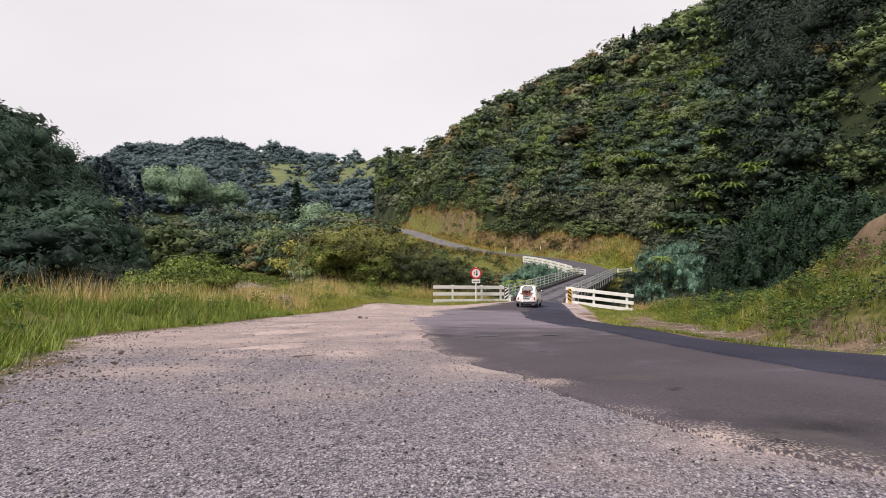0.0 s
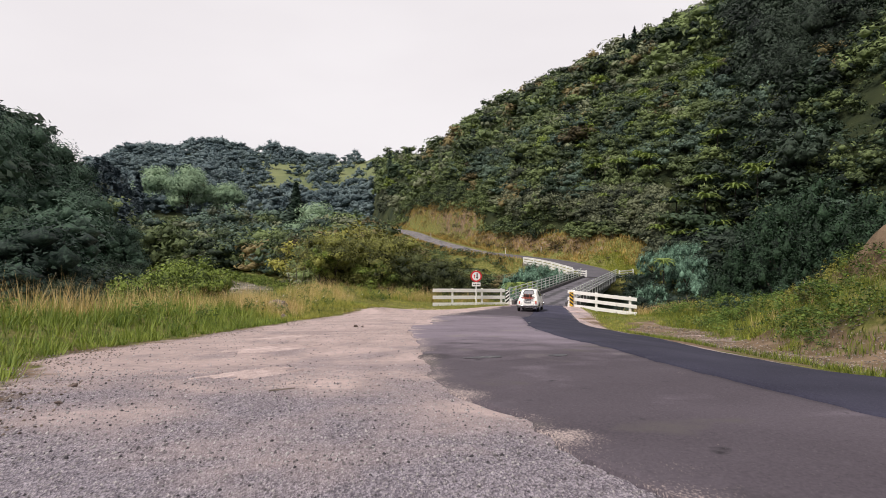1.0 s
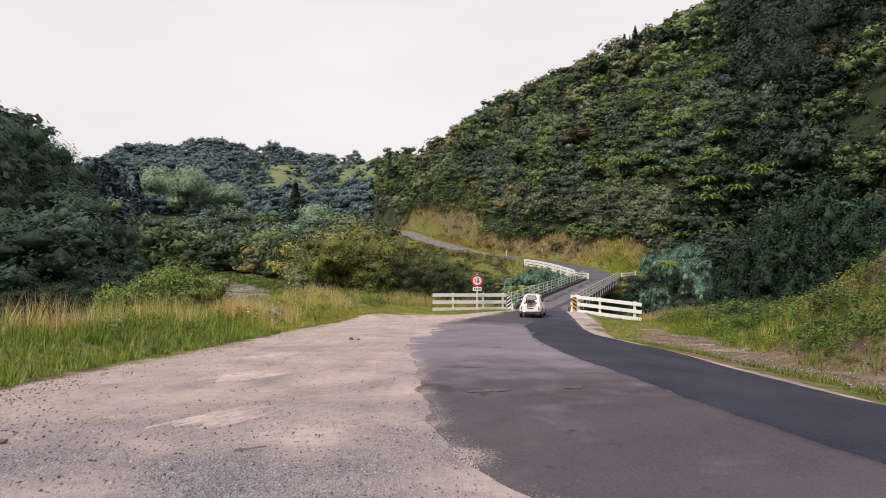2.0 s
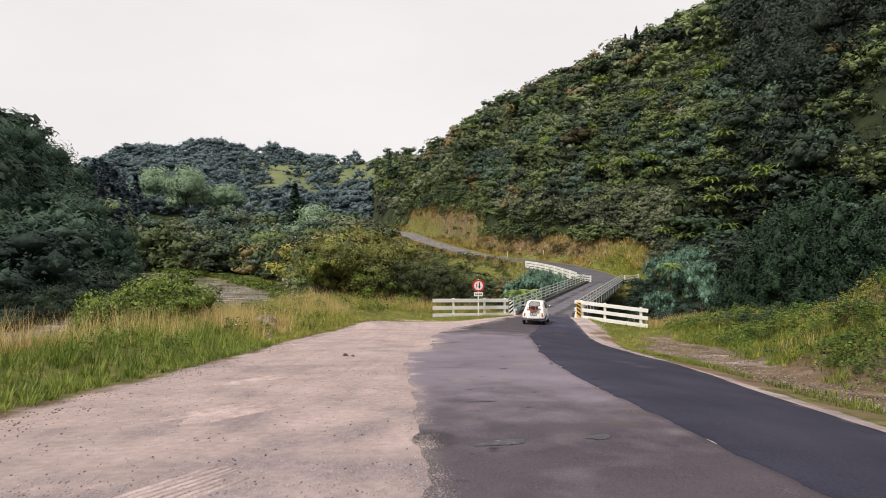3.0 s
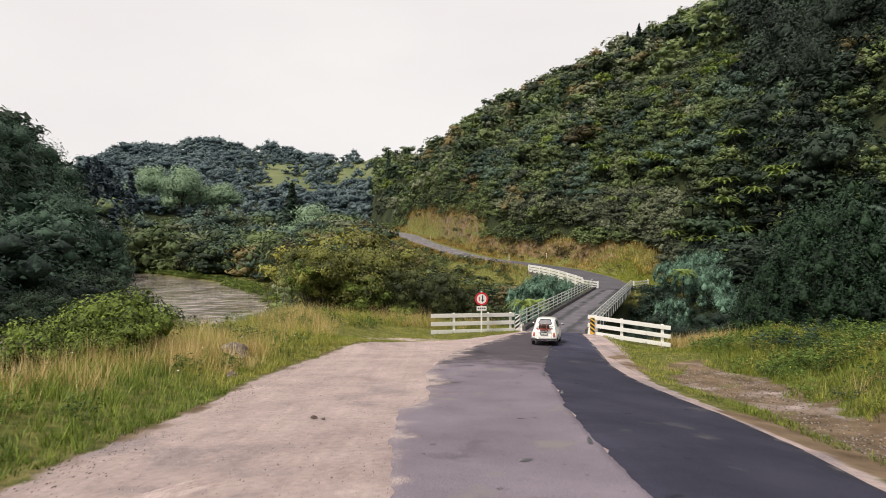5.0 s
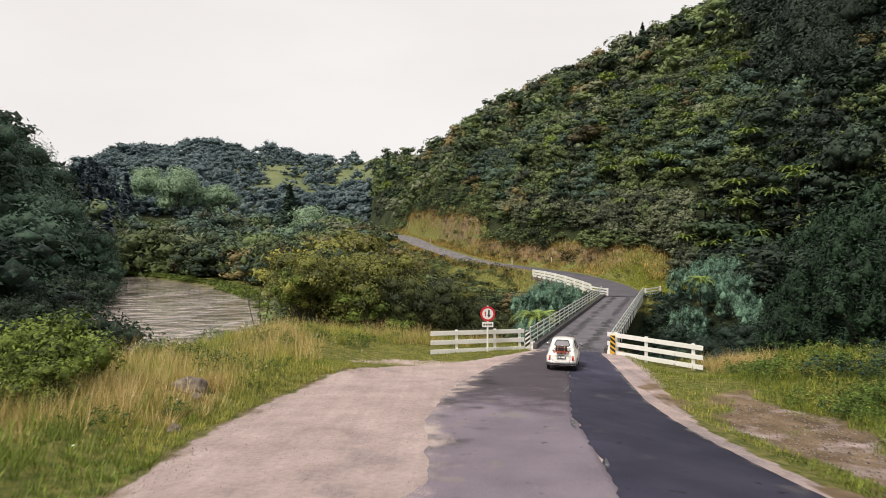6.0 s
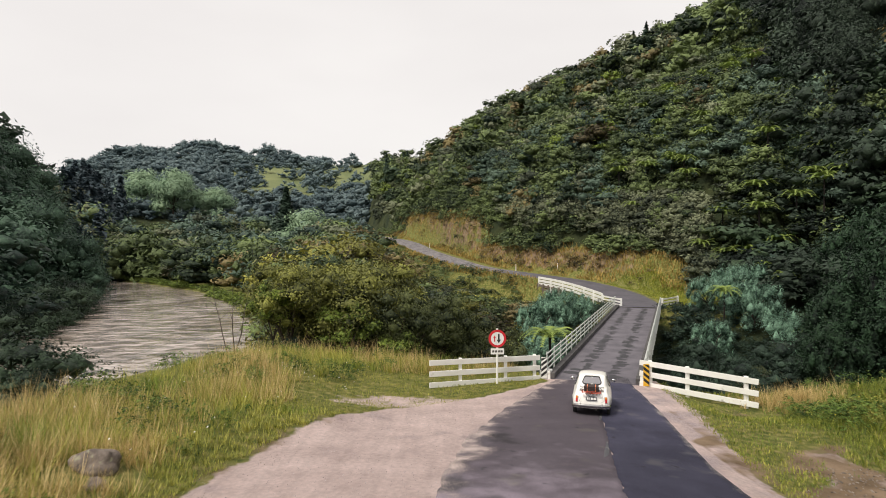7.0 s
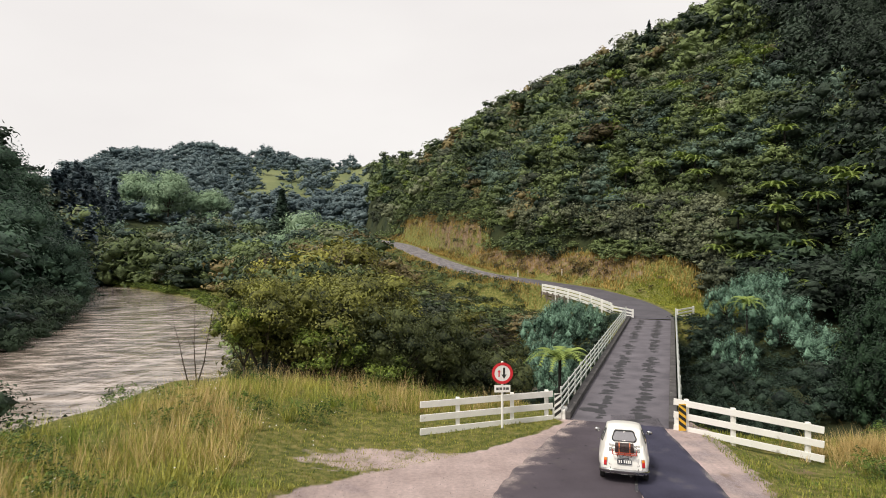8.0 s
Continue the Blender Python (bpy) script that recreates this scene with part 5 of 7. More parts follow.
# grey-green shrubs at both sides of the bridge
grove(plant("grey_green_shrub", "grey-green bushy shrub growing beside the bridge", "shrub", "shoots", TEAL, 6.4, 6.6, 70, 8500, 0.066, 45, 0.10, 7, corners=3),
      [(12.2, 82.5, 0.68, 0.3), (14.6, 84.5, 0.55, 0.3), (9.6, 77.5, 0.78, 0.3), (11.2, 79.5, 0.7, 0.3), (8.6, 70.0, 0.72, 0.4), (7.2, 65.0, 0.62, 0.4), (25.0, 76.0, 0.66, 0.3), (28.2, 78.5, 0.8, 0.3), (31.2, 80.5, 0.85, 0.3), (23.0, 70.0, 0.66, 0.5), (27.5, 72.0, 0.85, 0.4), (15.3, 82.6, 0.38, 0.2), (13.7, 79.6, 0.5, 0.3), (28.5, 66.5, 0.8, 0.4)], "grey-green shrubs by the bridge", 6)
# broadleaf trees on the right
grove(plant("broadleaf_tree", "tall bright green broadleaf tree at the foot of the hill", "tree", "shoots", GREEN, 11.0, 9.0, 80, 8000, 0.135, 46, 0.2, 8, corners=3),
      [(30.5, 57.5, 1.08, 0.4), (34.8, 59.5, 1.2, 0.4), (39.0, 57.5, 1.15, 0.4), (26.6, 58.5, 0.74, 0.4), (24.0, 55.0, 0.5, 0.3), (28.5, 54.0, 0.72, 0.3), (33.0, 54.5, 0.88, 0.3), (37.5, 53.0, 0.9, 0.3), (43.0, 56.5, 1.1, 0.4), (30.5, 63.5, 0.8, 0.4), (36.0, 68.0, 0.9, 0.4), (41.0, 77.0, 1.0, 0.5), (46.0, 79.0, 1.1, 0.5), (36.5, 74.0, 0.85, 0.5), (45.0, 68.0, 1.0, 0.4), (32.0, 50.0, 0.55, 0.3)], "broadleaf trees", 7)
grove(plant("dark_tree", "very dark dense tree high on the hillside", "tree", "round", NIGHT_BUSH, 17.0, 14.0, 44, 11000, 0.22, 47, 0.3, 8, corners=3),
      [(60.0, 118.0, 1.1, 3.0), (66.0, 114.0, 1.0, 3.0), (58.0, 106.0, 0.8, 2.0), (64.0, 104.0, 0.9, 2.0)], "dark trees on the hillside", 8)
grove(plant("riverside_tree", "tall dark leafy tree overhanging the far river bank", "tree", "round", BANK_TREE, 30.0, 20.0, 60, 8000, 0.31, 50, 0.5, 9, corners=3),
      [(-69.0, 124.0, 0.66, 0.5), (-67.0, 112.0, 0.52, 0.5), (-78.0, 134.0, 0.74, 0.5), (-74.0, 105.0, 0.6, 0.5), (-84.0, 118.0, 0.78, 0.5), (-65.0, 98.0, 0.5, 0.5), (-64.0, 128.0, 0.5, 0.5), (-92.0, 141.0, 0.84, 0.5), (-95.0, 154.0, 0.84, 0.5), (-97.0, 166.0, 0.84, 0.5), (-90.0, 130.0, 0.72, 0.5), (-86.0, 146.0, 0.7, 0.5), (-90.0, 162.0, 0.62, 0.5), (-84.0, 156.0, 0.56, 0.5)], "tall riverside trees", 12)
grove(plant("willow_tree", "pale green rounded willow across the river", "tree", "round", PALE, 26.0, 30.0, 34, 8000, 0.5, 48, 0.6, 6, corners=3),
      [(-121.0, 300.0, 0.95, 1.0), (-141.0, 312.0, 0.85, 0.0), (-46.0, 232.0, 0.86, -1.5), (-52.5, 240.0, 0.6, 0.3), (-106.0, 306.0, 0.7, 2.0)], "pale willows", 9)


def conifer(seed=51):
    r = np.random.default_rng(seed)
    thing = tagged(empty("conifer"), "dark pointed conifer rising above the riverside bush", "tree")
    part("trunk", rod((0, 0, -0.5), (0, 0, 15.5), 0.28, 0.04), BARK, thing)
    v, q, _ = conifer_cards(r, 2200, 0.03)
    arrays("crown", v * np.array([24.0, 24.0, 16.5]), np.arange(len(v)).reshape(-1, 3), CONIFER, np.full(len(v), 0.4), thing, q)
    return thing


set_down(conifer(), -56.5, 244.0, 1.5, 0.3, -5.5)


def tree_fern(seed=61):
    """A tree fern: slender trunk and a wheel of arching fronds, each with its pairs of leaflets."""
    r = np.random.default_rng(seed)
    thing = tagged(empty("tree_fern"), "tree fern with arching yellow-green fronds", "tree fern")
    part("trunk", rod((0, 0, -3.0), (0, 0, 2.6), 0.11, 0.07, 8), FERN_TRUNK, thing)
    base = Vector((0, 0, 2.6))
    for k in range(17):
        a = k * 6.283 / 17 + r.uniform(-0.15, 0.15)
        long, rise = r.uniform(1.5, 2.2), r.uniform(0.3, 0.85)
        spine = []
        for t in np.linspace(0, 1, 17):
            spine.append(base + Vector((math.cos(a) * long * t, math.sin(a) * long * t, rise * math.sin(2.3 * t) - 0.5 * t ** 2.4)))
        vs, fs = [tuple(p) for p in spine], []
        for i in range(1, 17):
            t = i / 16
            p, d = spine[i], (spine[i] - spine[i - 1]).normalized()
            side = d.cross(Vector((0, 0, 1))).normalized()
            w = 0.40 * math.sin(min(1, t * 1.1 + 0.12) * 2.9) * r.uniform(0.8, 1.1) + 0.03
            for sg in (-1, 1):
                tip = p + side * (sg * w) + d * (0.45 * w) + Vector((0, 0, -0.22 * w))
                n0 = len(vs)
                vs += [tuple(p + d * 0.02), tuple(p - d * 0.105), tuple(tip)]
                fs.append((n0, n0 + 1, n0 + 2) if sg > 0 else (n0 + 1, n0, n0 + 2))
            n0 = len(vs)
            vs += [tuple(p + side * 0.012), tuple(p - side * 0.012)]
            fs.append((i - 1, n0, n0 + 1))
        arrays("frond", vs, fs, FERN, np.full(len(vs), r.uniform(0.2, 0.95)), thing)
    return thing


fern_places = [(6.85, 57.0, 1.15, float(terrain_z(6.85, 57.0)) + 2.85), (37.4, 91.0, 1.25, -2.2), (38.3, 89.1, 1.2, -0.2), (35.6, 90.0, 1.1, -2.0), (41.0, 89.5, 1.35, -3.0), (43.6, 88.5, 1.35, -3.4), (46.0, 88.5, 1.3, -2.6), (33.6, 91.0, 1.0, -1.6), (36.0, 86.0, 0.9, -1.5), (25.05, 72.5, 1.0, float(terrain_z(25.05, 72.5)) + 0.62), (33.6, 78.0, 0.9, float(terrain_z(33.6, 78.0)) - 0.86), (29.0, 66.0, 0.8, -0.4), (48.5, 91.0, 1.2, -1.0), (31.4, 93.0, 1.1, -0.8), (34.4, 94.0, 1.25, -1.4), (38.2, 93.0, 1.3, -1.2), (44.6, 92.0, 1.3, -1.6), (47.4, 94.0, 1.35, -1.4), (50.6, 92.0, 1.3, -1.0)]
fr = random.Random(5)
for i in range(60):
    bear, far = radians(fr.uniform(12, 28)), fr.uniform(106, 150)
    fern_places.append((far * math.sin(bear), far * math.cos(bear), fr.uniform(0.9, 1.35), fr.uniform(-1.6, 0.2)))
grove(tree_fern(), fern_places, "tree ferns", 10)


def bare_sapling(seed=66):
    """A leafless young tree: forked thin stems."""
    r = random.Random(seed)
    thing = tagged(empty("bare_sapling"), "leafless grey sapling standing in the bank grass", "sapling")
    for k in range(3):
        lean = Vector((r.uniform(-0.25, 0.25), r.uniform(-0.2, 0.2), 1))
        a, bm = Vector((0.08 * k - 0.08, 0, -0.3)), bmesh.new()
        for j in range(5):
            c = a + lean * 0.62 + Vector((r.uniform(-0.07, 0.07), r.uniform(-0.07, 0.07), 0))
            rod(a, c, 0.034 - 0.006 * j, 0.028 - 0.006 * j, 6, bm)
            if j > 1:
                rod(c, c + Vector((r.uniform(-0.45, 0.45), r.uniform(-0.4, 0.4), r.uniform(0.25, 0.5))), 0.012, 0.004, 5, bm)
            a = c
        part("stem", bm, BARK, thing)
    return thing


set_down(bare_sapling(), -11.4, 50.0, 1.25)


def flax_bush(seed=67):
    """A fan of long stiff leaves, arching out at their tips."""
    r = np.random.default_rng(seed)
    thing = tagged(empty("flax_bush"), "dark green flax bush with long arching leaves", "flax", "flax bushes")
    for k in range(34):
        a, long, bow = r.uniform(0, 6.28), r.uniform(1.1, 1.9), r.uniform(0.25, 0.9)
        side, v = (-math.sin(a) * 0.035, math.cos(a) * 0.035), []
        for t in np.linspace(0, 1, 6):
            o, h = bow * long * (0.25 * t + 0.75 * t ** 2.4), long * (t - 0.35 * bow * t ** 3)
            w = 1.0 - 0.95 * t ** 3
            v += [(o * math.cos(a) + s * side[0] * w, o * math.sin(a) + s * side[1] * w, h) for s in (-1, 1)]
        arrays("blade", v, [(2 * i, 2 * i + 1, 2 * i + 3, 2 * i + 2) for i in range(5)], FLAX, np.full(12, r.uniform(0, 1)), thing)
    return thing


grove(flax_bush(), [(1.0, 52.5, 1.1, 0.1), (3.2, 52.0, 0.9, 0.1), (-3.4, 51.6, 0.85, 0.1), (-0.6, 51.0, 0.7, 0.1)], "flax bushes", 14)


# ---- grass ----
def blades(name, x, y, high, wide, mat, label, r, lean=0.35, tone_size=2.0, tone=None, spread=0.0):
    """Single blades of grass; spread: how far each stands from its tussock's middle, leaning away from it."""
    n = len(x)
    a = r.uniform(0, 6.28, n)
    if spread:
        off = spread * np.abs(r.normal(0, 1, n))
        x, y = x + off * np.cos(a), y + off * np.sin(a)
    z = terrain_z(x, y)
    bend = np.stack([np.cos(a), np.sin(a)], 1) * (high * lean * r.uniform(0.2, 1.2, n))[:, None]
    side = np.stack([-np.sin(a), np.cos(a)], 1) * (wide * r.uniform(0.6, 1.3, n))[:, None]
    foot = np.stack([x, y, z - 0.03], 1)
    mid = np.c_[foot[:, :2] + 0.35 * bend, foot[:, 2] + 0.6 * high]
    tip = np.c_[foot[:, :2] + bend, foot[:, 2] + high]
    s3 = np.c_[side, np.zeros(n)]
    v = np.stack([foot - s3, tip, foot + s3], 1).reshape(-1, 3) if spread else np.stack([foot, mid + s3, tip, mid - s3], 1).reshape(-1, 3)
    if tone is None:
        tone = 0.5 + 0.3 * lump(x, y, tone_size, 4.0) + 0.3 * lump(x, y, 0.45, 2.0)
    tone = np.clip(tone + r.normal(0, 0.12, n), 0, 1)
    k = 3 if spread else 4
    return tagged(arrays(name, v, np.arange(n * k).reshape(-1, k), mat, np.repeat(tone, k)), label, "grass", kind="stuff")


def tussocks(name, x, y, high, count, wide, mat, label, r, lean=0.8, spread=0.10):
    """Grass that grows in clumps of count blades, each clump with its own height and tone."""
    high = high * r.uniform(0.55, 1.5, len(x))
    tone = np.clip(0.5 + 0.25 * lump(x, y, 2.2, 4.0) + r.normal(0, 0.24, len(x)), 0, 1)
    k = np.repeat(np.arange(len(x)), count)
    return blades(name, x[k], y[k], high[k] * r.uniform(0.5, 1.2, len(k)), wide + np.zeros(len(k)), mat, label, r, lean, tone=tone[k], spread=spread)


def verge_places(n, seed, left=True):
    r = np.random.default_rng(seed)
    y = 2 + 50 * r.uniform(0, 1, n) ** 0.9
    if left:
        edge = line_at(y, GRASS_LEFT)
        off = 0.1 + 15 * r.uniform(0, 1, n) ** 1.7
        x = edge - off - 0.25 * np.abs(lump(y, y * 0.7, 0.5, 2.0))
        keep = (x > river_right(y) - 1.0) & (terrain_z(x, y) > RIVER_Z + 0.1)
    else:
        edge = line_at(np.minimum(y, 44), SEAL_RIGHT)
        off = 1.1 + 13 * r.uniform(0, 1, n) ** 1.3
        x = edge + off
        s = (x - BRIDGE_A[0]) * BRIDGE_U[0] + (y - BRIDGE_A[1]) * BRIDGE_U[1]
        keep = (s < 5) & (in_drain(x, y) < 0.0)
    # mown strips beside the fences
    near = np.minimum(np.abs((y - 42.3) - 0.522 * (x + 0.65)) * 0.886 + 50 * (x < -1.2) + 50 * (x > 4.5), np.abs((y - 43.5) + 0.65 * (x - 8.45)) * 0.84 + 50 * (x < 8) + 50 * (x > 13))
    worn = (x > -5.5 + 1.5 * lump(x, y, 1.8, 3.0)) & (y > 36.0) & (y < 45.0) & (x < 6)
    off = np.where((near < 1.6) | worn, -0.9, off)
    keep &= np.hypot(x + 7.3, y - 29.1) > 0.95
    return x[keep], y[keep], off[keep], r


def earthy(x, y):
    """Bare earth: the slip in the bank and the foot of it beside the road."""
    slip = (x > 14.6 + 0.4 * lump(x, y, 0.9, 3.0)) & (x < 17.2) & (y < 26) & (lump(x, y, 1.2, 5.0) > -0.55)
    foot = (x < 11.6) & (y < 20) & (lump(x, y, 1.1, 6.0) > 0.15)
    return slip | foot


x, y, off, r = verge_places(30000, 71)
tall = np.clip(0.10 + 0.08 * off, 0.06, 0.36) * r.uniform(0.5, 1.3, len(x)) * (1 + 0.35 * lump(x, y, 0.8, 7.0))
lush = (y < 24 + 4 * lump(x, y, 3.0, 2.0)) & (off < 3.5)
blades("verge_grass", x[lush], y[lush], tall[lush], 0.010 + 0 * x[lush], LUSH, "lush bright green grass at the edge of the lay-by", r, 0.8)
blades("verge_grass", x[~lush], y[~lush], tall[~lush], 0.010 + 0 * x[~lush], GRASS_GREEN, "lush green grass on the river-side verge", r, 0.8)
x, y, off, r = verge_places(6200, 76)
lush = (y < 25 + 5 * lump(x, y, 3.0, 2.0)) & (off < 3.8)
tall = np.clip(0.15 + 0.11 * off, 0.06, 0.55)
lush |= (lump(x, y, 1.5, 8.0) > 0.3) & (off > 0.5)
tussocks("verge_grass", x[lush], y[lush], tall[lush], 14, 0.009, LUSH, "tussocks of bright green grass at the edge of the lay-by", r)
tussocks("verge_grass", x[~lush], y[~lush], tall[~lush], 14, 0.009, GRASS_GREEN, "yellow-green tussocks on the river-side verge", r)
x, y, off, r = verge_places(6500, 72)
sel = (lump(x, y, 2.3, 1.5) > np.interp(y, [0, 14, 20, 26, 40], [0.0, 0.0, 0.0, 0.05, 0.1]) + np.where(off < 1.2, 0.25, 0)) & (off > np.interp(y, [8, 16, 26], [3.2, 2.4, 0.6]))
x, y, off = x[sel], y[sel], off[sel]
tussocks("dry_grass", x, y, np.clip(0.28 + 0.15 * off, 0.2, 0.8), 13, 0.0065, GRASS_DRY, "tall straw-coloured seeding grass along the river bank", r, 0.75, 0.14)
x, y, off, r = verge_places(2600, 78)
sel = (np.abs(x + 9.3 - 0.05 * (y - 20)) < 1.8 + 0.6 * lump(x, y, 1.5, 3.0)) & (y > 8) & (y < 49) & (off > 0.5)
x, y = x[sel], y[sel]
tussocks("dry_grass", x, y, 0.62 + 0 * x, 12, 0.008, GRASS_DRY, "pale seed-heads of tall grass on the crest of the bank", r, 0.6, 0.16)
x, y, off, r = verge_places(42000, 73, False)
tall = np.clip(0.07 + 0.03 * off, 0.07, 0.35) * r.uniform(0.5, 1.4, len(x)) * (1 + 0.4 * lump(x, y, 0.7, 7.0))
sel = (lump(x, y, 1.7, 3.0) > -0.3) & ((y < 26) | (off > 4.5)) & ~earthy(x, y)
blades("verge_grass", x[sel], y[sel], tall[sel], 0.013 + 0 * x[sel], VERGE_GREEN, "green grass and weeds on the hill-side verge", r, 0.5)
sel = (y >= 26) & (off <= 4.5) & (lump(x, y, 1.7, 3.0) > -0.5)
blades("verge_grass", x[sel], y[sel], tall[sel], 0.011 + 0 * x[sel], GRASS_GREEN, "short yellowish grass on the level verge by the bridge", r, 0.5)
x, y, off, r = verge_places(3600, 77, False)
sel = (off > np.interp(y, [24, 27], [0.0, 4.6])) & ~earthy(x, y)
x, y, off = x[sel], y[sel], off[sel]
tussocks("verge_grass", x, y, np.clip(0.12 + 0.03 * off, 0.1, 0.4), 14, 0.010, VERGE_GREEN, "tussocks of green grass and weeds on the hill-side bank", r, 0.7, 0.12)
x, y, off, r = verge_places(3200, 79, False)
sel = (lump(x, y, 1.9, 5.0) > -0.25) & (off > np.interp(y, [18, 24, 36], [1.6, 3.2, 4.6])) & ~earthy(x, y)
x, y, off = x[sel], y[sel], off[sel]
tussocks("verge_grass", x, y, np.clip(0.12 + 0.035 * off, 0.1, 0.38), 13, 0.009, BEND_GRASS, "yellow-green seeding grass on the hill-side bank", r, 0.8, 0.14)
x, y, off, r = verge_places(900, 74, False)
sel = (lump(x, y, 2.1, 7.0) > 0.2) & (off > 4.5) & (y < 27) & ~earthy(x, y)
x, y, off = np.r_[x[sel], r.normal(14.2, 0.9, 170)], np.r_[y[sel], r.normal(41.8, 0.7, 170)], np.r_[off[sel], np.full(170, 5.5)]
tussocks("dry_grass", x, y, np.clip(0.2 + 0.06 * off, 0.15, 0.6), 14, 0.008, GRASS_DRY, "dry straw-coloured grass on the hill-side bank", r, 0.7, 0.12)
for n, seed, x0, x1, y0, y1, mat, words in ((16000, 81, -6.5, 4.6, 36.0, 46.5, GRASS_GREEN, "short yellow-green grass round the river-side fence"), (17000, 82, 8.0, 15.0, 22.0, 44.5, LUSH, "short green grass round the hill-side fence")):
    r = np.random.default_rng(seed)
    x, y = r.uniform(x0, x1, n), r.uniform(y0, y1, n)
    sand = np.hypot((x + 1.7) / 3.4, (y - 39.2) / 1.9)
    sel = np.where(x < 6, (x < line_at(y, GRASS_LEFT) - 0.1) & (r.uniform(0, 1, n) < np.clip(1.1 * sand - 0.25 + 0.5 * lump(x, y, 0.9, 4.0), 0, 1)), (x > line_at(y, SEAL_RIGHT) + 1.2) & ((in_drain(x, y) < 0.1) & (lump(x, y, 1.3, 6.0) > -0.4) | (lump(x, y, 0.75, 8.0) > 0.38)))
    x, y = x[sel], y[sel]
    blades("short_grass", x, y, 0.10 * r.uniform(0.4, 1.4, len(x)) * (1 + 0.4 * lump(x, y, 0.9, 2.0)), 0.011 + 0 * x, mat, words, r, 0.7)
# grass on the cut bank beside the far road
r = np.random.default_rng(75)
n = 250000
bx, by = r.uniform(-25, 36, n), r.uniform(80, 200, n)
bd, _, bs = along_far_road(bx, by)
green = green_bank(bx, by) & (bd + 1.6 * lump(bx, by, 1.7, 5.0) < np.interp(by, [82, 88, 95], [11, 7.5, 5.0]))
sel = (bd > 3.1) & ~green & (bd < 7.6 + np.interp(by, [88, 92, 98, 120], [0.0, 3.6, 2.4, 0.0])) & ((bs > 0) | (bd < 4.5) & (by > 101)) & (lump(bx, by, 1.6, 2.0) > -0.45)
blades("bank_grass", bx[sel], by[sel], 0.5 * r.uniform(0.4, 1.5, sel.sum()), 0.045 + 0 * bx[sel], BANK_GRASS, "golden dry grass on the cut bank above the far road", r, 0.6)
n = 42000
bx, by = r.uniform(19, 31, n), r.uniform(79, 100, n)
bd, _, bs = along_far_road(bx, by)
sel = (bd > 2.95) & green_bank(bx, by) & (bd + 1.6 * lump(bx, by, 1.7, 5.0) < np.interp(by, [82, 88, 95], [11.6, 8.3, 5.8]) + r.normal(0, 0.5, n))
bx, by, bd = bx[sel], by[sel], bd[sel]
blades("bank_grass", bx, by, np.clip(0.07 * (bd - 2.2), 0.12, 0.45) * r.uniform(0.5, 1.4, len(bx)), 0.035 + 0 * bx, BEND_GRASS, "short bright green grass on the slope outside the far bend", r, 0.7, 3.0)


# ---- bridge ----
def on_bridge(s, v, z):
    return Vector((BRIDGE_A[0] + s * BRIDGE_U[0] + v * BRIDGE_N[0], BRIDGE_A[1] + s * BRIDGE_U[1] + v * BRIDGE_N[1], z))


bridge = tagged(empty("bridge"), "single-lane road bridge with low steel side rails", "bridge")
bm = bmesh.new()
bar(on_bridge(0, 0, -0.14), on_bridge(BRIDGE_LONG, 0, -0.14), 4.1, 0.28, 0.01, bm)
part("deck", bm, DECK_SEAL, bridge)
for side in (-1, 1):
    part("beam", bar(on_bridge(0.2, side * 1.5, -0.62), on_bridge(BRIDGE_LONG - 0.2, side * 1.5, -0.62), 0.35, 0.68), DARK_STEEL, bridge)
    part("kerb", bar(on_bridge(0, side * 1.91, 0.13), on_bridge(BRIDGE_LONG, side * 1.91, 0.13), 0.30, 0.26, 0.03), KERB, bridge)
    for k in range(4):
        part("rail", bar(on_bridge(0, side * 2.14, 0.38 + 0.235 * k), on_bridge(BRIDGE_LONG, side * 2.14, 0.38 + 0.235 * k), 0.05, 0.06, 0.01), GALV, bridge)
    for k in range(20):
        s = 0.4 + k * (BRIDGE_LONG - 0.8) / 19
        part("post", bar(on_bridge(s - 0.04, side * 2.19, 0.44), on_bridge(s + 0.04, side * 2.19, 0.44), 0.05, 1.4, 0.008), GALV, bridge)


def fence(name, a, b, top_a, top_b, posts, label, rails=3, high=1.15, board=0.225):
    thing = tagged(empty(name, pose(a[0], a[1], 0)), label, "fence")
    inv = thing.matrix_world.inverted()
    A, B = Vector((a[0], a[1], top_a)), Vector((b[0], b[1], top_b))
    for k in range(rails):
        drop = Vector((0, 0, board / 2 + k * (high - board) / max(rails - 1, 1)))
        ob = part("rail", bar(inv @ (A - drop), inv @ (B - drop), 0.05, board, 0.008), WHITE_PAINT, thing)
    side = Vector(((B - A).y, -(B - A).x, 0)).normalized() * -0.095
    for f in posts:
        p = A.lerp(B, f) + side
        g = float(terrain_z(p.x, p.y)) - 0.3
        part("post", box(0.14, 0.14, p.z + 0.03 - g, inv @ Vector((p.x, p.y, (p.z + 0.03 + g) / 2)), 0.012), WHITE_PAINT, thing)
    return thing


fence("sight_rail_fence", (-0.65, 42.3), (4.33, 44.9), 1.27, 1.06, (0.27, 0.68, 0.96), "white-painted three-rail timber fence beside the bridge end")
fence("sight_rail_fence", (8.45, 43.5), (12.35, 40.95), 1.10, 0.78, (0.09, 0.42, 0.90), "white-painted three-rail timber fence flaring from the bridge end")


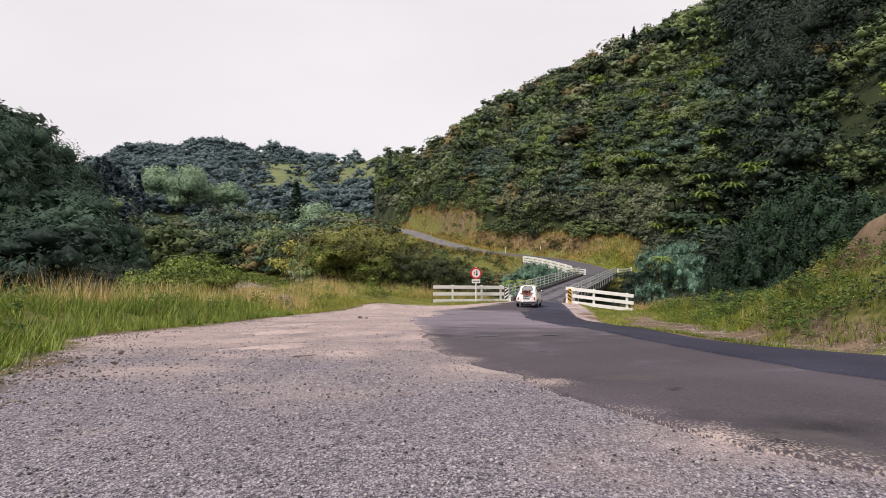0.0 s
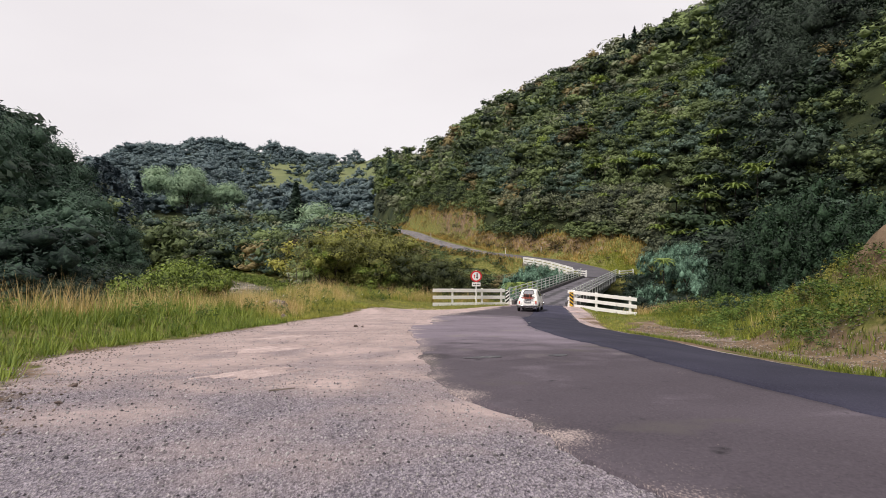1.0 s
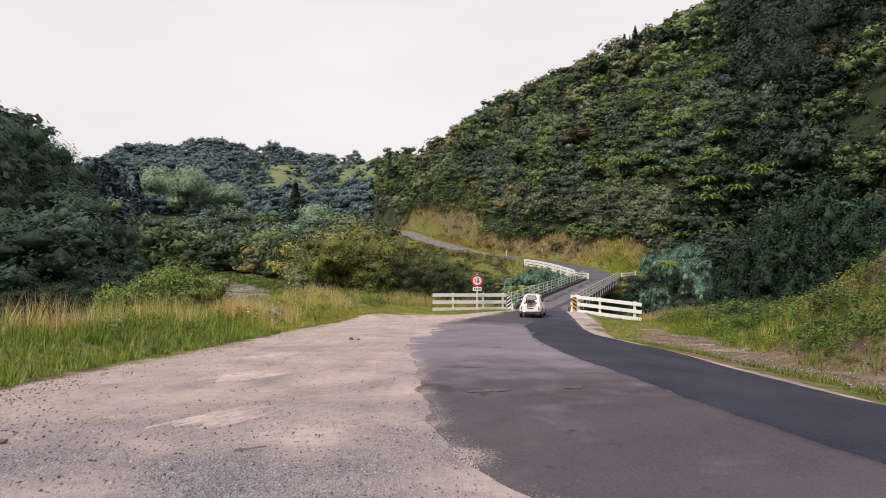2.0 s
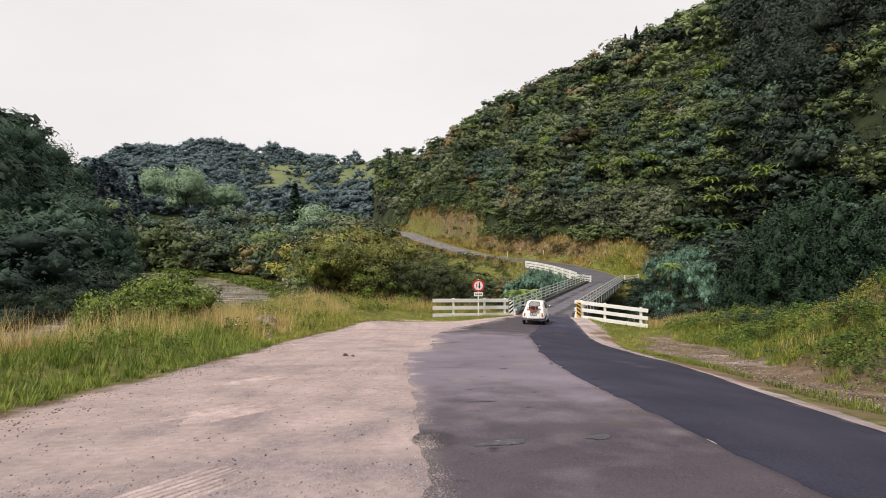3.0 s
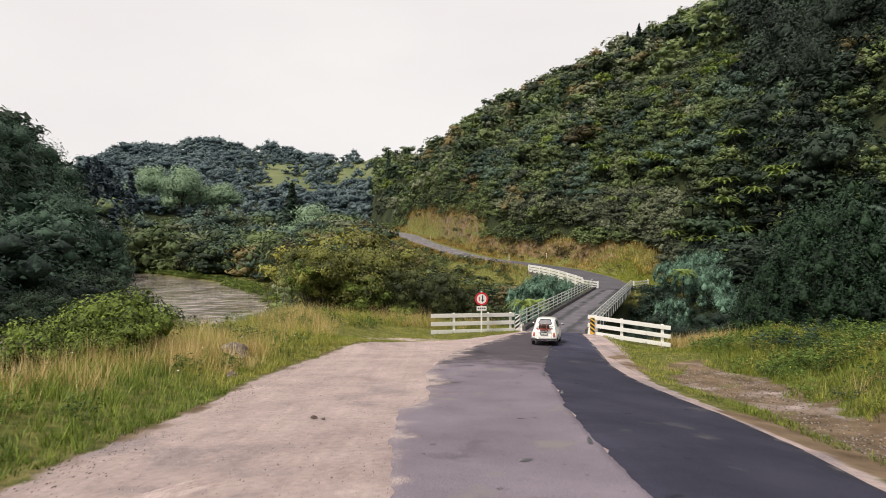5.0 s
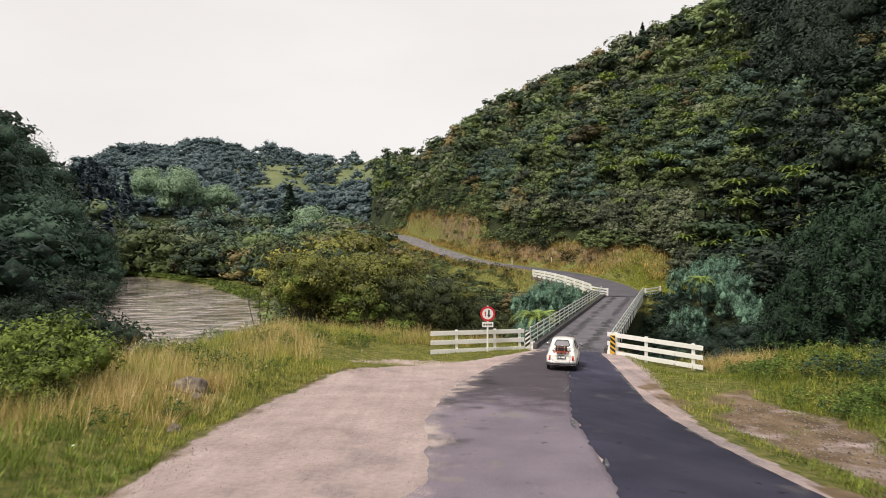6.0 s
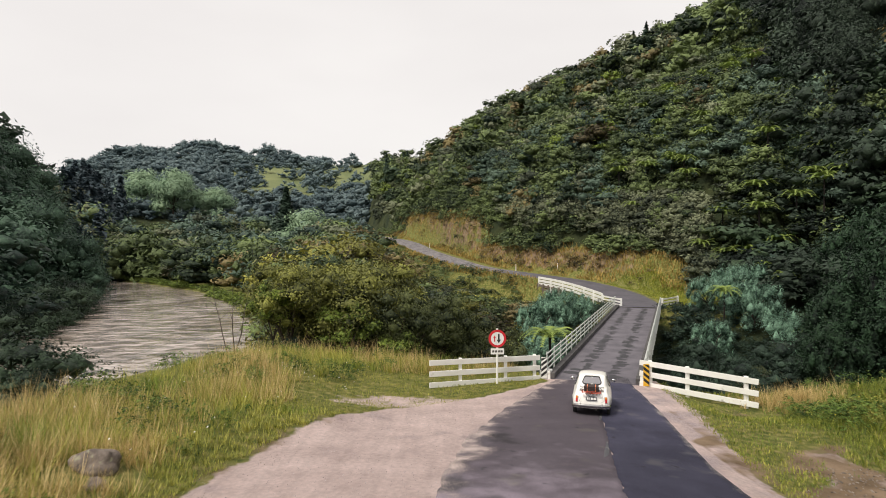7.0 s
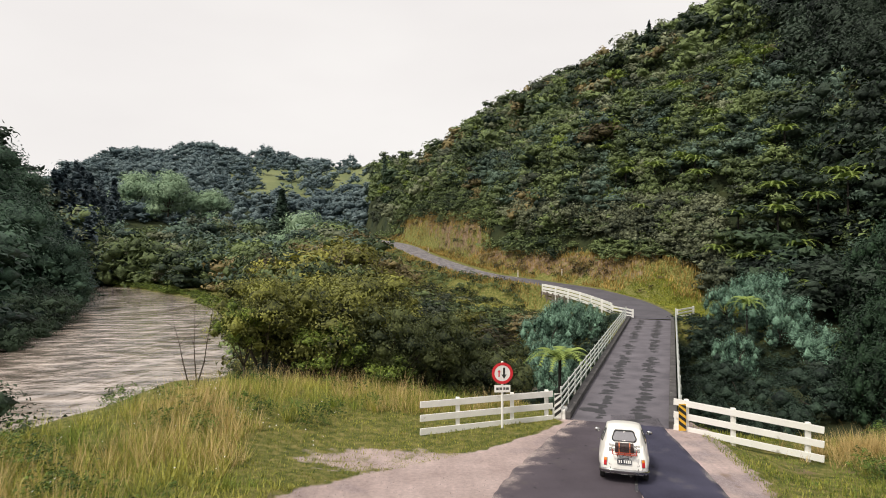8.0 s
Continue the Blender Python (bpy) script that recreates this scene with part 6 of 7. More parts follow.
# ---- small structures by the bridge ----
def striped_board(name, at, facing, lean, base, stripe, label):
    """A hazard board with slanting stripes, on a short post."""
    thing = tagged(empty(name, pose(*at, 0, 0, facing)), label, "hazard marker")
    part("board", box(0.26, 0.02, 0.95, (0, 0, 0.55), 0.004), base, thing)
    for k in range(4):
        z0 = 0.12 + 0.24 * k
        bm = bmesh.new()
        pts = [(-0.128, z0), (0.128, z0 + 0.2 * lean), (0.128, z0 + 0.2 * lean + 0.13), (-0.128, z0 + 0.13)]
        if lean < 0:
            pts = [(-0.128, z0 + 0.2), (0.128, z0), (0.128, z0 + 0.13), (-0.128, z0 + 0.33)]
        pts = [(x, min(z, 1.02)) for x, z in pts]
        f = bm.faces.new([bm.verts.new((x, -0.012, z)) for x, z in pts])
        ext = bmesh.ops.extrude_face_region(bm, geom=[f])
        bmesh.ops.translate(bm, verts=[v for v in ext["geom"] if isinstance(v, bmesh.types.BMVert)], vec=(0, -0.004, 0))
        part("stripe", bm, stripe, thing)
    part("post", box(0.1, 0.1, 1.2, (0, 0.07, 0.35), 0.01), WHITE_PAINT, thing)
    return thing


pl, pr = on_bridge(-0.15, -2.22, 0), on_bridge(-0.3, 2.22, 0)
striped_board("hazard_board", (pl.x, pl.y, -0.05), 0, 1, WHITE_PAINT, BLACK, "black and white striped hazard board at the bridge end")
striped_board("hazard_board", (pr.x, pr.y, -0.05), 0, -1, YELLOW, BLACK, "yellow and black striped hazard board at the bridge end")
for p, side in ((pl, -1), (pr, 1)):
    blk = tagged(part("end_block", box(0.5, 0.6, 0.5, (0, 0, 0.15), 0.05), WHITE_PAINT), "low white-painted concrete block at the bridge end", "concrete block")
    q = on_bridge(0.25, side * 2.2, 0)
    blk.matrix_world = pose(q.x, q.y, -0.05, 0, 0, -20)


def disc(r, thick, y, bm=None, seg=40, inner=0.0):
    """A round plate, or a ring, facing -y."""
    bm = bm or bmesh.new()
    rows = []
    for rr, yy in (((inner, y), (inner, y - thick), (r, y - thick), (r, y)) if inner else ((r, y - thick), (r, y))):
        rows.append([bm.verts.new((rr * math.cos(6.28318 * i / seg), yy, rr * math.sin(6.28318 * i / seg))) for i in range(seg)])
    n = len(rows)
    for k in range(n if inner else n - 1):
        for i in range(seg):
            bm.faces.new((rows[k][i], rows[k][(i + 1) % seg], rows[(k + 1) % n][(i + 1) % seg], rows[(k + 1) % n][i]))
    if not inner:
        bm.faces.new(rows[0]), bm.faces.new(rows[1][::-1])
    bmesh.ops.recalc_face_normals(bm, faces=bm.faces[:])
    return bm


def arrow(length, shaft, head, up, x, y):
    bm = bmesh.new()
    sg = 1 if up else -1
    pts = [(-shaft, -length / 2), (shaft, -length / 2), (shaft, length / 2 - head), (head * 0.62, length / 2 - head), (0, length / 2), (-head * 0.62, length / 2 - head), (-shaft, length / 2 - head)]
    f = bm.faces.new([bm.verts.new((x + px, y, pz * sg)) for px, pz in pts])
    ext = bmesh.ops.extrude_face_region(bm, geom=[f])
    bmesh.ops.translate(bm, verts=[v for v in ext["geom"] if isinstance(v, bmesh.types.BMVert)], vec=(0, -0.003, 0))
    bmesh.ops.recalc_face_normals(bm, faces=bm.faces[:])
    return bm


def road_sign():
    sx, sy = 2.26, 43.38
    thing = tagged(empty("give_way_sign", pose(sx, sy, 0, 0, 0, 4)), "round red-rimmed give-way sign with two arrows on a white post", "road sign")
    g = float(terrain_z(sx, sy))
    part("post", rod((0, 0.03, g - 0.3), (0, 0.03, 2.45), 0.045, 0.045, 10), WHITE_PAINT, thing)
    face = part("face", disc(0.38, 0.012, 0.0), material("white_sign_face", (0.78, 0.78, 0.77), (0.84, 0.84, 0.83), 3, 0.4), thing)
    ring = part("rim", disc(0.385, 0.006, -0.013, None, 40, 0.285), RED, thing, "red ring")
    up = part("arrow", arrow(0.26, 0.022, 0.09, True, -0.12, -0.014), RED, thing, "small red arrow pointing up")
    down = part("arrow", arrow(0.40, 0.038, 0.15, False, 0.06, -0.014), BLACK, thing, "large black arrow pointing down")
    for ob in (face, ring, up, down):
        ob.location.z = 2.03
    part("plate", box(0.58, 0.012, 0.26, (0, -0.02, 1.48), 0.01), WHITE_PAINT, thing, "small white plate with faded lettering")
    for k, (x, w) in enumerate(((-0.18, 0.09), (-0.06, 0.10), (0.07, 0.08), (0.18, 0.10))):
        part("letter_bar", box(w, 0.004, 0.09, (x, -0.029, 1.48)), DARK_STEEL, thing)
    return thing


road_sign()


def far_fence(name, pts, label, rails=3, high=1.0, board=0.29):
    thing = tagged(empty(name, pose(pts[0][0], pts[0][1], 0)), label, "fence")
    inv = thing.matrix_world.inverted()
    for a, b in zip(pts, pts[1:]):
        A, B = Vector(a), Vector(b)
        for k in range(rails):
            d = Vector((0, 0, 0.1 + k * (high - 0.2) / (rails - 1)))
            part("rail", bar(inv @ (A - d), inv @ (B - d), 0.06, board, 0.008), WHITE_PAINT, thing)
    for p in pts:
        g = min(float(terrain_z(p[0], p[1])), p[2] - high) - 0.3
        part("post", box(0.16, 0.16, p[2] + 0.04 - g, inv @ Vector((p[0] - 0.1, p[1] - 0.05, (p[2] + 0.04 + g) / 2)), 0.012), WHITE_PAINT, thing)
    return thing


curve = [(12.9, 101.0, 2.05), (14.1, 98.4, 1.9), (15.1, 95.7, 1.72), (15.9, 92.9, 1.52), (16.5, 90.0, 1.32), (16.95, 87.2, 1.15), (17.25, 84.6, 1.0)]
far_fence("roadside_fence", curve, "white-painted rail fence round the outside of the far bend")
far_fence("roadside_fence", [(17.3, 84.3, 0.82), (18.1, 80.2, 0.82)], "short white-painted rail fence at the far bridge end", high=0.8, board=0.15)
far_fence("roadside_fence", [(22.2, 80.0, 0.85), (24.5, 82.0, 0.95)], "short white-painted rail fence at the far bridge end", high=0.8, board=0.15)

# timber facing under the outer end of the far fence
facing = tagged(empty("retaining_wall", pose(13.0, 100.6, 0)), "dark timber retaining wall on posts below the roadside fence", "retaining wall")
wall_a, wall_b = Vector((-0.2, 0.4, 0)), Vector((2.3, -5.2, 0))
for k in range(4):
    part("board", bar(wall_a + Vector((0, 0, 0.95 - 0.46 * k)), wall_b + Vector((0, 0, 0.45 - 0.46 * k)), 0.08, 0.30 - 0.05 * (k % 2), 0.01), TIMBER, facing)
for k in range(6):
    q = wall_a.lerp(wall_b, k / 5) + Vector((-0.10, -0.05, 0))
    part("post", box(0.17, 0.17, 3.2, (q.x, q.y, -0.35 - 0.08 * k), 0.015), TIMBER, facing)

# marker posts beside the far road
for x, y in ((16.9, 109.6), (-3.0, 158.0), (11.2, 113.6)):
    mp = tagged(empty("marker_post", pose(x, y, float(terrain_z(x, y)))), "slim white roadside marker post", "marker post", "marker posts")
    part("post", box(0.11, 0.05, 1.1, (0, 0, 0.45), 0.008), WHITE_PAINT, mp)
    part("reflector", box(0.07, 0.012, 0.12, (0, -0.03, 0.82), 0.003), YELLOW, mp)


def blotch(name, x, y, z, long, wide, turn, mat, r, lift=0.006, n=16, follow=False):
    """An uneven thin patch of tar on a road."""
    bm = bmesh.new()
    ring = []
    for i in range(n):
        a = 6.28318 * i / n
        k = 1 + 0.3 * (r.random() - 0.5) + 0.15 * math.sin(3 * a + turn * 9)
        u, w = long * k * math.cos(a), wide * k * math.sin(a)
        px, py = x + u * math.sin(turn) + w * math.cos(turn), y + u * math.cos(turn) - w * math.sin(turn)
        ring.append((px, py, (float(terrain_z(px, py)) + 0.024 if follow else z) + lift))
    cz = sum(p[2] for p in ring) / n
    c = bm.verts.new((x, y, cz + 0.002))
    vs = [bm.verts.new(p) for p in ring]
    for i in range(n):
        bm.faces.new((c, vs[(i + 1) % n], vs[i]))
    bmesh.ops.recalc_face_normals(bm, faces=bm.faces[:])
    for f in bm.faces:
        if f.normal.z < 0:
            f.normal_flip()
    return bm


pr_ = random.Random(12)
for col in (-0.82, 0.72):
    for k in range(86):
        s = 0.6 + k * 0.425 + pr_.uniform(-0.2, 0.2)
        if s > BRIDGE_LONG - 0.8 or pr_.random() < 0.10 + 0.25 * (math.sin(s * 0.9 + 3 * col) < -0.5):
            continue
        q = on_bridge(s, col + pr_.uniform(-0.16, 0.16), 0)
        part("tar_patch", blotch("tar_patch", q.x, q.y, 0.0, pr_.uniform(0.14, 0.34), pr_.uniform(0.14, 0.36), 0.35 + pr_.uniform(-0.25, 0.25), DECK_MARK, pr_, 0.004 + 0.0004 * (k % 3), n=14), DECK_MARK, bridge)
for s, v, l, w in ((1.7, -1.2, 0.34, 0.5), (1.3, 0.85, 0.3, 0.3), (2.6, -1.1, 0.22, 0.4)):
    q = on_bridge(s, v, 0)
    part("tar_patch", blotch("tar_patch", q.x, q.y, 0.0, l, w, 0.35, DECK_MARK, pr_, 0.0056, n=14), DECK_MARK, bridge)
for x, y, l, w, tn in ((0.56, 9.0, 0.42, 0.16, 1.2), (1.58, 9.25, 0.22, 0.14, 1.0), (2.45, 17.2, 0.45, 0.07, 0.15), (2.55, 14.7, 0.5, 0.06, 0.1), (3.0, 22.6, 0.7, 0.09, 0.2), (3.15, 26.4, 1.1, 0.10, 0.15), (4.3, 33.0, 1.4, 0.10, 0.28), (5.4, 37.8, 1.6, 0.14, 0.3), (1.2, 15.8, 0.2, 0.12, 0.9), (0.5, 11.4, 0.3, 0.08, 1.4)):
    tagged(part("tar_patch", blotch("tar_patch", x, y, 0, l * 0.65, w * 0.6, tn, PATCH, pr_, 0.004, follow=True), PATCH), "dark tar patch on the road seal", "tar patch", "tar patches")


# ---- stones ----
STONE = material("grey_brown_stone", (0.085, 0.066, 0.054), (0.24, 0.195, 0.165), 4.0, 0.9, 0.02, 20, object_space=True, spots=((0.30, 0.29, 0.20), 6.0, 0.6))


def stone(r, seed, rough=0.25, sub=3):
    bm = bmesh.new()
    bmesh.ops.create_icosphere(bm, subdivisions=sub, radius=1.0)
    for v in bm.verts:
        n1 = noise.noise(v.co * 1.3 + Vector((seed, 0, 0)))
        n2 = noise.noise(v.co * 3.4 + Vector((0, seed, 0)))
        v.co = v.co * r * (1 + rough * 2 * n1 + rough * 0.6 * n2)
        v.co.z *= 0.68
    return bm


for i, (x, y, r) in enumerate(((-7.4, 29.4, 0.44), (-6.9, 28.4, 0.2), (-6.15, 25.2, 0.16))):
    ob = tagged(part("boulder", stone(r, i * 3.7), STONE, smooth_faces=True), "weathered grey-brown boulder in the long grass", "rock", "boulders")
    ob.matrix_world = pose(x, y, float(terrain_z(x, y)) + 0.3 * r, 0, 0, 50 * i)
CLOD = material("earth_clod", (0.09, 0.065, 0.055), (0.19, 0.145, 0.125), 6, 0.95, 0.01, 40, object_space=True)
clods = ((-3.31, 6.48, 0.032), (-2.91, 5.59, 0.024), (-2.5, 19.1, 0.06), (-2.3, 19.0, 0.04), (0.7, 5.9, 0.02))
for i, (x, y, r) in enumerate(clods):
    ob = tagged(part("clod", stone(r, 20 + i * 1.3, 0.35, 2), CLOD), "small dark clod of earth on the gravel", "clod", "clods on the gravel")
    ob.matrix_world = pose(x, y, float(terrain_z(x, y)) + 0.35 * r, 0, 0, 70 * i)
st = tagged(part("stick", rod((0, 0, 0), (0.22, 0.06, 0.01), 0.008, 0.005, 6), TIMBER), "short dry stick lying on the gravel", "stick")
st.matrix_world = pose(-1.5, 6.3, float(terrain_z(-1.5, 6.3)) + 0.012)

# loose chips over the lay-by, small enough to stay joined
def chips(name, n, seed, xs, ys, size, mat, label, drain=False, edge=0.0):
    r = np.random.default_rng(seed)
    x, y = r.uniform(*xs, n), ys[0] + (ys[1] - ys[0]) * r.uniform(0, 1, n) ** 1.7
    keep = (x < line_at(y, SEAL_LEFT) + 0.25) & (x > line_at(y, GRASS_LEFT) - 0.4)
    if edge:
        keep = np.abs(x - line_at(y, GRASS_LEFT) - 0.1) < edge * (0.4 + 0.6 * r.uniform(0, 1, n) ** 2) * (lump(x, y, 1.1, 4.0) > -0.1)
    if drain:
        keep = in_drain(x, y, np.where(y < 20, 1.5, 0.1)) > 0.0
    x, y = x[keep], y[keep]
    n = len(x)
    z = terrain_z(x, y)
    s = size * r.uniform(0.5, 1.6, n)
    base = np.array([(1, 0, 0), (0, 1, 0), (-1, 0, 0), (0, -1, 0), (0, 0, 0.75), (0, 0, -0.6)], float)
    a = r.uniform(0, 6.28, n)
    b = base[None] * r.uniform(0.6, 1.3, (n, 6, 1)) * s[:, None, None]
    X = b[:, :, 0] * np.cos(a)[:, None] - b[:, :, 1] * np.sin(a)[:, None] + x[:, None]
    Y = b[:, :, 0] * np.sin(a)[:, None] + b[:, :, 1] * np.cos(a)[:, None] + y[:, None]
    Z = b[:, :, 2] + z[:, None] + s[:, None] * 0.25
    f = np.array([(0, 1, 4), (1, 2, 4), (2, 3, 4), (3, 0, 4), (1, 0, 5), (2, 1, 5), (3, 2, 5), (0, 3, 5)])
    faces = (np.arange(n)[:, None, None] * 6 + f[None]).reshape(-1, 3)
    ob = arrays(name, np.stack([X, Y, Z], -1).reshape(-1, 3), faces, mat, np.repeat(r.uniform(0, 1, n), 6))
    return tagged(ob, label, "gravel", kind="stuff")


CHIP = foliage("gravel_chips", (0.07, 0.065, 0.072), (0.62, 0.58, 0.59), far=0.9, rough=0.9, grain=0)
chips("loose_gravel", 26000, 81, (-5, 3.0), (0.6, 8.0), 0.0066, CHIP, "loose grey gravel chips scattered over the lay-by")
chips("loose_gravel", 9000, 82, (-6, 2.0), (4.0, 38.0), 0.0095, CHIP, "larger loose stones on the lay-by")


def scuffs(x, y, turn, count, long, seed):
    """Low ridges of loose stone pushed up side by side by a turning tyre."""
    r = np.random.default_rng(seed)
    v, f = [], []
    c, s_ = math.cos(radians(turn)), math.sin(radians(turn))
    for k in range(count):
        off, size = 0.085 * (k - count / 2), long * r.uniform(0.6, 1.1)
        start = r.uniform(-0.15, 0.15)
        for i, t in enumerate(np.linspace(0, 1, 9)):
            a, w = start + size * (t - 0.5), 0.03 * math.sin(3.1416 * min(1, t + 0.05)) * r.uniform(0.7, 1.2) + 0.004
            for side, up in ((-w, -0.004), (0.3 * w, 0.018 * r.uniform(0.6, 1.2)), (w, -0.004)):
                b = off + side + 0.12 * (t - 0.5) ** 2
                px, py = x + a * s_ + b * c, y + a * c - b * s_
                v.append((px, py, float(terrain_z(px, py)) + up))
            if i:
                n0 = len(v) - 6
                f += [(n0, n0 + 1, n0 + 4, n0 + 3), (n0 + 1, n0 + 2, n0 + 5, n0 + 4)]
    return tagged(arrays("tyre_scuff", v, f, SCUFF), "ridges of dusty gravel scuffed up by a tyre", "tyre marks", kind="stuff")


SCUFF = material("scuffed_gravel", (0.36, 0.28, 0.265), (0.62, 0.50, 0.48), 6.0, 0.95, 0.006, 60)
scuffs(-2.75, 10.9, 32, 9, 1.7, 3), scuffs(-2.0, 7.6, 24, 7, 1.3, 4), scuffs(-3.4, 14.2, 36, 6, 1.5, 5)

r = np.random.default_rng(92)
fx, fy = r.uniform(10, 22, 900), r.uniform(14, 40, 900)
keep = (fx > 10.5 + 0.06 * fy) & (lump(fx, fy, 1.3, 3.0) > 0.25)
fx, fy = fx[keep], fy[keep]
fv, _ = leaf_cards(r, np.stack([fx, fy, terrain_z(fx, fy) + r.uniform(0.2, 0.5, len(fx))], 1), np.tile((0.0, -0.3, 1.0), (len(fx), 1)), 0.028, 0.9)
tagged(arrays("yellow_flowers", fv, np.arange(len(fv)).reshape(-1, 4), material("yellow_petals", (0.62, 0.46, 0.03), (0.75, 0.60, 0.06), 5, 0.8)), "small yellow flowers among the hill-side weeds", "flowers", kind="stuff")

chips("drain_rubble", 6500, 83, (8.0, 12.5), (13.0, 33.0), 0.026, foliage("drain_stones", (0.11, 0.092, 0.078), (0.42, 0.36, 0.31), far=0.9, rough=0.9, grain=0), "broken stones and earth in the roadside drain", True)
chips("verge_rubble", 17000, 84, (-7.0, -1.0), (3.0, 36.0), 0.012, foliage("verge_stones", (0.085, 0.066, 0.055), (0.34, 0.28, 0.24), far=0.9, rough=0.9, grain=0), "earth crumbs and stones along the grass edge", edge=0.9)

# flowers in the long grass
r = np.random.default_rng(91)
fx, fy = r.uniform(-14, -3, 700), r.uniform(20, 48, 700)
keep = (fx < line_at(fy, GRASS_LEFT) - 0.6) & (lump(fx, fy, 0.9, 5.0) > 0.3)
fx, fy = fx[keep], fy[keep]
fz = terrain_z(fx, fy) + r.uniform(0.4, 0.85, len(fx))
fv, _ = leaf_cards(r, np.stack([fx, fy, fz], 1), np.tile((0.0, -0.3, 1.0), (len(fx), 1)), 0.022, 0.9)
tagged(arrays("daisies", fv, np.arange(len(fv)).reshape(-1, 4), material("white_petals", (0.7, 0.7, 0.66), (0.82, 0.82, 0.78), 5, 0.8)), "small white daisies among the long grass", "flowers", kind="stuff")


# ---- the car ----
CAR_PAINT = material("cream_white_car_paint", (0.90, 0.88, 0.84), (0.93, 0.915, 0.885), 1.5, 0.28, 0.0, 40, object_space=True, coat=0.6, fine=0.15)
CHROME = material("chrome", (0.42, 0.42, 0.42), (0.55, 0.55, 0.55), 5, 0.16, 0.0, 40, metal=1.0, object_space=True)
RUBBER = material("black_rubber", (0.012, 0.012, 0.012), (0.03, 0.03, 0.03), 8, 0.8, 0.002, 60, object_space=True)
UNDER = material("dark_underbody", (0.015, 0.014, 0.013), (0.04, 0.037, 0.034), 5, 0.85, object_space=True)
GLASS = material("dark_tinted_glass", (0.05, 0.055, 0.065), (0.09, 0.095, 0.11), 2, 0.06, 0.0, 40, object_space=True)
# opaque glass, lightened for the daylight seen through and on the window
REAR_GLASS = material("daylit_rear_glass", (0.20, 0.195, 0.215), (0.27, 0.265, 0.285), 2, 0.06, 0.0, 40, object_space=True, coat=0.8)
AMBER = material("amber_lens", (0.75, 0.22, 0.02), (0.85, 0.30, 0.03), 6, 0.25, object_space=True)
RED_LENS = material("red_lens", (0.50, 0.01, 0.02), (0.62, 0.02, 0.03), 6, 0.25, object_space=True)
PLATE = material("navy_number_plate", (0.012, 0.014, 0.03), (0.03, 0.034, 0.055), 6, 0.45, object_space=True)
RACK_RED = material("red_painted_rack", (0.45, 0.05, 0.025), (0.58, 0.09, 0.045), 8, 0.45, object_space=True)
WICKER = material("dark_brown_wicker", (0.020, 0.013, 0.014), (0.075, 0.045, 0.042), 30, 0.7, 0.004, 120, object_space=True)
LEATHER = material("orange_leather_strap", (0.50, 0.13, 0.05), (0.62, 0.19, 0.08), 12, 0.55, object_space=True)

# the car's outline along its length (from the rear axle, forward): top, half width at the waist, half width of the roof
CAR_Y = [-0.53, -0.50, -0.44, -0.34, -0.22, -0.12, 0.02, 0.16, 0.36, 0.75, 1.10, 1.30, 1.50, 1.70, 1.88, 2.08, 2.24, 2.34, 2.40]
CAR_TOP = [0.44, 0.60, 0.75, 0.87, 0.945, 0.99, 1.12, 1.225, 1.29, 1.325, 1.315, 1.27, 1.11, 0.93, 0.865, 0.79, 0.69, 0.57, 0.44]
CAR_HALF = [0.40, 0.50, 0.565, 0.605, 0.63, 0.64, 0.65, 0.655, 0.66, 0.66, 0.66, 0.655, 0.65, 0.64, 0.62, 0.58, 0.52, 0.44, 0.34]
CAR_ROOF = [0.30, 0.34, 0.37, 0.40, 0.415, 0.42, 0.43, 0.445, 0.46, 0.47, 0.47, 0.465, 0.45, 0.46, 0.44, 0.40, 0.35, 0.30, 0.22]
AXLES, WHEEL_R, ARCH_R = (0.0, 1.84), 0.265, 0.315


def car_section(y):
    """Half of the body's outline at y, from the roof's middle down to the floor's middle."""
    top, half, roof = np.interp(y, CAR_Y, CAR_TOP), np.interp(y, CAR_Y, CAR_HALF), np.interp(y, CAR_Y, CAR_ROOF)
    low = 0.22 + 0.06 * max(0, -y - 0.30) / 0.23 + 0.10 * max(0, y - 2.2) / 0.2
    cut = low
    for axle in AXLES:
        if abs(y - axle) < ARCH_R:
            cut = max(cut, 0.255 + math.sqrt(ARCH_R ** 2 - (y - axle) ** 2))
    g = float(smooth(np.float64(top), 0.90, 1.08))
    waist = min(0.86, top - 0.07)
    upper = [(0, top), (roof * 0.55, top - 0.012), (roof * 0.86, top - 0.04), (roof, top - 0.085 * (0.6 + 0.4 * g))]
    tuck = 0.05 + 0.085 * (1 - float(smooth(np.float64(y), -0.1, 0.6)))
    side = [(roof + (half - tuck - roof) * 0.55, waist + (top - 0.085 - waist) * 0.5), (half - tuck, waist + 0.02 * g)]
    z1 = max(0.70, cut + 0.03) if waist > 0.72 else max(waist - 0.05, cut + 0.02)
    z2, z3 = max(0.52, cut + 0.012), max(0.36, cut + 0.006)
    z1, z2, z3 = min(z1, waist - 0.01), min(z2, waist - 0.02), min(z3, waist - 0.03)
    flank = [(half - 0.4 * tuck, z1), (half + 0.012, max(min(z2, z1 - 0.004), cut)), (half + 0.006, max(min(z3, z2 - 0.004), cut)), (half - 0.02, min(cut, waist - 0.04)), (half - 0.14, min(cut, waist - 0.04) + 0.01), (0, min(cut, waist - 0.04) + 0.01)]
    return upper + side + flank


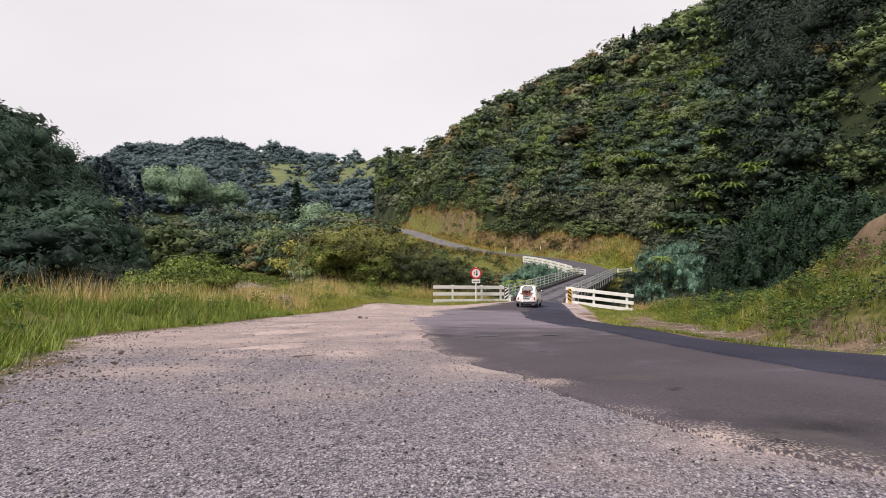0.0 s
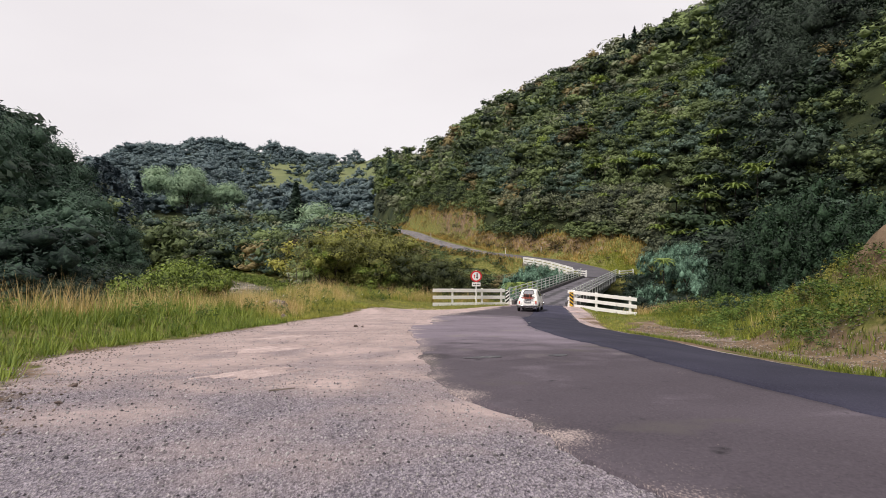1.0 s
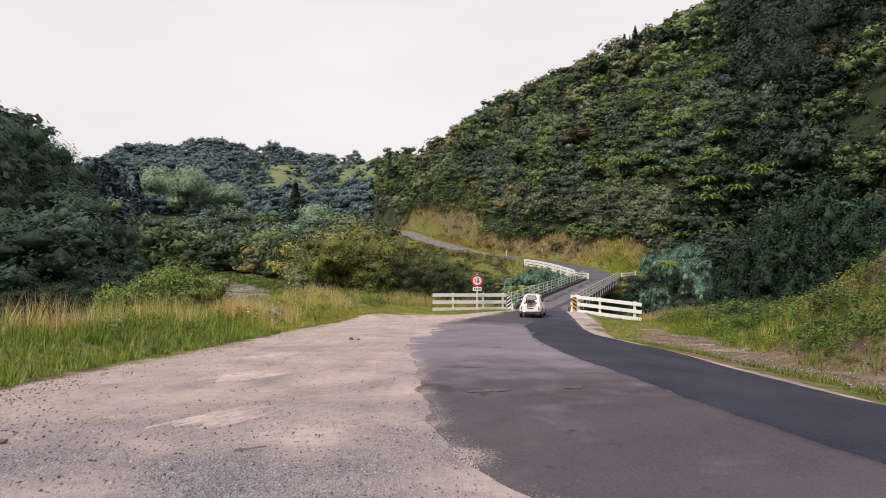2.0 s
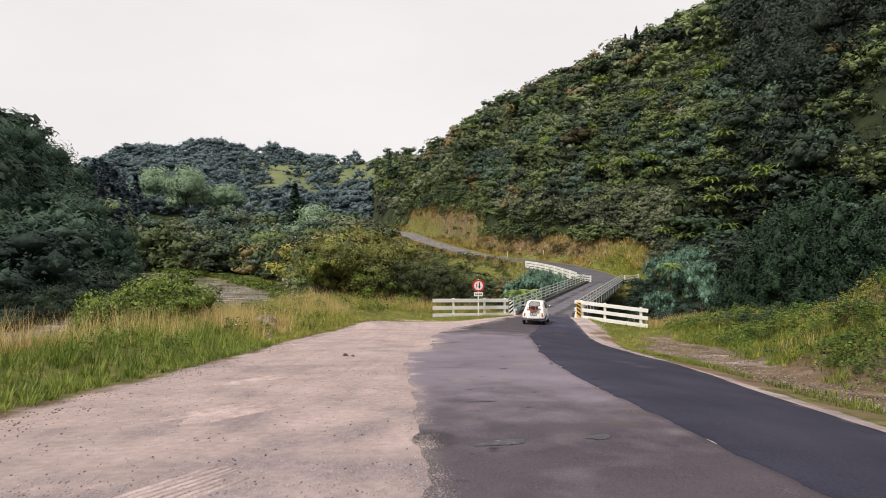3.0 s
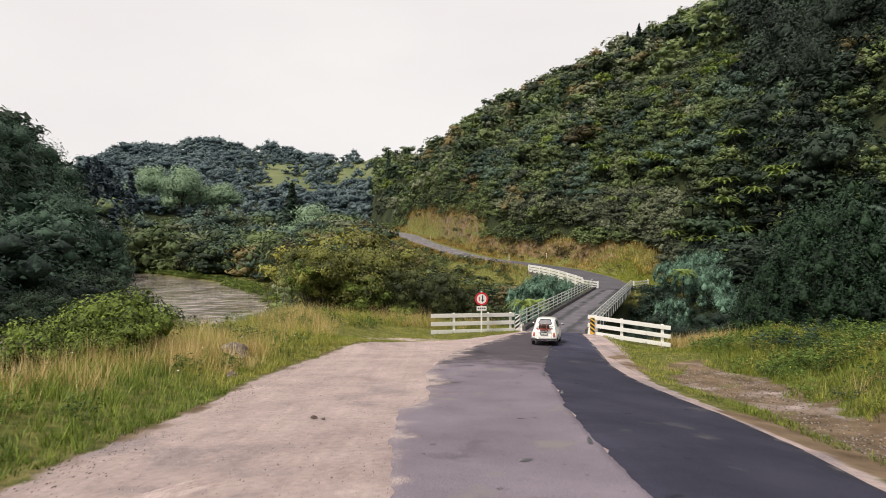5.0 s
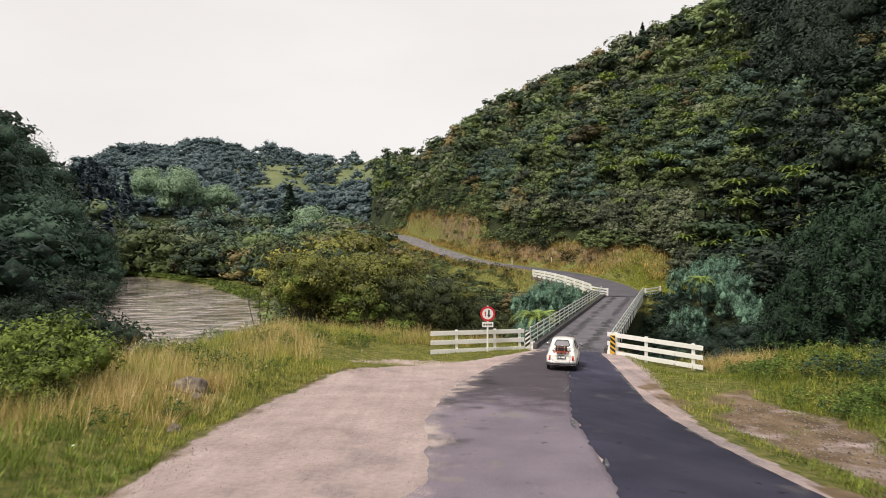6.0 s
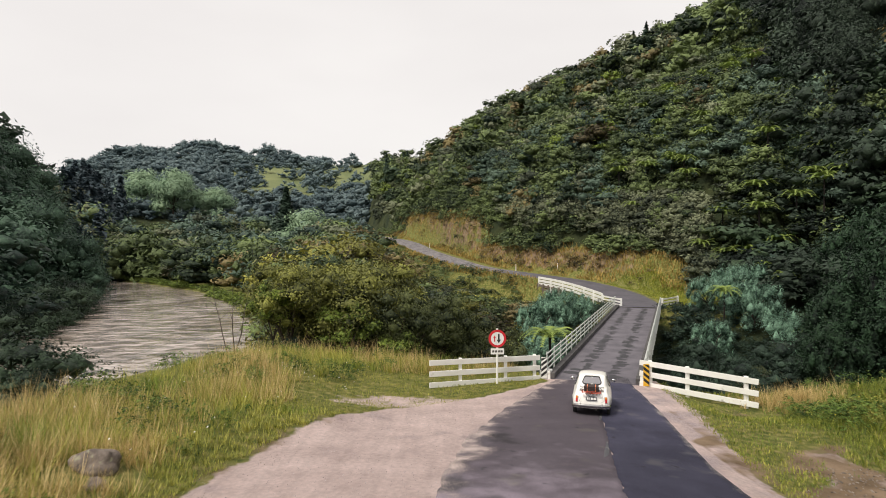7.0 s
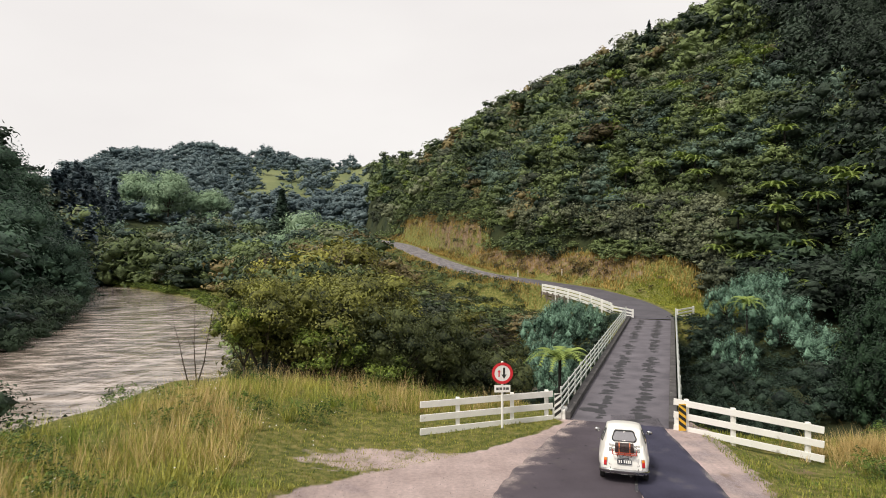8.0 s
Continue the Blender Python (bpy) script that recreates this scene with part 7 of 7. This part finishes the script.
def car_body():
    bm = bmesh.new()
    ys = sorted(set([round(v, 3) for v in np.arange(-0.53, 2.401, 0.035)] + [a + s * ARCH_R for a in AXLES for s in (-1, 1)]))
    rings = []
    for y in ys:
        half = car_section(y)
        # round the outline between its corner points
        P = [Vector((p[0], 0, p[1])) for p in half]
        fine = []
        for i in range(len(P) - 1):
            p0, p1, p2, p3 = P[max(i - 1, 0)], P[i], P[i + 1], P[min(i + 2, len(P) - 1)]
            steps = 3 if i < 7 else 1
            for k in range(steps):
                t = k / steps
                fine.append(0.5 * (2 * p1 + (p2 - p0) * t + (2 * p0 - 5 * p1 + 4 * p2 - p3) * t * t + (3 * p1 - p0 - 3 * p2 + p3) * t ** 3) if steps > 1 else p1)
        fine.append(P[-1])
        full = [Vector((p.x, y, p.z)) for p in fine] + [Vector((-p.x, y, p.z)) for p in fine[-2:0:-1]]
        rings.append([bm.verts.new(p) for p in full])
    n = len(rings[0])
    for a, b in zip(rings, rings[1:]):
        for i in range(n):
            bm.faces.new((a[i], a[(i + 1) % n], b[(i + 1) % n], b[i]))
    bm.faces.new(rings[0][::-1]), bm.faces.new(rings[-1])
    bmesh.ops.recalc_face_normals(bm, faces=bm.faces[:])
    return bm


car = tagged(empty("car"), "small cream-white vintage car with a luggage rack on its tail", "car")
body = part("body", car_body(), CAR_PAINT, car, smooth_faces=True)
from mathutils.bvhtree import BVHTree
skin = BVHTree.FromPolygons([v.co[:] for v in body.data.vertices], [tuple(p.vertices) for p in body.data.polygons])


def panel(name, outline, axis, sign, mat, parent, off=0.006, label="", thick=0.0, inner=None):
    """A piece that lies on the body's skin: an outline in the two other axes, laid on along one axis. inner: a smaller outline that leaves a rim."""
    def lay(a, b, lift):
        start = Vector((sign * 3, a, b)) if axis == "x" else Vector((a, sign * 5, b))
        hit = skin.ray_cast(start, Vector((-sign, 0, 0)) if axis == "x" else Vector((0, -sign, 0)))
        p, nrm = (hit[0], hit[1]) if hit[0] else (Vector((0.6 * sign, a, b)) if axis == "x" else Vector((a, 0, b)), Vector((sign, 0, 0)) if axis == "x" else Vector((0, sign, 0)))
        return p + nrm.normalized() * lift
    bm = bmesh.new()
    n = len(outline)
    ca, cb = sum(p[0] for p in outline) / n, sum(p[1] for p in outline) / n
    if inner is None:
        rows = [[bm.verts.new(lay(ca + (a - ca) * k, cb + (b - cb) * k, off)) for a, b in outline] for k in (1.0, 0.75, 0.5, 0.25)]
        mid = bm.verts.new(lay(ca, cb, off))
        for i in range(n):
            bm.faces.new((rows[-1][i], rows[-1][(i + 1) % n], mid))
    else:
        rows = [[bm.verts.new(lay(a, b, off * 0.2)) for a, b in outline], [bm.verts.new(lay(a, b, off)) for a, b in outline], [bm.verts.new(lay(a, b, off)) for a, b in inner], [bm.verts.new(lay(a, b, off * 0.2)) for a, b in inner]]
    for r0, r1 in zip(rows, rows[1:]):
        for i in range(n):
            bm.faces.new((r0[i], r0[(i + 1) % n], r1[(i + 1) % n], r1[i]))
    bmesh.ops.recalc_face_normals(bm, faces=bm.faces[:])
    return part(name, bm, mat, parent, label, smooth_faces=True)


def rounded(x0, x1, z0, z1, r, n=5, top_in=0.0):
    """A rectangle with round corners; its upper edge drawn in by top_in at each end."""
    pts = []
    for cx, cz, a0 in ((x1 - r, z0 + r, -90), (x1 - r - top_in, z1 - r, 0), (x0 + r + top_in, z1 - r, 90), (x0 + r, z0 + r, 180)):
        for k in range(n + 1):
            a = radians(a0 + 90 * k / n)
            pts.append((cx + r * math.cos(a), cz + r * math.sin(a)))
    return pts


rear_glass = panel("rear_window", rounded(-0.305, 0.305, 1.005, 1.215, 0.07, 5, 0.04), "y", -1, REAR_GLASS, car, 0.006, "pale rear window, daylight mixed into the glass colour")
panel("window_seal", rounded(-0.328, 0.328, 0.985, 1.235, 0.085, 5, 0.042), "y", -1, RUBBER, rear_glass, 0.014, "black rubber seal", inner=rounded(-0.298, 0.298, 1.012, 1.208, 0.065, 5, 0.04))
for sg in (-1, 1):
    quarter = panel("side_window", rounded(0.30, 0.66, 0.90, 1.19, 0.06, 4, 0.05), "x", sg, GLASS, car, 0.006)
    panel("window_seal", rounded(0.28, 0.68, 0.88, 1.21, 0.07, 4, 0.05), "x", sg, RUBBER, quarter, 0.010, inner=rounded(0.305, 0.655, 0.905, 1.185, 0.06, 4, 0.05))
    doorglass = panel("side_window", rounded(0.73, 1.38, 0.90, 1.19, 0.05, 4, 0.07), "x", sg, GLASS, car, 0.006)
    panel("window_seal", rounded(0.71, 1.42, 0.88, 1.21, 0.06, 4, 0.07), "x", sg, RUBBER, doorglass, 0.010, inner=rounded(0.735, 1.375, 0.905, 1.185, 0.05, 4, 0.07))
    panel("door_gap", rounded(0.68, 1.50, 0.33, 0.87, 0.05, 4), "x", sg, UNDER, car, 0.002, inner=rounded(0.688, 1.492, 0.338, 0.862, 0.05, 4))
    part("door_handle", rod((sg * 0.69, 0.76, 0.80), (sg * 0.69, 0.90, 0.805), 0.012, 0.009, 8), CHROME, car, "chrome door handle")
    part("side_trim", rod((sg * 0.668, 0.30, 0.36), (sg * 0.668, 1.52, 0.36), 0.010, 0.010, 6), CHROME, car)
panel("windscreen", rounded(-0.44, 0.44, 0.96, 1.24, 0.07, 5, 0.05), "y", 1, GLASS, car, 0.006)
# wheel housings and floor keep the daylight out
part("floor_pan", box(1.06, 2.55, 0.16, (0, 0.92, 0.34), 0.03), UNDER, car)
for a in AXLES:
    part("wheel_housing", box(1.02, 0.66, 0.34, (0, a, 0.44), 0.05), UNDER, car)
part("engine_sump", box(0.42, 0.34, 0.16, (0.05, -0.18, 0.235), 0.04), UNDER, car)
part("exhaust", rod((0.16, -0.30, 0.22), (0.16, -0.55, 0.215), 0.022, 0.022, 10), DARK_STEEL, car)
part("silencer", rod((-0.28, -0.32, 0.25), (0.2, -0.32, 0.25), 0.07, 0.07, 12), DARK_STEEL, car)


def ring_mesh(profile, seg=32):
    """A turned shape about the x axis: rows of (x, radius)."""
    bm = bmesh.new()
    rows = [[bm.verts.new((x, r * math.cos(6.28318 * i / seg), r * math.sin(6.28318 * i / seg))) for i in range(seg)] for x, r in profile]
    for a, b in zip(rows, rows[1:]):
        for i in range(seg):
            bm.faces.new((a[i], a[(i + 1) % seg], b[(i + 1) % seg], b[i]))
    bm.faces.new(rows[0]), bm.faces.new(rows[-1])
    bmesh.ops.recalc_face_normals(bm, faces=bm.faces[:])
    return bm


for a in AXLES:
    for sg in (-1, 1):
        tyre = part("wheel", ring_mesh([(-0.06, 0.17), (-0.064, 0.235), (-0.05, 0.258), (-0.02, 0.263), (0.02, 0.263), (0.05, 0.258), (0.064, 0.235), (0.06, 0.17)]), RUBBER, car, "black tyre on a painted rim", smooth_faces=True)
        tyre.location = (sg * 0.566, a, 0.263)
        rim = part("rim", ring_mesh([(sg * 0.030, 0.168), (sg * 0.062, 0.168), (sg * 0.052, 0.150), (sg * 0.040, 0.10), (sg * 0.048, 0.085)]), WHITE_PAINT, tyre, "pale painted wheel rim", smooth_faces=True)
        part("hubcap", ring_mesh([(sg * 0.042, 0.082), (sg * 0.060, 0.075), (sg * 0.072, 0.05), (sg * 0.076, 0.0)], 20), CHROME, tyre, "chrome hubcap", smooth_faces=True)

# tail
for sg in (-1, 1):
    lamp = part("tail_lamp", box(0.092, 0.05, 0.215, (0, 0, 0), 0.015), CHROME, car, "chrome-rimmed tail lamp")
    lamp.location = (sg * 0.475, -0.468, 0.545)
    lamp.rotation_euler = (radians(-10), 0, sg * radians(20))
    part("amber_lens", box(0.074, 0.04, 0.07, (0, -0.02, 0.062), 0.010), AMBER, lamp, "amber turn lens")
    part("red_lens", box(0.074, 0.04, 0.062, (0, -0.02, -0.006), 0.010), RED_LENS, lamp, "red brake lens")
    part("reflector", box(0.074, 0.04, 0.052, (0, -0.02, -0.066), 0.010), RED_LENS, lamp, "red reflector")
plate = part("number_plate", box(0.365, 0.012, 0.125, (0, 0, 0), 0.006), PLATE, car, "dark number plate with white characters")
plate.location, plate.rotation_euler = (0.0, -0.545, 0.585), (radians(-10), 0, 0)
for x in (-0.13, -0.075, 0.0, 0.05, 0.10, 0.145):
    part("character_bar", box(0.034, 0.004, 0.075, (x, -0.008, 0), 0.002), WHITE_PAINT, plate)
handle = part("lid_handle", box(0.26, 0.05, 0.035, (0, -0.515, 0.685), 0.014), CHROME, car, "chrome engine-lid handle and plate lamp")
part("lid_handle_boss", ring_mesh([(-0.05, 0.012), (-0.03, 0.03), (0.03, 0.03), (0.05, 0.012)], 14), CHROME, handle).location = (0, -0.49, 0.715)
panel("lid_gap", rounded(-0.40, 0.40, 0.47, 0.90, 0.05, 4, 0.06), "y", -1, UNDER, car, 0.0025, inner=rounded(-0.394, 0.394, 0.476, 0.894, 0.05, 4, 0.06))


def slots(count, x0, x1, z0, z1, upright):
    for k in range(count):
        f = (k + 0.5) / count
        if upright:
            x, w = x0 + (x1 - x0) * f, (x1 - x0) / count * 0.28
            o = [(x - w, z0), (x + w, z0), (x + w, z1), (x - w, z1)]
        else:
            z, w = z0 + (z1 - z0) * f, (z1 - z0) / count * 0.30
            o = [(x0, z - w), (x1, z - w), (x1, z + w), (x0, z + w)]
        panel("vent_slot", o, "y", -1, UNDER, car, 0.003)


for sg in (-1, 1):
    a, b = sorted((sg * 0.23, sg * 0.40))
    slots(9, a, b, 0.895, 0.935, True)
    slots(6, a + 0.0, b, 0.79, 0.865, False)
# bumpers: a bowed blade with a rolled lip and two over-riders
def bumper(y, z, sign):
    bm = bmesh.new()
    rows = []
    for k in range(25):
        f = -1 + k / 12
        x = 0.64 * f
        yy = y - sign * (0.045 - 0.15 * abs(f) ** 4)
        rows.append([bm.verts.new((x, yy + sign * d, z + h)) for d, h in ((0.0, 0.055), (-0.018, 0.05), (-0.03, 0.02), (-0.03, -0.02), (-0.018, -0.05), (0.0, -0.055), (0.008, 0.0))])
    for a, b in zip(rows, rows[1:]):
        for i in range(7):
            bm.faces.new((a[i], a[(i + 1) % 7], b[(i + 1) % 7], b[i]))
    bm.faces.new(rows[0]), bm.faces.new(rows[-1])
    bmesh.ops.recalc_face_normals(bm, faces=bm.faces[:])
    return bm


rear = part("rear_bumper", bumper(-0.565, 0.345, 1), CHROME, car, "chrome rear bumper", smooth_faces=True)
for sg in (-1, 1):
    bm = bmesh.new()
    prev = None
    for k in range(9):
        a = radians(-70 + 140 * k / 8)
        p = (sg * 0.355, -0.555 - 0.075 * math.cos(a), 0.35 + 0.085 * math.sin(a))
        if prev:
            rod(prev, p, 0.014, 0.014, 8, bm)
        prev = p
    part("over_rider", bm, CHROME, rear, smooth_faces=True)
part("front_bumper", bumper(2.42, 0.40, -1), CHROME, car, "chrome front bumper", smooth_faces=True)
part("tail_panel", box(0.98, 0.05, 0.10, (0, -0.485, 0.30), 0.02), CAR_PAINT, car)
low_plate = part("small_plate", box(0.20, 0.01, 0.05, (0, -0.545, 0.262), 0.004), PLATE, car, "small dark plate below the bumper")
for x in (-0.07, -0.035, 0.0, 0.035, 0.07):
    part("character_bar", box(0.022, 0.004, 0.026, (x, -0.553, 0.262)), WHITE_PAINT, low_plate)
for sg in (-1, 1):
    part("headlamp", ring_mesh([(-0.05, 0.085), (0.0, 0.09), (0.03, 0.075), (0.045, 0.0)], 20), CHROME, car, smooth_faces=True).matrix_local = pose(sg * 0.43, 2.24, 0.62, 0, 0, 90)
    arm = part("wing_mirror", rod((sg * 0.64, 1.42, 0.90), (sg * 0.70, 1.40, 0.935), 0.009, 0.009, 6), CHROME, car, "chrome wing mirror")
    shell = part("mirror_shell", ring_mesh([(-0.03, 0.03), (-0.02, 0.055), (0.0, 0.062), (0.012, 0.058)], 20), CHROME, arm, smooth_faces=True)
    shell.matrix_local = pose(sg * 0.735, 1.39, 0.945, 0, 0, -90) @ Matrix.Diagonal((1, 1.35, 0.9, 1))
    part("mirror_glass", ring_mesh([(0.012, 0.054), (0.014, 0.05)], 20), GLASS, arm).matrix_local = shell.matrix_local.copy()
# the rack: rails, cross bars and struts
rack = part("luggage_rack", rod((-0.31, -0.60, 0.7780), (0.31, -0.60, 0.7780), 0.011, 0.011, 8), RACK_RED, car, "red tubular luggage rack")
for a, b in (((-0.31, -0.60, 0.823), (0.31, -0.60, 0.823)), ((-0.31, -0.60, 0.7780), (-0.31, -0.25, 0.853)), ((0.31, -0.60, 0.7780), (0.31, -0.25, 0.853)), ((-0.31, -0.60, 0.7780), (-0.31, -0.60, 0.838)), ((0.31, -0.60, 0.7780), (0.31, -0.60, 0.838)), ((-0.15, -0.60, 0.7780), (-0.15, -0.25, 0.843)), ((0.0, -0.60, 0.7780), (0.0, -0.25, 0.843)), ((0.15, -0.60, 0.7780), (0.15, -0.25, 0.843)), ((-0.2, -0.60, 0.7780), (-0.165, -0.50, 0.70)), ((0.2, -0.60, 0.7780), (0.165, -0.50, 0.70))):
    part("rack_bar", rod(a, b, 0.010, 0.010, 8), RACK_RED, rack)


def wicker_hamper():
    thing = tagged(empty("wicker_hamper"), "dark brown wicker hamper strapped to the luggage rack", "hamper")
    long, deep, high = 0.46, 0.26, 0.17
    part("core", box(long - 0.02, deep - 0.02, high - 0.01, (0, 0, high / 2), 0.01), WICKER, thing)
    for k in range(11):
        z = 0.010 + k * (high - 0.02) / 10
        bm = bmesh.new()
        for a, b in (((-long / 2, -deep / 2, z), (long / 2, -deep / 2, z)), ((-long / 2, deep / 2, z), (long / 2, deep / 2, z)), ((-long / 2, -deep / 2, z), (-long / 2, deep / 2, z)), ((long / 2, -deep / 2, z), (long / 2, deep / 2, z))):
            rod(a, b, 0.0085, 0.0085, 6, bm)
        part("weave_course", bm, WICKER, thing)
    for k in range(13):
        y = -deep / 2 + (k + 0.5) * deep / 13
        part("lid_course", rod((-long / 2, y, high), (long / 2, y, high), 0.010, 0.010, 6), WICKER, thing)
    for x in (-0.135, 0.135):
        bm = box(0.026, 0.006, high + 0.02, (x, -deep / 2 - 0.012, high / 2), 0.002)
        box(0.026, deep + 0.02, 0.006, (x, 0, high + 0.012), 0.002, None, bm)
        box(0.026, 0.006, high + 0.02, (x, deep / 2 + 0.012, high / 2), 0.002, None, bm)
        strap = part("strap", bm, LEATHER, thing, "orange leather strap")
        part("buckle", box(0.036, 0.006, 0.03, (x, -deep / 2 - 0.018, high * 0.72), 0.003), CHROME, strap)
    part("carry_handle", rod((-0.04, -deep / 2 + 0.02, high + 0.014), (0.04, -deep / 2 + 0.02, high + 0.014), 0.008, 0.008, 8), DARK_STEEL, thing)
    return thing


hamper = wicker_hamper()
# where the car stands: just short of the bridge, turned towards it, following the slope
CAR_AT, CAR_TURN = (5.05, 37.9), -15.0
fwd = Vector((math.sin(radians(-CAR_TURN)), math.cos(radians(-CAR_TURN)), 0))
right = Vector((fwd.y, -fwd.x, 0))


def road_height(p):
    return float(terrain_z(p.x, p.y)) + 0.024


rear_axle = Vector((*CAR_AT, 0))
zr = (road_height(rear_axle + 0.57 * right) + road_height(rear_axle - 0.57 * right)) / 2
zf = (road_height(rear_axle + 1.84 * fwd + 0.57 * right) + road_height(rear_axle + 1.84 * fwd - 0.57 * right)) / 2
zs = (road_height(rear_axle + 0.92 * fwd + 0.57 * right) - road_height(rear_axle + 0.92 * fwd - 0.57 * right)) / 1.14
ey = (fwd + Vector((0, 0, (zf - zr) / 1.84))).normalized()
ex = (right + Vector((0, 0, zs))).normalized()
ez = ex.cross(ey).normalized()
car.matrix_world = Matrix.Translation((CAR_AT[0], CAR_AT[1], zr)) @ Matrix((ex, ey, ez)).transposed().to_4x4()
hamper.matrix_world = car.matrix_world @ pose(0, -0.45, 0.838, 7, 0, 0)
